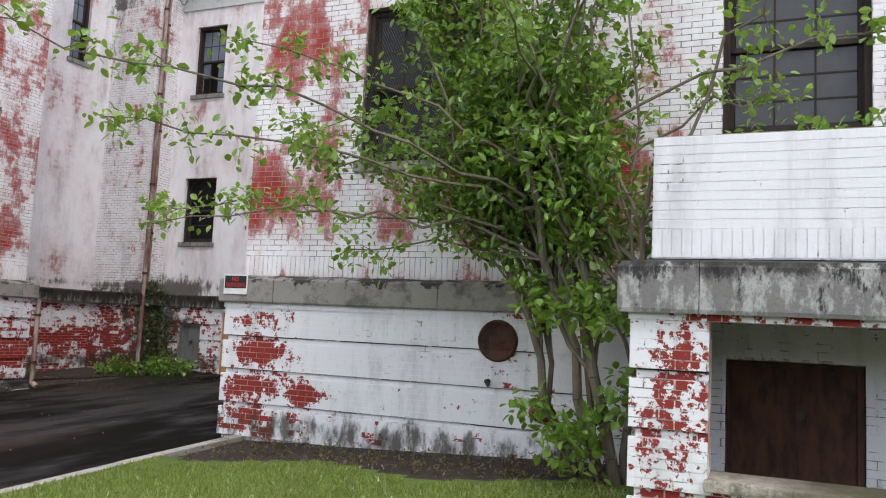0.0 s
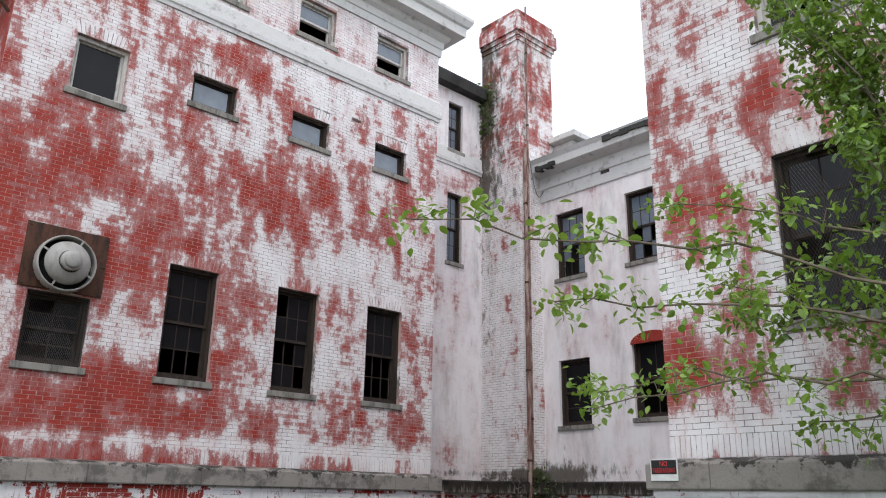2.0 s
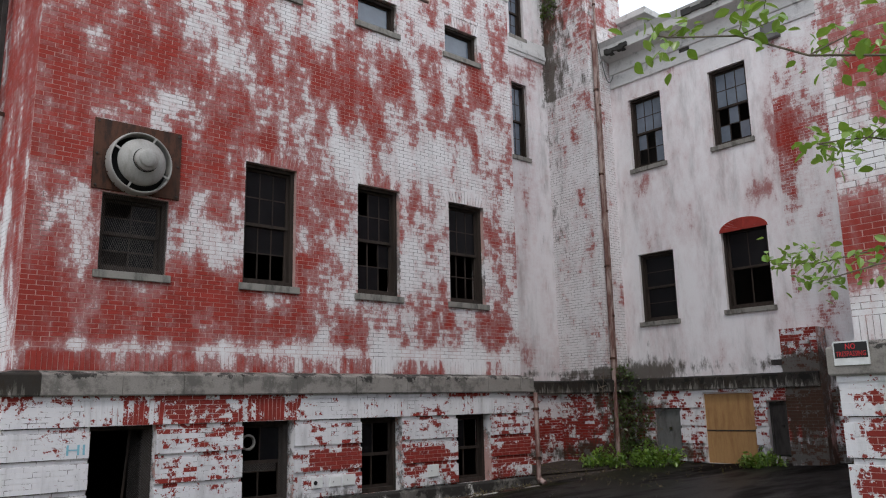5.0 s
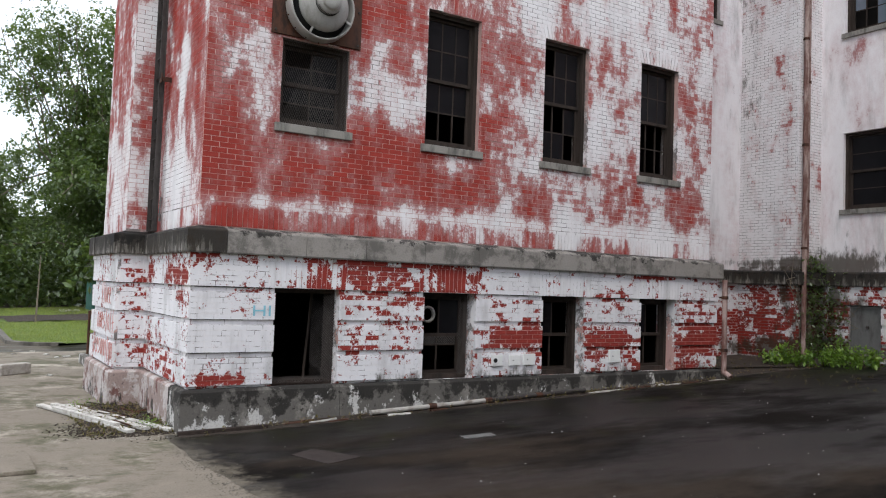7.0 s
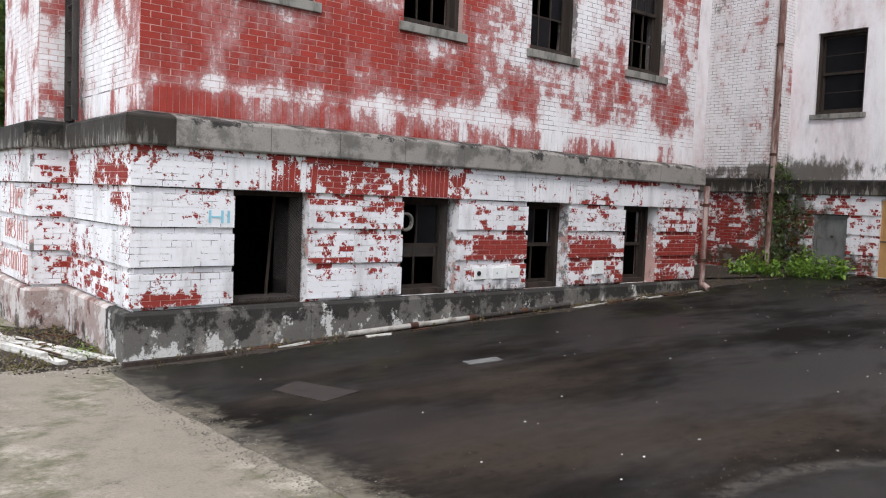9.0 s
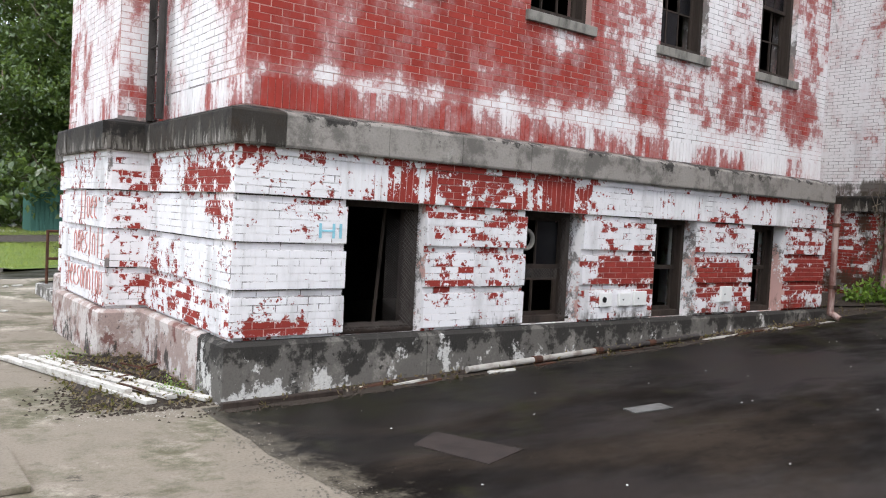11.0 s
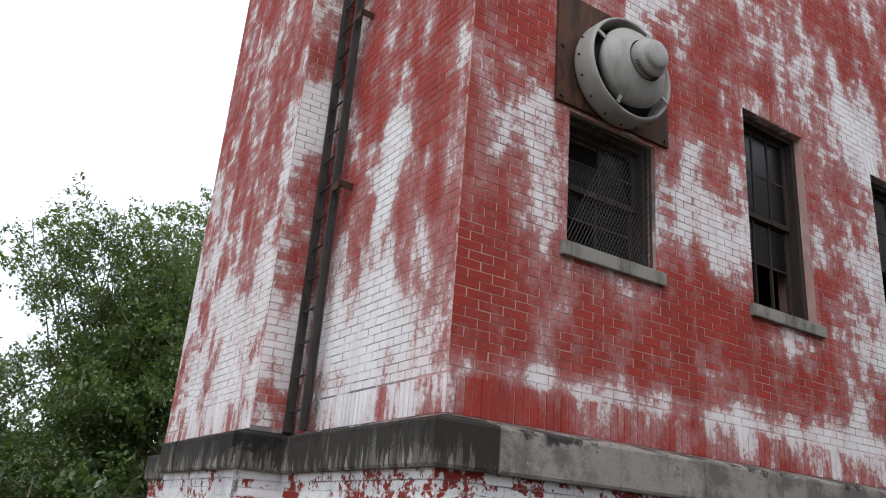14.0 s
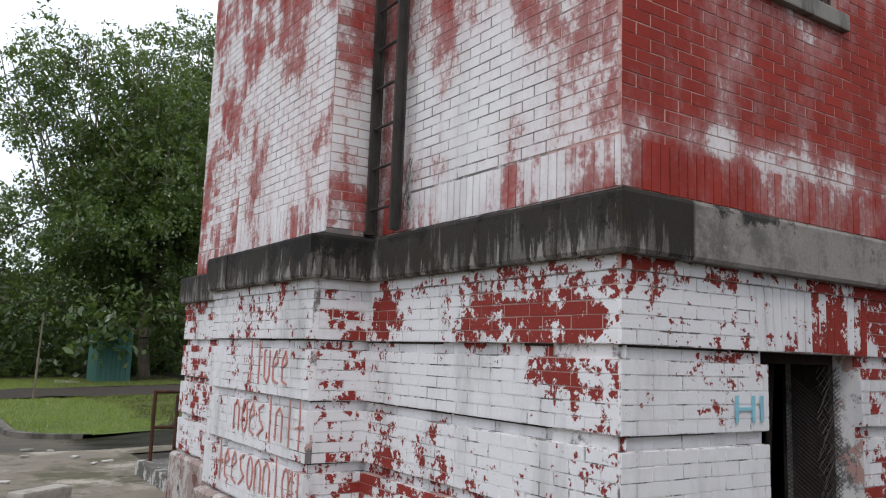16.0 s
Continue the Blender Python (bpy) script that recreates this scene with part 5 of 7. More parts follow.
# ---- basement openings of the main block ----
def screen_door():
    d = empty("basement_screen", front_base.matrix(BX[0], 0, 0.52), "torn wire screen hanging in the open basement doorway", "screen")
    bm = bmesh.new()
    for x0, x1, z0, z1 in ((0, 0.05, 0, 1.31), (0.88, 0.93, 0, 1.31), (0.05, 0.88, 1.25, 1.31), (0.05, 0.88, 0.0, 0.07)):
        box(bm, x0, x1, 0.13, 0.38, z0, z1)
    part("frame", bm, OLDWOOD, d)
    bm = bmesh.new()
    for i in range(60):
        for s in (1, -1):
            z0 = i * 0.026 - 0.1
            a, b = Vector((0.66, 0.30, z0)), Vector((0.92, 0.08, z0 + s * 0.3))
            if 0 <= min(a.z, b.z) and max(a.z, b.z) <= 1.25:
                tube(bm, a, b, 0.0018, sides=3)
    part("wire_mesh", bm, IRON, d)
    bm = bmesh.new()
    tube(bm, (0.62, 0.42, 0.0), (0.70, 0.40, 1.25), 0.02, sides=6)
    part("stile", bm, OLDWOOD, d)


screen_door()


def louvre_panel():
    p = empty("louvre_panel", front_base.matrix(BX[3] + 0.09, 0, 1.22), "pale slatted louvre panel behind the basement window", "louvre")
    bm = bmesh.new()
    box(bm, 0, 0.42, 0.335, 0.35, 0, 0.52)
    part("backing", bm, SILL, p)
    for k in range(5):
        bm = bmesh.new()
        box(bm, 0.02, 0.40, 0.320, 0.334, 0.02 + k * 0.1, 0.105 + k * 0.1, 0.004)
        part("slat", bm, SILL, p)


def duct_ring():
    r = empty("duct_ring", front_base.matrix(BX[1] + 0.2, 0.0, 1.50), "round grey duct collar in the broken basement window", "duct collar")
    bm = bmesh.new()
    lathe(bm, [(0.10, -0.22), (0.125, -0.20), (0.13, -0.17), (0.115, -0.15), (0.095, -0.16), (0.09, -0.21), (0.10, -0.22)], Matrix.Rotation(radians(90), 4, "X"), 28)
    part("collar", bm, SILL, r)


def torn_screen(x, w, z, h, label):
    """Diamond wire netting hanging in a basement opening."""
    t = empty("torn_screen", front_base.matrix(x, 0.0, z), label, "screen", "torn screens")
    bm = bmesh.new()
    n = int((w + h) / 0.04)
    for k in range(n):
        for sgn in (1, -1):
            a = k * 0.04 - h
            p, q = (a, 0.0), (a + h, h)
            lo, hi = max(0.0, -p[0] / h), min(1.0, (w - p[0]) / h)
            if hi - lo > 0.03:
                za, zb = (lo * h, hi * h) if sgn > 0 else (h - lo * h, h - hi * h)
                tube(bm, (p[0] + lo * h, 0.12 + 0.02 * math.sin(k), za), (p[0] + hi * h, 0.12 + 0.02 * math.sin(k + 1), zb), 0.003, sides=3)
    part("wire_mesh", bm, SCREEN, t)
    bm = bmesh.new()
    box(bm, 0, w, 0.11, 0.125, -0.012, 0.012)
    part("edge_strip", bm, OLDWOOD, t)


louvre_panel()
duct_ring()
torn_screen(BX[1] + 0.06, 0.6, 1.05, 0.12, "strip of rusty netting across the broken basement window")
torn_screen(BX[1] + 0.72, 0.18, 0.58, 1.2, "rusty netting hanging beside the broken basement window")
torn_screen(BX[0] + 0.76, 0.16, 0.56, 1.2, "rusty netting hanging beside the open basement doorway")
torn_screen(BX[0] + 0.05, 0.75, 0.56, 0.08, "strip of rusty netting along the doorway sill")
for u, w, h in ((4.66, 0.2, 0.17), (5.0, 0.22, 0.16), (5.28, 0.24, 0.18), (7.15, 0.26, 0.22)):
    v = empty("wall_box", front_base.matrix(u, 0.052, 0.72), "white painted utility cover on the basement wall", "utility box", "utility covers")
    bm = bmesh.new()
    box(bm, 0, w, -0.035, 0.0, 0, h, 0.01)
    cover = part("cover", bm, PAPER, v)
    bm = bmesh.new()
    tube(bm, (w * 0.3, -0.036, h * 0.5), (w * 0.3, -0.045, h * 0.5), 0.035 if u < 4.9 else 0.008, sides=12)
    part("knockout", bm, BLACK, cover)

# ---- litter in the court ----
def plank(name, a, b, w, h, material, label, category, group=""):
    a, b = Vector(a), Vector(b)
    d = b - a
    ob = new(name)
    ob.matrix_world = Matrix.Translation(a) @ d.to_track_quat("X", "Z").to_matrix().to_4x4()
    bm = bmesh.new()
    box(bm, 0, d.length, -w / 2, w / 2, 0, h, min(h, w) * 0.12)
    for v in bm.verts:
        v.co.y += rnd.uniform(-0.006, 0.006)
        v.co.z += rnd.uniform(-0.003, 0.003)
    me = bpy.data.meshes.new(name)
    bm.to_mesh(me)
    bm.free()
    me.materials.append(material)
    bpy.data.objects.remove(ob)
    ob = new(name, me)
    ob.matrix_world = Matrix.Translation(a) @ d.to_track_quat("X", "Z").to_matrix().to_4x4()
    return tagged(ob, label, category, group)


for a, b, w in (((-1.32, 2.72, 0.012), (-0.56, 0.22, 0.012), 0.10), ((-1.14, 2.75, 0.012), (-0.36, 0.30, 0.02), 0.09), ((-0.98, 2.60, 0.012), (-0.10, 0.12, 0.014), 0.085), ((-1.20, 2.2, 0.05), (-0.66, 0.55, 0.05), 0.07)):
    plank("timber_board", a, b, w, 0.035, DEBRIS, "discarded white-painted board lying by the wall foot", "board", "discarded boards")
plank("timber_board", (-0.1, -0.16, 0.006), (1.0, -0.24, 0.04), 0.07, 0.05, OLDWOOD, "dark rotten board along the plinth", "board", "discarded boards")
pp = empty("waste_pipe", pose(2.5, -0.20, 0.15), "dirty pale grey pipe lying along the plinth", "pipe")
PALEPIPE = stone("dirty_pale_pipe", (0.36, 0.34, 0.31), (0.13, 0.10, 0.08), 0.45, 0.7, scale=6, streak=1)
for i, mt in enumerate((PALEPIPE, PALEPIPE, IRON, IRON)):
    bm = bmesh.new()
    tube(bm, (i * 1.0, 0.01 * i, 0.036 * i), (i * 1.0 + 0.99, 0.01 * i + 0.01, 0.036 + 0.036 * i), 0.034, sides=12)
    part("pipe_length", bm, mt, pp)
for i in range(1, 4):
    bm = bmesh.new()
    tube(bm, (i - 0.06, 0.01 * i, 0.036 * i), (i + 0.06, 0.01 * i, 0.036 * i + 0.002), 0.042, sides=12)
    part("coupling", bm, RUST, pp)
for i in range(24):
    x = 1.2 + i * 0.36 + rnd.uniform(-0.1, 0.1)
    y = -0.13 - rnd.random() * 0.16
    plank("debris_stick", (x, y, level(x, y) + 0.004), (x + rnd.uniform(0.2, 0.5), y + rnd.uniform(-0.06, 0.06), level(x, y) + rnd.uniform(0.01, 0.04)), rnd.uniform(0.02, 0.06), 0.02, rnd.choice((DEBRIS, OLDWOOD, RUST)), "bit of broken lath and rubbish along the wall foot", "debris", "wall foot debris")
for i in range(60):
    x, y = rnd.uniform(0.2, 9.5), rnd.uniform(-6.5, -0.5)
    s = rnd.uniform(0.003, 0.008)
    plank("litter_scrap", (x, y, level(x, y) + 0.003), (x + s * 2, y + rnd.uniform(-s, s), level(x, y) + 0.004), s, 0.006, PAPER, "small pale scrap lying on the asphalt", "litter", "asphalt scraps")
plank("flat_board", (2.72, -2.14, level(2.7, -2.1) + 0.004), (3.12, -2.22, level(3.1, -2.2) + 0.006), 0.16, 0.015, STEELGREY, "pale flat board lying on the asphalt", "board")
hx = [(0.68, -1.86), (1.02, -1.66), (1.22, -2.44), (0.80, -2.56)]
V = [(x, y, level(x, y) + z) for z in (0.012, -0.05) for x, y in hx]
tagged(new("hatch_plate", mesh_of("hatch_plate", V, [(3, 2, 1, 0), (0, 1, 5, 4), (1, 2, 6, 5), (2, 3, 7, 6), (3, 0, 4, 7)], stone("brown_steel_plate", (0.034, 0.025, 0.022), (0.018, 0.014, 0.012), 0.4, 0.7, scale=5))), "brown steel cover plate set in the asphalt", "cover plate")
plank("concrete_block", (-1.66, 6.72, 0.005), (-1.14, 7.1, 0.005), 0.22, 0.20, KERB, "broken concrete block lying on the apron", "concrete block")
bl = boxed("stone_step_slab", (-3.4, -1.75, -1.5, -0.62, 0.005, 0.045), CONCRETE, bevel=0.012)
tagged(bl, "thin raised concrete slab on the apron", "slab")


def stoop():
    s = empty("entry_stoop", pose(0, 0, 0), "low concrete stoop with a brown iron handrail", "stoop")
    bm = bmesh.new()
    box(bm, 0.0, 2.4, 7.32, 8.85, -0.1, 0.2, 0.02)
    part("landing", bm, PLINTH, s)
    for y in (7.55, 8.65):
        bm = bmesh.new()
        tube(bm, (0.14, y, 0.18), (0.14, y, 1.14), 0.026, sides=8)
        part("post", bm, RUST, s)
        for z in (0.64, 1.12):
            bm = bmesh.new()
            tube(bm, (0.14, y, z), (2.2, y, z), 0.024, sides=8)
            part("rail", bm, RUST, s)


stoop()


# ---- plants ----
def leaf_material(name, a, b, c):
    m, nt, bs = start(name)
    r = island(nt)
    col = blend(nt, r, a, b)
    col = blend(nt, calc(nt, "MULTIPLY", step(nt, noisy(nt, position(nt), 1.3, 3), 0.45, 0.7), 0.5), col, c)
    sock(nt, bs.inputs["Base Color"], col)
    bs.inputs["Roughness"].default_value, bs.inputs["Specular IOR Level"].default_value = 0.28, 0.7
    tr = nt.nodes.new("ShaderNodeBsdfTranslucent")
    sock(nt, tr.inputs["Color"], blend(nt, 0.5, col, (0.30, 0.42, 0.05)))
    mx = nt.nodes.new("ShaderNodeMixShader")
    mx.inputs[0].default_value = 0.38
    nt.links.new(bs.outputs[0], mx.inputs[1])
    nt.links.new(tr.outputs[0], mx.inputs[2])
    nt.links.new(mx.outputs[0], nt.nodes["Material Output"].inputs["Surface"])
    return m


LEAF_NEAR = leaf_material("glossy_shrub_leaves", (0.04, 0.11, 0.013), (0.30, 0.48, 0.075), (0.03, 0.07, 0.012))
LEAF_LIGHT = leaf_material("fresh_light_leaves", (0.14, 0.28, 0.03), (0.30, 0.46, 0.08), (0.11, 0.22, 0.025))
LEAF_FAR = leaf_material("far_tree_leaves", (0.028, 0.058, 0.018), (0.135, 0.19, 0.07), (0.02, 0.042, 0.014))
BARK = stone("grey_brown_bark", (0.20, 0.165, 0.125), (0.07, 0.055, 0.04), 0.4, 0.7, scale=8, streak=0.2)
GRASSBLADE = leaf_material("grass_blades", (0.14, 0.20, 0.03), (0.32, 0.36, 0.09), (0.30, 0.29, 0.10))
prng = np.random.default_rng(8)


def leaves(name, centres, size, material, parent, label, spread, per, flat=0.5, narrow=0.45, oval=False):
    """Folded leaves scattered round the given twig ends."""
    c = np.repeat(np.asarray(centres), per, axis=0)
    n = len(c)
    off = prng.normal(size=(n, 3)) * spread
    p = c + off
    d = prng.normal(size=(n, 3)) + np.array([0, 0, -0.25])
    d /= np.linalg.norm(d, axis=1)[:, None]
    up = prng.normal(size=(n, 3)) * flat + np.array([0, 0, 1.0])
    s = np.cross(d, up)
    s /= np.linalg.norm(s, axis=1)[:, None] + 1e-9
    nn = np.cross(s, d)
    L = size * prng.uniform(0.6, 1.25, size=(n, 1))
    W = L * narrow
    base, tip = p, p + d * L
    mid = p + d * L * 0.5 - nn * L * 0.06
    l, r = mid + s * W * 0.5 + nn * L * 0.10, mid - s * W * 0.5 + nn * L * 0.10
    if oval:
        def rim(t, w, side):
            return p + d * L * t - nn * L * (0.12 * t * t) + side * s * W * w + nn * L * 0.12 * w

        rib = p + d * L * 0.5 - nn * L * 0.05
        tip = tip - nn * L * 0.14
        V = np.stack([base, rim(0.18, 0.34, 1), rim(0.45, 0.52, 1), rim(0.75, 0.36, 1), tip, rim(0.75, 0.36, -1), rim(0.45, 0.52, -1), rim(0.18, 0.34, -1), rib], axis=1).reshape(-1, 3)
        k = np.arange(n) * 9
        F = np.stack([np.stack([k + a, k + b, k + c, k + 8], 1) for a, b, c in ((0, 1, 2), (2, 3, 4), (4, 5, 6), (6, 7, 0))], 1).reshape(-1, 4)
    else:
        V = np.stack([base, l, tip, r, mid], axis=1).reshape(-1, 3)
        k = np.arange(n) * 5
        F = np.stack([np.stack([k, k + 4, k + 2, k + 1], 1), np.stack([k, k + 3, k + 2, k + 4], 1)], 1).reshape(-1, 4)
    me = bpy.data.meshes.new(name)
    me.from_pydata(V.tolist(), [], F.tolist())
    me.materials.append(material)
    ob = new(name, me)
    ob.parent = parent
    return tagged(ob, label)


def limb(bm, pts, r0, r1, sides=6):
    n = len(pts) - 1
    for i in range(n):
        a, b = r0 + (r1 - r0) * i / n, r0 + (r1 - r0) * (i + 1) / n
        tube(bm, pts[i], pts[i + 1], a, b, sides)


def wander(a, b, n, jit, rs, sag=0.0):
    a, b = Vector(a), Vector(b)
    out = []
    for i in range(n + 1):
        t = i / n
        p = a.lerp(b, t)
        if 0 < i < n:
            p += Vector((rs.uniform(-jit, jit), rs.uniform(-jit, jit), rs.uniform(-jit, jit)))
        p.z += sag * math.sin(math.pi * t)
        out.append(p)
    return out


def twigs(bm, pts, rs, step_n, length, ends, r=0.008, droop=0.0):
    for i, p in enumerate(pts[step_n:]):
        for _ in range(2):
            d = Vector((rs.gauss(0, 1), rs.gauss(0, 1), rs.gauss(0.25 - droop, 0.7))).normalized()
            q = p + d * length * rs.uniform(0.5, 1.2)
            tube(bm, p, q, r, r * 0.4, 5)
            ends.append(p.lerp(q, 0.6))
            ends.append(q)
    ends.append(pts[-1])


def overgrown_shrub():
    rs = random.Random(3)
    sh = empty("overgrown_shrub", pose(5.3, -13.0, 0.58), "overgrown green shrub with many thin grey stems against the wall", "shrub")
    o = Vector((5.3, -13.0, 0.58))
    stems, dense, light = bmesh.new(), [], []
    heads = []
    for b, t, r in (((5.2, -13.25, 0.58), (4.9, -12.85, 3.2), 0.06), ((5.35, -13.1, 0.58), (4.75, -12.4, 3.6), 0.055), ((5.55, -12.75, 0.58), (5.0, -12.0, 3.4), 0.05), ((5.45, -12.65, 0.6), (5.35, -12.3, 3.2), 0.035), ((5.3, -13.3, 0.58), (4.6, -13.5, 3.0), 0.045), ((5.5, -12.95, 0.58), (5.4, -12.7, 3.6), 0.04)):
        pts = wander(b, t, 7, 0.06, rs)
        limb(stems, [p - o for p in pts], r, r * 0.55, 8)
        heads.append(pts)
    lim = bmesh.new()
    for k in range(60):
        src = rs.choice(heads)
        a = src[rs.randint(3, 7)]
        tgt = Vector((rs.uniform(4.1, 5.9), rs.uniform(-13.4, -10.7), rs.uniform(2.9, 6.7)))
        if tgt.z > 5.0:
            tgt.y = rs.uniform(-13.4, -11.1)
        if k >= 34:
            tgt = Vector((rs.uniform(5.0, 5.9), rs.uniform(-12.9, -11.2), rs.uniform(3.2, 6.4)))
        if k >= 52:
            tgt = Vector((rs.uniform(4.7, 5.5), rs.uniform(-11.6, -10.75), rs.uniform(5.8, 7.6)))
        pts = wander(a, tgt, 6, 0.10, rs)
        limb(lim, [p - o for p in pts], 0.022, 0.008)
        ends = []
        twigs(lim, [p - o for p in pts], rs, 2, 0.32, ends)
        dense.extend(ends)
    for k in range(6):
        pts = wander(rs.choice(heads)[6], (rs.uniform(4.7, 5.3), rs.uniform(-11.0, -10.45), rs.uniform(6.5, 7.7)), 8, 0.10, rs)
        limb(lim, [p - o for p in pts], 0.018, 0.006)
        twigs(lim, [p - o for p in pts], rs, 5, 0.28, dense)
    for k in range(9):
        src = rs.choice(heads[1:4])
        a = src[rs.randint(4, 7)]
        tgt = Vector((rs.uniform(4.2, 5.5), rs.uniform(-12.0, -9.5), rs.uniform(2.8, 4.4)))
        pts = wander(a, tgt, 7, 0.10, rs, 0.12)
        limb(lim, [p - o for p in pts], 0.016, 0.005)
        ends = []
        twigs(lim, [p - o for p in pts], rs, 3, 0.24, ends, 0.005)
        (light if k % 3 else dense).extend(ends)
    bare = [((4.9, -12.85, 3.2), (4.4, -14.6, 4.0)), ((4.75, -12.4, 3.6), (3.9, -15.6, 4.3)), ((4.6, -13.5, 3.0), (4.2, -15.3, 3.6)), ((4.75, -12.4, 3.6), (3.7, -13.6, 5.2)), ((4.6, -13.5, 3.0), (4.0, -14.9, 5.4)), ((4.9, -12.6, 3.5), (3.3, -12.6, 4.6))]
    for a, b in bare:
        pts = wander(a, b, 8, 0.09, rs, 0.25)
        limb(lim, [p - o for p in pts], 0.020, 0.007)
        ends = []
        twigs(lim, [p - o for p in pts], rs, 5, 0.25, ends, 0.006)
        light.extend(ends)
    for a, b, n in (((4.75, -12.4, 3.3), (1.13, -9.39, 4.01), 12), ((4.9, -12.2, 2.9), (4.34, -8.32, 3.22), 9), ((4.9, -12.3, 3.2), (2.4, -9.6, 3.6), 10), ((4.8, -12.2, 3.0), (3.6, -9.0, 2.9), 9), ((4.9, -12.3, 3.6), (3.3, -10.2, 4.5), 9)):
        pts = wander(a, b, n, 0.09, rs, 0.15)
        limb(lim, [p - o for p in pts], 0.017, 0.005)
        ends = []
        twigs(lim, [p - o for p in pts], rs, int(n * 0.5), 0.22, ends, 0.005)
        light.extend(ends)
    low = []
    for k in range(10):
        a = rs.choice(heads)[rs.randint(1, 4)]
        b = a + Vector((rs.uniform(-0.7, 0.1), rs.uniform(-0.5, 0.5), rs.uniform(-0.2, 0.4)))
        pts = wander(a, b, 4, 0.05, rs)
        limb(lim, [p - o for p in pts], 0.012, 0.005)
        twigs(lim, [p - o for p in pts], rs, 2, 0.18, low, 0.004)
    part("stem", stems, BARK, sh)
    part("limb", lim, BARK, sh)
    leaves("crown", [tuple(p) for p in dense], 0.095, LEAF_NEAR, sh, "dense glossy dark green leaves", 0.09, 15, flat=0.8, narrow=0.5, oval=True)
    leaves("outer_leaves", [tuple(p) for p in light], 0.085, LEAF_LIGHT, sh, "sparse light green leaves on long twigs", 0.07, 8, narrow=0.6, oval=True)
    leaves("lower_leaves", [tuple(p) for p in low], 0.11, LEAF_LIGHT, sh, "light leaves low on the stems", 0.08, 6, narrow=0.6, oval=True)


overgrown_shrub()


def big_tree(x, y, height, radius, seed, label, dense=1.0, low=0.2, material=LEAF_FAR, size=0.25):
    rs = random.Random(seed)
    z0 = level(x, y)
    t = empty("tree", pose(x, y, z0 - 0.05), label, "tree", "trees beyond the lawn")
    bm, lb, ends = bmesh.new(), bmesh.new(), []
    top = Vector((rs.uniform(-0.4, 0.4), rs.uniform(-0.4, 0.4), height * 0.55))
    trunk = wander((0, 0, 0), top, 8, 0.18, rs)
    limb(bm, trunk, height * 0.02, height * 0.010, 12)
    for k in range(int(46 * dense)):
        a = trunk[rs.randint(2, 8)]
        th, ph = rs.uniform(0, 2 * math.pi), rs.uniform(-0.75, 1.45)
        rr = radius * rs.uniform(0.62, 1.06)
        cz = height * (0.5 + low * 0.2)
        b = Vector((math.cos(th) * math.cos(ph) * rr, math.sin(th) * math.cos(ph) * rr, cz + math.sin(ph) * (height - cz) * rs.uniform(0.75, 1.0)))
        pts = wander(a, b, 6, 0.35, rs, 0.4)
        limb(lb, pts, height * 0.0042, height * 0.0012, 5)
        for p in pts[2:]:
            for _ in range(2):
                c = p + Vector((rs.gauss(0, 0.9), rs.gauss(0, 0.9), rs.gauss(0.1, 0.6)))
                for _ in range(6):
                    ends.append(tuple(c + Vector((rs.gauss(0, 0.42), rs.gauss(0, 0.42), rs.gauss(0, 0.2)))))
    part("trunk", bm, BARK, t)
    part("limb", lb, BARK, t)
    leaves("crown", ends, size, material, t, "", 0.17, 15, narrow=0.5)


big_tree(4.5, 38.0, 17.0, 7.6, 21, "broad dark green oak beyond the lawn", 1.5, 0.0)
big_tree(10.5, 42.0, 20.0, 6.5, 22, "tall dark green tree behind the building", 1.1)
big_tree(-3.5, 52.0, 11.0, 5.0, 23, "rounded green tree at the far edge of the lawn", 0.9)
big_tree(16.0, 46.0, 21.0, 7.0, 24, "tall dark green tree behind the building", 0.9)
big_tree(-11.0, 58.0, 15.0, 6.0, 25, "rounded green tree at the far edge of the lawn", 0.8)


def thicket():
    rs = random.Random(9)
    ends = []
    for i in range(2200):
        x, y = rs.uniform(-24, 26), rs.uniform(36, 47)
        ends.append((x, y, rs.random() ** 1.5 * (3.0 + 0.35 * (y - 36)) * (1.0 if x > -1 else 0.7) + 0.1))
    for i in range(22):
        ends.append((rs.uniform(2.9, 4.3), rs.uniform(30.4, 31.2), rs.uniform(1.7, 3.4)))
    ob = leaves("thicket", ends, 0.42, LEAF_FAR, None, "dark tangled undergrowth below the trees", 0.5, 16, narrow=0.55)
    tagged(ob, category="undergrowth", kind="stuff")


thicket()
big_tree(6.2, 34.5, 13.0, 5.0, 31, "dark green tree leaning over the shed", 0.9, -0.6)
big_tree(-1.5, 44.0, 10.0, 4.5, 33, "dense green tree beyond the lawn", 0.8, -0.4)
bm = bmesh.new()
tube(bm, (0.45, 23.4, -0.05), (0.5, 23.42, 2.6), 0.04, 0.02, 8)
sap = part("young_tree", bm, BARK, None)
tagged(sap, "thin young tree standing on the lawn", "tree")
sap_leaves = leaves("crown", [(0.5 + prng.normal() * 0.7, 23.4 + prng.normal() * 0.7, 3.0 + prng.normal() * 0.6) for _ in range(45)], 0.14, LEAF_FAR, sap, "", 0.2, 7)


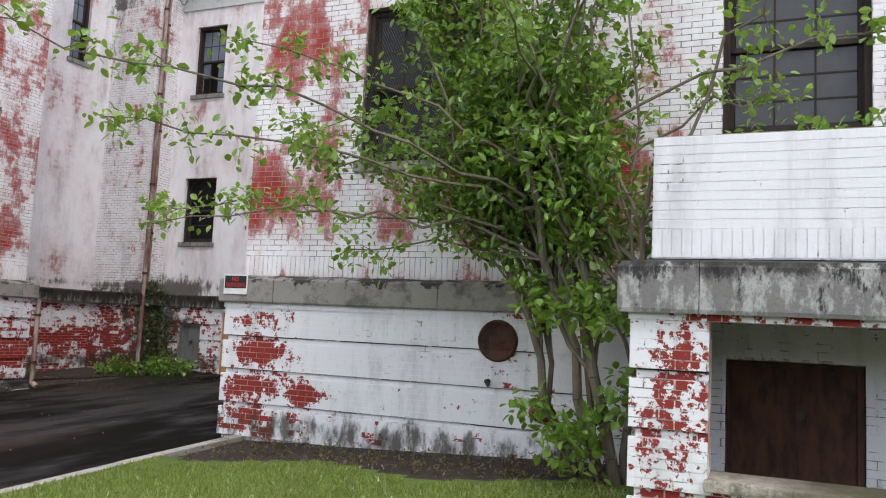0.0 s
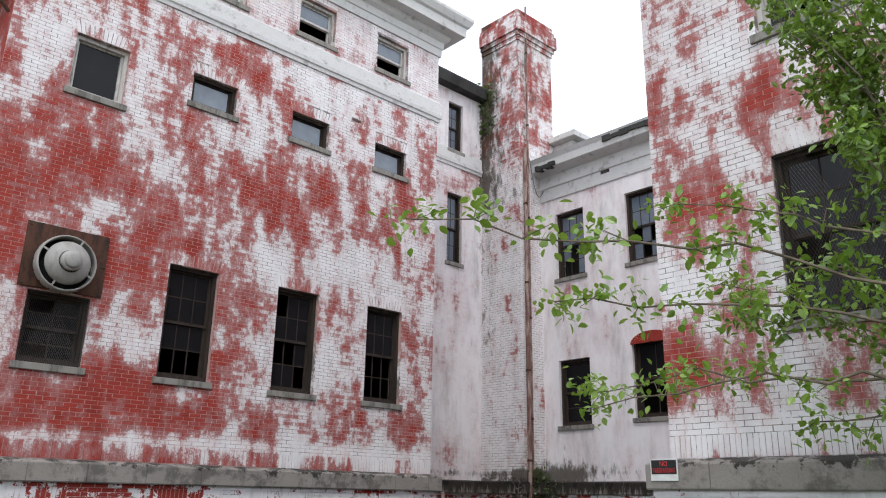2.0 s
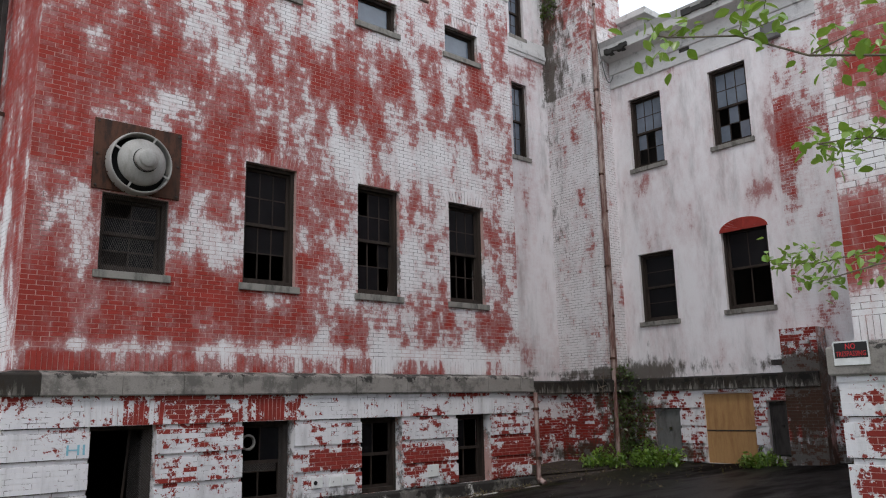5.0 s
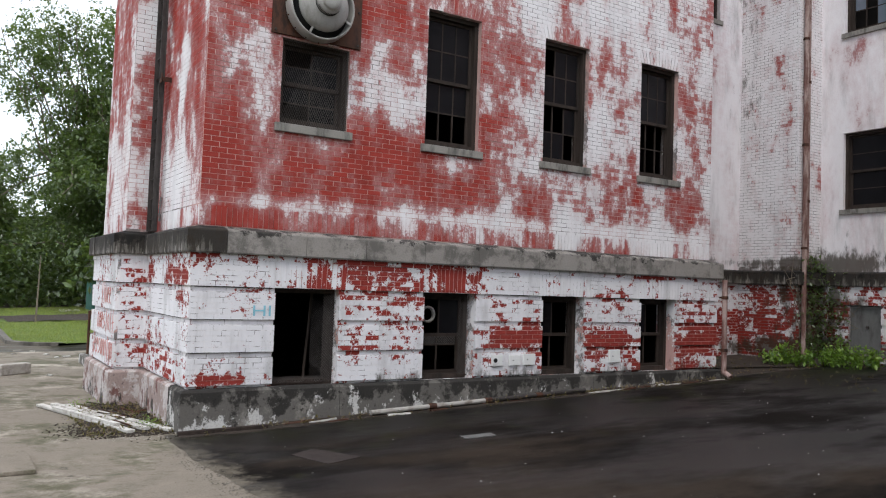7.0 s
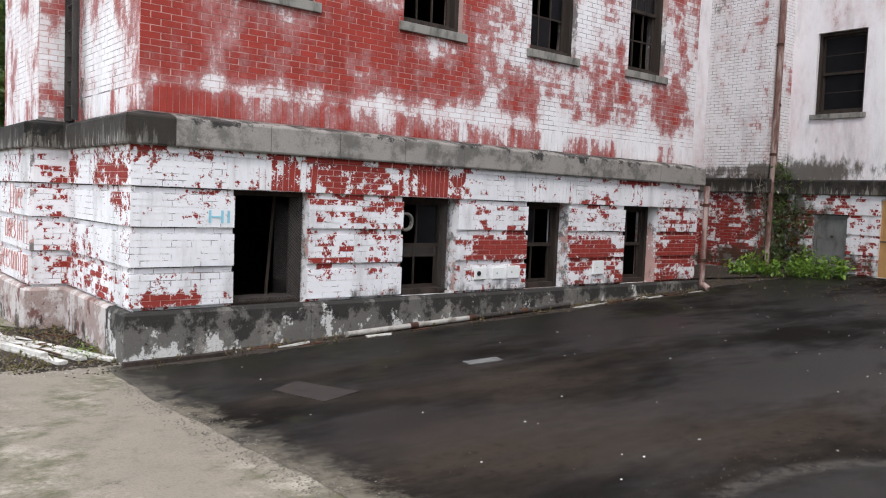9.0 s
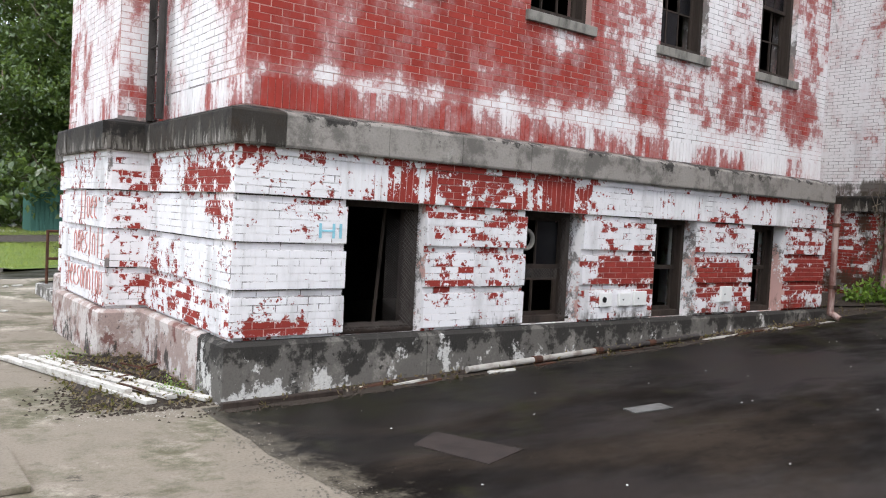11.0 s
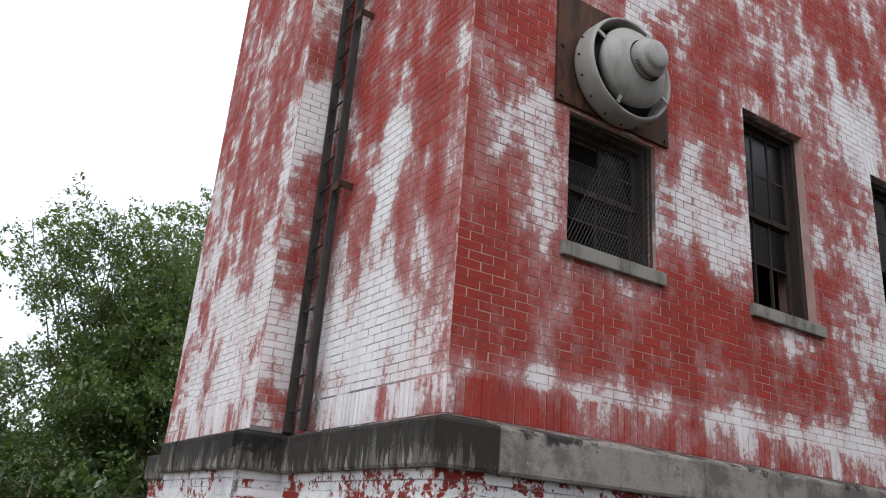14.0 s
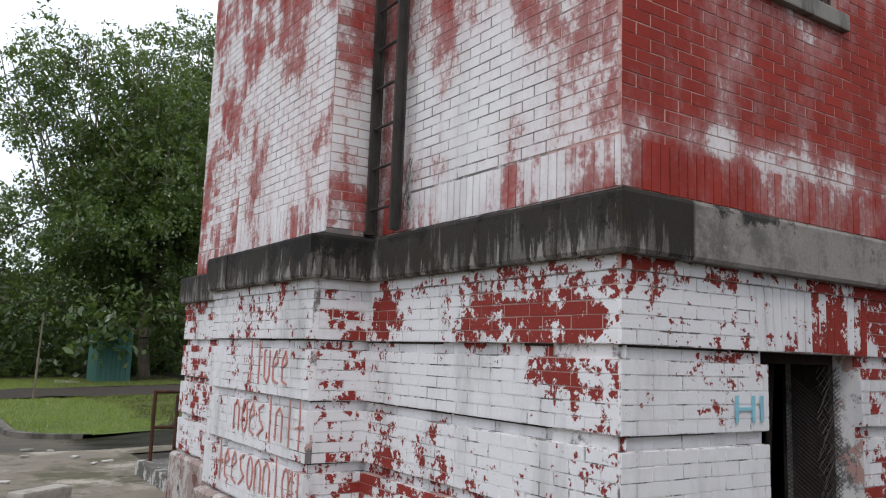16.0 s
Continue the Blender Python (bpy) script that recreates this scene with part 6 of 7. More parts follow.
def shed():
    s = empty("garden_shed", pose(3.6, 31.5, 0), "faded green corrugated shed among the trees", "shed")
    green = plain("faded_green_sheet", (0.055, 0.15, 0.12), 0.7)
    bm = bmesh.new()
    box(bm, 0, 1.31, 0.03, 2.0, 0, 2.3)
    part("wall", bm, green, s)
    for i in range(7):
        bm = bmesh.new()
        box(bm, i * 0.185, i * 0.185 + 0.1, 0.0, 0.03, 0, 2.3, 0.008)
        part("rib", bm, green, s)
    bm = bmesh.new()
    box(bm, -0.1, 1.41, -0.1, 2.1, 2.305, 2.38, 0.01)
    part("roof", bm, STEELGREY, s)


shed()
tagged(boxed("stone_slab_marker", (2.4, 3.3, 33.0, 33.7, -0.08, 0.16), PAPER, bevel=0.03), "low white slab lying on the lawn", "slab")
def lawn_left(y):
    """The lawn's kerb along the drive, rounded at its near corner."""
    if y < 14.6:
        return 0.25 - math.sqrt(max(1.44 - (14.6 - y) ** 2, 0.0))
    return -0.95 - 0.05 * max(y - 24, 0)


def lawn_right(y):
    return min(26.0, 0.35 + (y - 13.4) / 0.5)


sheet("road_far", -30, 14, 11.3, 62, 1.0, -0.012, ASPHALT, "grey drive curving past the lawn", "road")
LAWN_Y = [13.4 + 0.1 * k for k in range(13)] + [15 + 0.5 * k for k in range(91)]
V, F, KV, KF = [], [], [], []
for y in LAWN_Y:
    a, b = lawn_left(y), lawn_right(y)
    V.extend((a + (b - a) * k / 12, y, 0.06 + 0.03 * noise.noise((k * 0.9, y * 0.4, 0.0))) for k in range(13))
    KV.extend(((a - 0.14, y, -0.02), (a - 0.13, y, 0.075), (a + 0.03, y, 0.085)))
for j in range(len(LAWN_Y) - 1):
    F.extend((j * 13 + k, j * 13 + k + 1, j * 13 + 14 + k, j * 13 + 13 + k) for k in range(12))
    KF.extend((j * 3 + k, j * 3 + k + 1, j * 3 + 4 + k, j * 3 + 3 + k) for k in range(2))
tagged(new("lawn_far", mesh_of("lawn_far", V, F, TURF)), "bright mown lawn under the trees", "lawn", kind="structure")
tagged(new("trim_lawn_kerb", mesh_of("trim_lawn_kerb", KV, KF, stone("dirty_dark_kerb", (0.16, 0.145, 0.125), (0.04, 0.036, 0.03), 0.4, 0.65, scale=4))), "low dirty kerb along the lawn", "kerb", kind="structure")
# Earth strip also paints the shadow band that crosses the lawn.
sheet("ground_mulch_shade", -5, 20, 22, 30, 0.3, 0.088, EARTH, "dark earth strip doubling as the tree shadow across the lawn", "ground", lambda x, y: 23.4 + 0.7 * noise.noise((x * 0.5, 1.0, 0.0)) < y < 28.0 + 1.0 * noise.noise((x * 0.7, 5.0, 0.0)) and x > lawn_left(y) + 0.4)
sheet("ground_understory", -26, 26, 31.0, 60, 0.8, 0.10, EARTH, "dark leaf litter below the far trees", "ground", lambda x, y: x > lawn_left(y) and (y > 36.0 + 1.5 * noise.noise((x * 0.4, 9.0, 0.0)) or (x > 3.6 and y > 31.5)))
sheet("pavement_far", -7, 14, 10.9, 11.6, 0.5, 0.004, CONCRETE, "worn concrete path beside the lawn", "pavement")


def grass(name, x0, x1, y0, y1, n, h, lift, skip, label):
    P = np.column_stack([prng.uniform(x0, x1, n), prng.uniform(y0, y1, n)])
    P = np.array([p for p in P if not skip(*p)])
    z = np.array([level(*p) + lift for p in P])
    b = np.column_stack([P, z])
    a = prng.uniform(0, 2 * np.pi, len(P))
    s = np.column_stack([np.cos(a), np.sin(a), np.zeros(len(P))]) * 0.006
    hh = h * prng.uniform(0.4, 1.3, len(P))
    t = b + np.column_stack([prng.normal(size=len(P)) * h * 0.45, prng.normal(size=len(P)) * h * 0.45, hh])
    V = np.stack([b - s, b + s, t], 1).reshape(-1, 3)
    F = np.arange(len(V)).reshape(-1, 3)
    return tagged(new(name, mesh_of(name, V.tolist(), F.tolist(), GRASSBLADE)), label, "grass", kind="stuff")


grass("grass_near", 1.25, 5.3, -13.4, -8.4, 42000, 0.038, 0.03, lambda x, y: x > 4.7 + 0.25 * math.sin(2.3 * y) + 0.12 * math.sin(11 * y), "short sunlit grass blades beside the kerb")
grass("grass_lawn", -1.6, 7.0, 13.4, 36.0, 70000, 0.07, 0.06, lambda x, y: y < 13.5 or x < lawn_left(y) + 0.05 or x > lawn_right(y) or 23.2 < y < 28.4, "rough mown grass of the wide lawn")


def weeds(name, x, y, r, n, label, h=0.35, size=0.11):
    rs = random.Random(int(x * 100))
    z = level(x, y)
    w = empty(name, pose(x, y, z), label, "weeds")
    bm, ends = bmesh.new(), []
    for i in range(n):
        a, d = rs.uniform(0, 6.28), r * math.sqrt(rs.random())
        p = Vector((math.cos(a) * d, math.sin(a) * d, 0))
        q = p + Vector((rs.gauss(0, 0.06), rs.gauss(0, 0.06), h * rs.uniform(0.4, 1.3) * (1 - 0.5 * d / r)))
        tube(bm, p, q, 0.005, 0.002, 4)
        ends.extend((tuple(p.lerp(q, 0.6)), tuple(q)))
    tagged(part("stalk", bm, LEAF_NEAR, w), kind="stuff")
    leaves("foliage", ends, size, LEAF_NEAR, w, "", 0.05, 6, narrow=0.55)


weeds("weed_clump", 13.9, -0.35, 0.6, 70, "bright green weeds growing in the court corner", 0.5)
weeds("weed_clump", 13.2, 0.6, 0.5, 45, "bright green weeds growing in the court corner", 0.35)
weeds("weed_clump", 14.1, -2.9, 0.4, 35, "green weeds by the plywood sheet", 0.3)
weeds("weed_clump", 11.2, 1.9, 0.5, 30, "dark green weeds at the foot of the recess", 0.4)
weeds("weed_clump", -0.3, 0.55, 0.13, 14, "small weeds among boards at the corner", 0.10, 0.03)
weeds("weed_clump", -0.8, 2.5, 0.13, 12, "small weeds among boards at the pier", 0.10, 0.03)


def vine(name, face, u0, u1, z0, z1, n, label, size=0.09):
    rs = random.Random(n)
    ends = []
    bm = bmesh.new()
    for i in range(max(4, n // 12)):
        u = rs.uniform(u0, u1)
        pts = [Vector(face.at(u + rs.gauss(0, 0.08) * k, 0.03 + 0.02 * rs.random(), z0 + (z1 - z0) * k / 6 * rs.uniform(0.7, 1.0))) for k in range(7)]
        for a, b in zip(pts, pts[1:]):
            tube(bm, a, b, 0.008, 0.006, 5)
    for i in range(n):
        ends.append(face.at(rs.uniform(u0, u1), 0.05 + 0.06 * rs.random(), z0 + (z1 - z0) * rs.random() ** 1.2))
    v = part(name, bm, BARK, None)
    tagged(v, label, "vine")
    leaves("vine_leaves", ends, size, LEAF_FAR, v, "", 0.05, 5, narrow=0.6)


vine("climbing_vine", ch_s, 0.1, 0.95, 0.5, 2.9, 190, "dark creeper climbing the stained court corner")
vine("climbing_vine", rear, 0.1, 0.75, 0.5, 2.7, 130, "dark creeper climbing the stained court corner")
vine("climbing_vine", Face(CHX, 2.5, (0, -1), (-1, 0)), 0.0, 0.5, 13.0, 14.9, 70, "creeper hanging from the chimney shoulder", 0.12)


# ---- leaf litter, far woods, odds and ends ----
LITTER = leaf_material("dry_brown_leaves", (0.10, 0.06, 0.03), (0.20, 0.13, 0.07), (0.07, 0.045, 0.025))
spots = [(rnd.uniform(4.9, 6.1), rnd.uniform(-13.3, -8.5), 0.0) for _ in range(420)] + [(rnd.uniform(-1.1, -0.05), rnd.uniform(0.1, 2.5), 0.0) for _ in range(420)] + [(rnd.uniform(0.2, 9.8), -0.12 - abs(rnd.gauss(0, 0.10)), 0.0) for _ in range(260)] + [(rnd.uniform(10.2, 14.6), rnd.uniform(-3.0, 2.2), 0.0) for _ in range(160)]
lit = leaves("leaf_litter", [(x, y, level(x, y) + 0.035) for x, y, z in spots], 0.05, LITTER, None, "dry brown leaves and dirt lying along the walls", 0.02, 4, flat=0.25)
tagged(lit, category="leaf litter", kind="stuff")


def far_woods(name, pts, height, label):
    V, F = [], []
    n = len(pts)
    for j in range(7):
        for i, (x, y) in enumerate(pts):
            k = j / 6
            top = height * (0.75 + 0.5 * noise.noise((i * 0.55, 3.1, 0)) + 0.25 * noise.noise((i * 1.9, 8.0, 0)))
            d = 2.0 * noise.noise((i * 0.8, j * 0.9, 4.0))
            V.append((x + d, y + d + 2.5 * k, -0.1 + top * k))
    for j in range(6):
        F.extend((j * n + i, j * n + i + 1, j * n + n + i + 1, j * n + n + i) for i in range(n - 1))
    return tagged(new(name, mesh_of(name, V, F, soil_material(name + "_green", (0.022, 0.042, 0.012), (0.045, 0.075, 0.022), 0.6))), label, "woods", kind="structure")


far_woods("backdrop_woods", [(-60 + i * 1.5, 62.0) for i in range(80)], 9.0, "dark far woods behind the lawn")
# South and west masses stay out of view, added to cut low sky light.
far_woods("sky_block_south", [(60 - i * 1.5, -52.0) for i in range(80)], 13.0, "unseen dark mass added to cut low sky light from the south")
far_woods("sky_block_west", [(-48.0, -55 + i * 1.5) for i in range(70)], 12.0, "unseen dark mass added to cut low sky light from the west")
tagged(boxed("wall_rear_upper", (15.6, 17.8, 0.2, 3.0, 11.9, 12.75), CORNICE, bevel=0.02), "white-painted roof storey behind the rear wing", "wall", kind="structure")
tagged(boxed("roof_rear_upper", (15.35, 18.1, -0.05, 3.2, 12.76, 12.95), CORNICE, bevel=0.03), "pale eaves behind the rear wing", "roof", kind="structure")
# Holes in the fascia drawn as solid blocks, their darkness in the colour.
for u, w, z, h in ((0.25, 0.75, 11.44, 0.2), (2.7, 1.7, 11.62, 0.22), (5.6, 1.1, 11.6, 0.2)):
    gap = empty("cornice_hole_blocks", rear.matrix(u, 0, z), "black blocks standing in for dark holes in the broken cornice", "rotten boards", "rotten cornice boards")
    for i in range(6):
        bm = bmesh.new()
        a = w * i / 6
        box(bm, a + 0.003, a + w / 6 - 0.003, -0.47, -0.30, rnd.uniform(0, 0.06), h - rnd.uniform(0, 0.07), 0.004)
        part("board", bm, ROOFING, gap)
cb = empty("junction_box", rear.matrix(4.55, 0, 10.35), "grey electrical box with a loose cable on the rear wing", "junction box")
bm = bmesh.new()
box(bm, 0, 0.42, -0.14, 0, 0, 0.4, 0.015)
part("housing", bm, STEELGREY, cb)
bm = bmesh.new()
pts = [Vector((0.2 - 0.1 * math.sin(i * 0.7), -0.03, 0.4 + i * 0.16)) for i in range(8)]
for a, c in zip(pts, pts[1:]):
    tube(bm, a, c, 0.012, sides=6)
part("cable", bm, IRON, cb)
cab = bmesh.new()
pts = [Vector((14.3 + 0.6 * t, 0.85 - 0.05 * t, 11.9 - 1.5 * math.sin(t * 2.2) * (1 - 0.35 * t))) for t in [i / 12 for i in range(13)]]
for a, c in zip(pts, pts[1:]):
    tube(cab, a, c, 0.014, sides=6)
tagged(part("loose_cable", cab, STEELGREY, None), "grey cable sagging from chimney to rear wing", "cable")
for u, z in ((2.3, 10.9), (3.95, 2.75)):
    v = boxed("vent_grille", (0, 0.3, -0.02, 0.0, 0, 0.12), IRON)
    v.matrix_world = rear.matrix(u, 0.003, z)
    tagged(v, "small dark vent grille in the white wall", "vent", "rear wall vents")


def dirt_strip(name, pts, label):
    """A ragged strip of dirt: rows of (x, y inner, y outer)."""
    V, F = [], []
    for k, (x, a, c) in enumerate(pts):
        w = 0.10 * noise.noise((x * 2.3, 1.0, 0.0)) + 0.05 * noise.noise((x * 9.0, 4.0, 0.0))
        V.extend(((x, a, level(x, a) + 0.03), (x, (a + c) / 2, level(x, c) + 0.016), (x, c + w, level(x, c) + 0.009)))
    for k in range(len(pts) - 1):
        F.extend(((k * 3, k * 3 + 1, k * 3 + 4, k * 3 + 3), (k * 3 + 1, k * 3 + 2, k * 3 + 5, k * 3 + 4)))
    return tagged(new(name, mesh_of(name, V, F, EARTH)), label, "dirt", kind="structure")


dirt_strip("ground_dirt_front", [(-0.1 + i * 0.08, -0.07, -0.30 - 0.06 * math.sin(i * 0.11)) for i in range(126)], "strip of dirt and rubbish along the plinth")
dirt_strip("ground_dirt_corner", [(-1.0 + i * 0.06, 2.55 - 0.0 * i, 0.15 + 0.5 * abs(0.5 - i / 16)) for i in range(17)], "patch of dirt and leaves in the corner beside the pier")
dirt_strip("ground_dirt_court", [(10.1 + i * 0.12, 2.4 if i < 32 else 0.9, 1.5 - 0.05 * i) for i in range(39)], "dirt and moss in the back corner of the court")
for i in range(22):
    x, y = rnd.uniform(-0.75, -0.1), rnd.uniform(0.5, 2.4)
    plank("debris_stick", (x, y, 0.034), (x + rnd.uniform(-0.25, 0.25), y + rnd.uniform(0.05, 0.3), 0.036 + rnd.random() * 0.03), rnd.uniform(0.01, 0.035), 0.012, rnd.choice((RUST, OLDWOOD, OLDWOOD)), "bit of broken lath and rubbish along the wall foot", "debris", "wall foot debris")
for i in range(10):
    x, y = rnd.uniform(-2.5, 0.0), rnd.uniform(6.0, 12.0)
    plank("litter_scrap", (x, y, 0.008), (x + rnd.uniform(0.05, 0.2), y + rnd.uniform(-0.1, 0.1), 0.01), rnd.uniform(0.03, 0.10), 0.02, rnd.choice((DEBRIS, KERB)), "pale bit of rubble lying on the concrete", "rubble", "concrete rubble")


def crumbs(name, spots, n, size, material, label, seed):
    """Loose grit: many tiny stones strewn round the given spots (x, y, spread x, spread y)."""
    rs = random.Random(seed)
    V, F = [], []
    for i in range(n):
        cx, cy, sx, sy = rs.choice(spots)
        x, y, s, a = rs.gauss(cx, sx), rs.uniform(cy - sy, cy + sy), size * rs.uniform(0.4, 1.4), rs.uniform(0, 6.28)
        if y > -0.12 and x > -0.1:
            continue
        z, k = level(x, y) + 0.004, len(V)
        for q in range(4):
            r = s * rs.uniform(0.7, 1.2)
            V.append((x + r * math.cos(a + q * 1.57), y + r * math.sin(a + q * 1.57), z))
        V.append((x + s * rs.uniform(-0.3, 0.3), y, z + s * rs.uniform(0.4, 0.9)))
        F.extend(((k, k + 1, k + 4), (k + 1, k + 2, k + 4), (k + 2, k + 3, k + 4), (k + 3, k, k + 4)))
    return tagged(new(name, mesh_of(name, V, F, material)), label, "grit", kind="stuff")


crumbs("edge_grit", [(-0.28, -1.0 - 0.4 * k, 0.10, 0.3) for k in range(10)], 1100, 0.009, GRIT, "pale grit and crumbs along the asphalt edge", 3)
crumbs("court_grit", [(2.0, -4.5, 2.2, 3.0), (1.6, -6.2, 0.8, 0.7), (6.0, -3.0, 3.0, 2.6)], 1400, 0.006, GRIT, "fine pale grit strewn over the asphalt", 4)
crumbs("corner_dirt", [(-0.55, 1.3, 0.22, 1.1), (-0.8, 0.7, 0.25, 0.5), (-0.5, 0.3, 0.3, 0.3)], 2600, 0.016, EARTH, "dark crumbs of earth and rotten leaf in the corner beside the boards", 8)
crumbs("paint_flakes", [(-0.9, 0.0, 0.3, 0.2), (-0.5, -0.1, 0.2, 0.15)], 160, 0.007, KERB, "pale paint flakes strewn on the concrete beside the boards", 7)
crumbs("wall_foot_grit", [(k * 0.5, -0.26, 0.3, 0.13) for k in range(20)], 1600, 0.015, EARTH, "dark crumbs of dirt along the plinth", 5)


# ---- brick courses, last ----
def lintels(wall, face, holes, material, peel, proud=0.006, h=0.22, splay=0.16):
    """Flat arches of bricks on end over the openings."""
    V, F, P = [], [], []
    for a, b, z0, z1 in holes:
        n = int((b - a + 0.16) / 0.072)
        for i in range(n):
            t = (i + 0.5) / n - 0.5
            u = a - 0.08 + (b - a + 0.16) * i / n
            s = t * splay
            k = len(V)
            w = (b - a + 0.16) / n - 0.009
            rise = 0.03 * (1 - 4 * t * t)
            for d in (-0.002, proud):
                V.extend((face.at(u + 0.004, d, z1 + rise * 0.3), face.at(u + 0.004 + w, d, z1 + rise * 0.3), face.at(u + 0.004 + w + s, d, z1 + h + rise), face.at(u + 0.004 + s, d, z1 + h + rise)))
            F.extend(((k + 4, k + 5, k + 6, k + 7), (k, k + 1, k + 5, k + 4), (k + 1, k + 2, k + 6, k + 5), (k + 2, k + 3, k + 7, k + 6), (k + 3, k, k + 4, k + 7)))
            pl = peel(u, z1 + 0.1) if peel else 0.0
            P.extend([pl] * 8)
    ob = new("flat_arch", mesh_of("flat_arch", V, F, material, P))
    ob.parent = wall
    tagged(ob, "bricks on end over the window openings", kind="stuff")


base_arches = [(a - 0.10, b + 0.10, z1, z1 + 0.35) for a, b, z0, z1 in base_holes]
lintels(wall_a, front_base, base_holes, BASE, lambda u, z: peel_base(u, z) - 0.05, proud=0.048, h=0.345, splay=0.05)
bricks(wall_a, front_base, 0.0435, GX1 - 0.0435, 0.53, 2.25, base_holes, BASE, 0.0025, peel_base, skip=base_arches, near=(-0.1, 2.0, 0.5, 2.3), ends=(1, 1), relief_of=groove)
bricks(wall_d, side_base, 0.0, 6.995, 0.53, 2.25, [], BASE, 0.0025, peel_side_base, near=(4.3, 7.1, 0.9, 2.3), ends=(0, 0), relief_of=groove)
bricks(wall_f, pier_b, 0.0, PY1 - PY0 - 0.047, 0.53, 2.25, [], BASE, 0.0025, lambda u, z: -0.03, near=(0, 3, 0.5, 2.3), ends=(1, 1), relief_of=groove)
bricks(wall_f, pier_bn, 0.0, 0.43, 0.53, 2.25, [], BASE, 0.0025, lambda u, z: patch([(0.34, 1.9, 0.1, 0.35, 0.45), (0.3, 1.4, 0.1, 0.12, 0.4), (0.2, 1.38, 0.14, 0.04, 0.5)], u, z) - 0.1, ends=(0, 0), relief_of=groove)
upper_holes = win_holes + attic_holes
arches = [(a, b, z1, z1 + 0.24) for a, b, z0, z1 in win_holes[1:] + attic_holes[:4]]
bricks(wall_b, front, 0.1, 9.87, 2.87, 11.25, upper_holes + arches, UPPER, peel=peel_front, near=(0, 1.2, 2.7, 5.2), ends=(1, 1), soldier=(2.61, 2.865))
lintels(wall_b, front, win_holes[1:] + attic_holes[:4], UPPER, peel_front)
bricks(wall_c, front, 0.1, 9.87, 11.82, 13.15, top_holes, PLASTER, peel=lambda u, z: 0.25 * math.exp(-((z - 11.95) / 0.25) ** 2) + 0.2, ends=(1, 1), proud=0.005)
bricks(wall_e, side, 0.0, 6.9, 2.87, 13.1, [], UPPER, peel=peel_side, near=(4.4, 7.0, 2.7, 4.6), soldier=(2.61, 2.865))
bricks(wall_g, pier_u, 0.0, PY1 - PY0 - 0.19, 2.87, 13.2, [], UPPER, peel=lambda u, z: patch([(0.3, 3.6, 0.3, 0.9, 0.15), (0.2, 6.0, 0.3, 1.5, 0.35), (1.2, 7.5, 0.8, 2.0, 0.35), (1.4, 3.0, 0.6, 0.4, -0.2)], u, z) - 0.14, near=(0, 3, 2.7, 4.2), ends=(0, 1), soldier=(2.61, 2.865))
bricks(wall_g, pier_un, 0.0, 0.43, 2.60, 13.2, [], UPPER, peel=lambda u, z: 0.55 * math.sin(z * 4.1) * math.sin(z * 1.3 + 0.4) - 0.22)
bricks(wall_h, recess, 0.0, 4.08, 0.3, 2.2, [], BASE, peel=lambda u, z: 0.22 + 0.25 * math.sin(z * 6.0), proud=0.006)
bricks(wall_h, recess, 0.0, 4.08, 2.62, 14.2, recess_holes + [(-1, 6, 2.2, 2.62)], PLASTER, peel=peel_recess, proud=0.004)
bricks(wall_i, rear, 4.6, 9.0, 2.8, 10.6, rear_holes, UPPER, peel=lambda u, z: peel_rear(u, z) - 0.38)
bricks(wall_i, rear, 0.05, 9.0, 0.45, 2.25, rear_holes, BASE, peel=lambda u, z: patch([(4.4, 1.8, 0.5, 0.5, 0.6), (0.5, 1.2, 0.5, 0.6, 0.4)], u, z), relief_of=groove, proud=0.006)
bricks(wall_j, right_b, 0.03, 14.0, 0.27, 2.25, [(5.55, 14, -1, 2.3)], BASE, 0.0025, peel_right_base, near=(0, 3.2, 0.9, 2.3), ends=(1, 0), relief_of=groove)
bricks(wall_k, right_u, 0.14, 14.0, 2.87, 9.8, right_holes, UPPER, peel=peel_right, near=(0.1, 3.5, 2.8, 4.0), ends=(1, 0), soldier=(2.61, 2.865))
lintels(wall_k, right_u, right_holes, UPPER, peel_right, h=0.24)
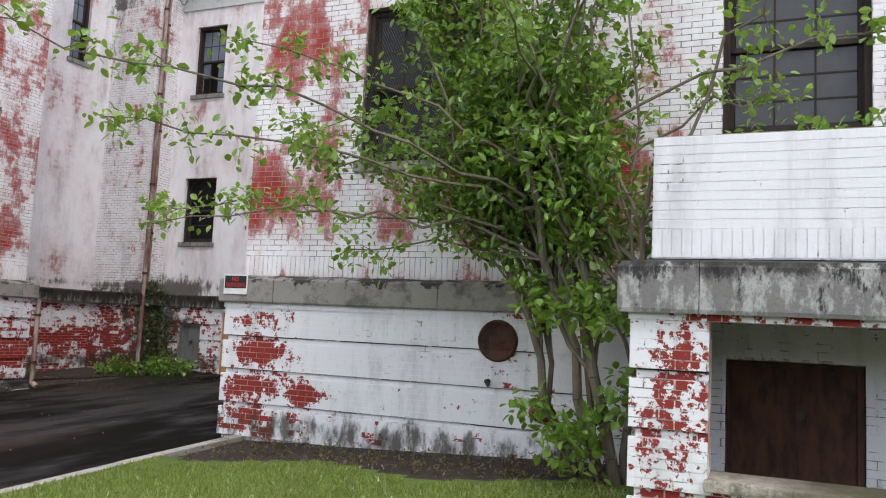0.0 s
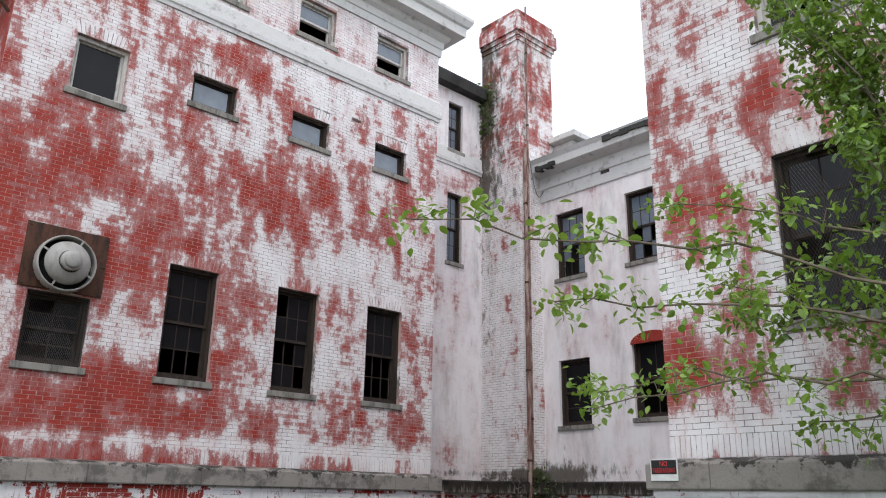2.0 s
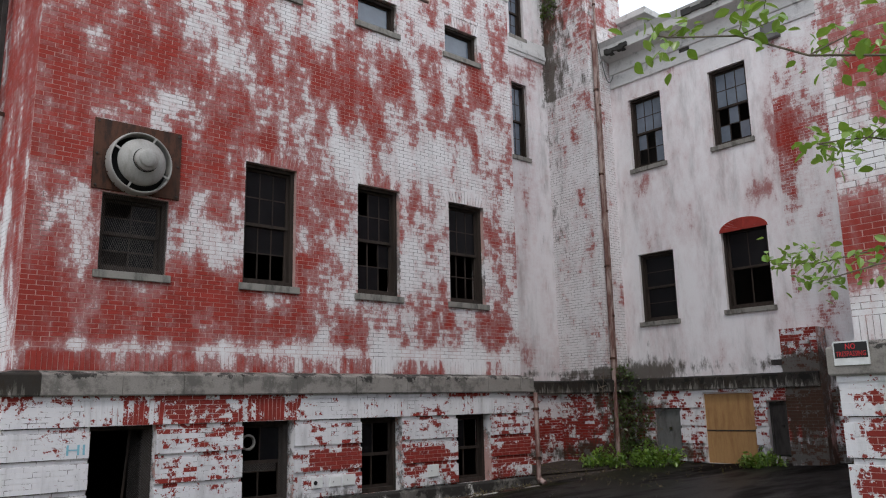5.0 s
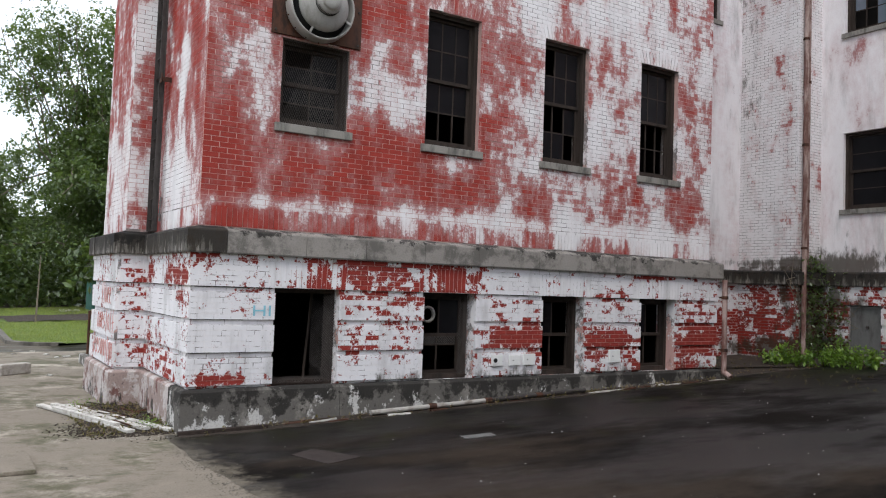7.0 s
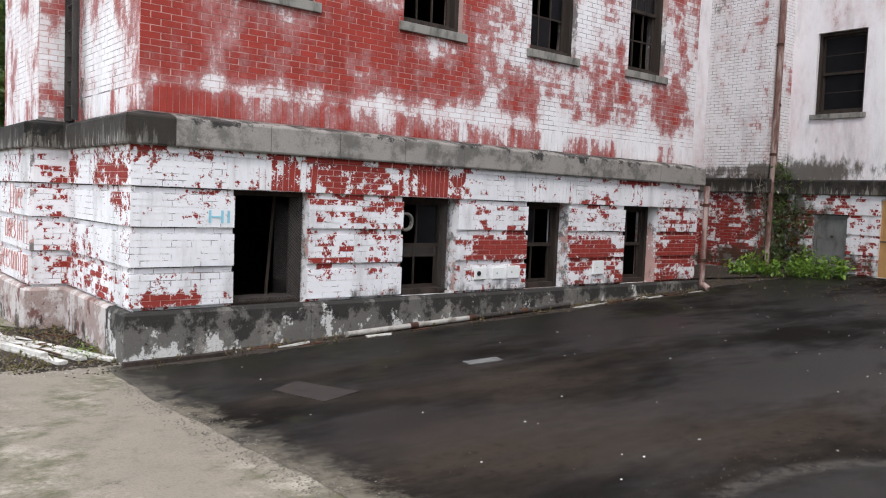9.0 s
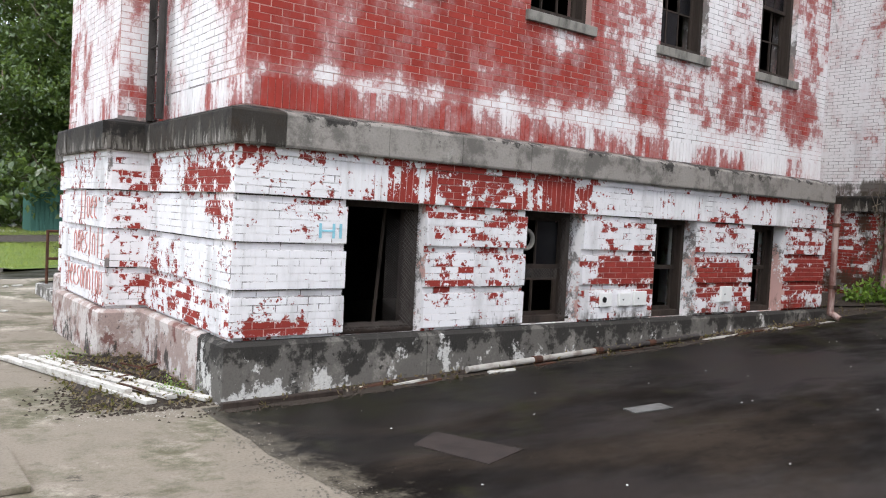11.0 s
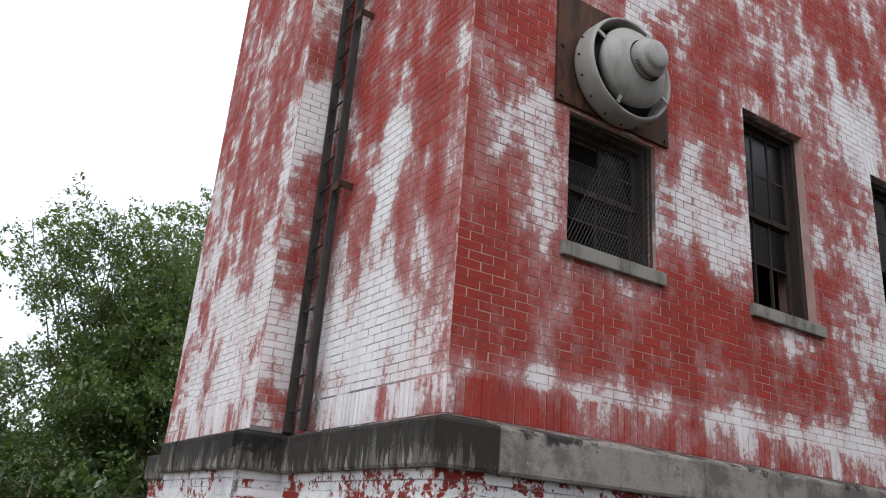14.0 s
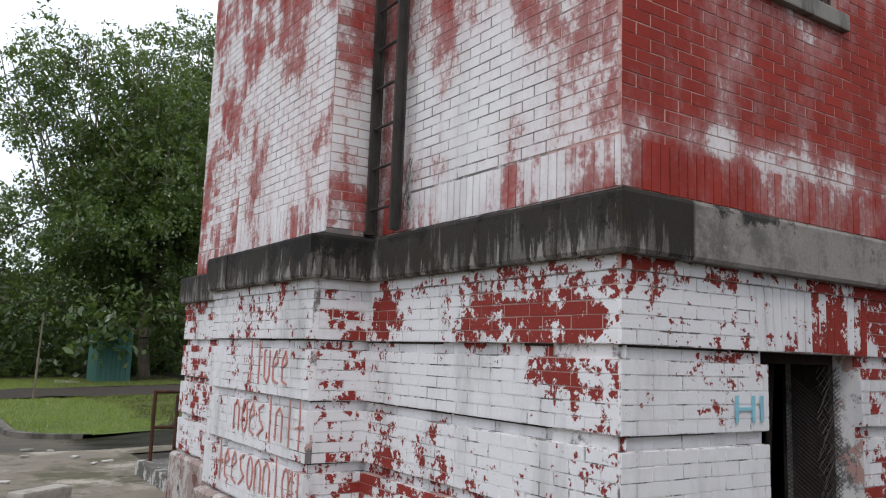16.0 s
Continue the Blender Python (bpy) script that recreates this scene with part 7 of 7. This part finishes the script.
bricks(wall_n, porch, 0.0, 4.38, 0.2, 2.25, [(0.5, 3.7, 1.08, 2.19)], BASE, 0.0025, lambda u, z: patch([(0.3, 1.6, 0.25, 0.6, 0.4)], u, z), near=(0, 0.6, 0.4, 2.3), ends=(1, 0), relief_of=groove)
bricks(wall_o, porch_n, 0.0, 2.2, 0.2, 2.25, [], BASE, 0.0025, relief_of=groove)
bricks(wall_p, Face(5.05, PYA, (0, -1), (-1, 0)), 0.3, 4.3, 0.55, 2.2, [(0.55, 1.62, 0.92, 1.9)], BASE, 0.006, peel=lambda u, z: -0.5)


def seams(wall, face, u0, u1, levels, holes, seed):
    """Broken dark lengths topping each rustication groove: painted band shadow and open-joint dirt."""
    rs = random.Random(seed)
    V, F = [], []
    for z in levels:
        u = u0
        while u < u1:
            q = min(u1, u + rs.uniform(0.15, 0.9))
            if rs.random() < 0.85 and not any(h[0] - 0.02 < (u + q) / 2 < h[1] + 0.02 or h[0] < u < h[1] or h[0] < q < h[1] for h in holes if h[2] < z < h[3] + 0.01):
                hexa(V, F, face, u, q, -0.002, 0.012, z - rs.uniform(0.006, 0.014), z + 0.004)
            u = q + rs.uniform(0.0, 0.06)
    ob = new("shade_dirt_seam", mesh_of("shade_dirt_seam", V, F, SEAM_DARK))
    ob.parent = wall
    tagged(ob, "dark strips painting shadow and dirt in the grooves of the brickwork", kind="stuff")


# Near-black strip colour: groove shadow together with joint dirt.
SEAM_DARK = stone("groove_shade_and_dirt", (0.05, 0.043, 0.038), (0.015, 0.013, 0.012), 0.4, 0.7, scale=12)
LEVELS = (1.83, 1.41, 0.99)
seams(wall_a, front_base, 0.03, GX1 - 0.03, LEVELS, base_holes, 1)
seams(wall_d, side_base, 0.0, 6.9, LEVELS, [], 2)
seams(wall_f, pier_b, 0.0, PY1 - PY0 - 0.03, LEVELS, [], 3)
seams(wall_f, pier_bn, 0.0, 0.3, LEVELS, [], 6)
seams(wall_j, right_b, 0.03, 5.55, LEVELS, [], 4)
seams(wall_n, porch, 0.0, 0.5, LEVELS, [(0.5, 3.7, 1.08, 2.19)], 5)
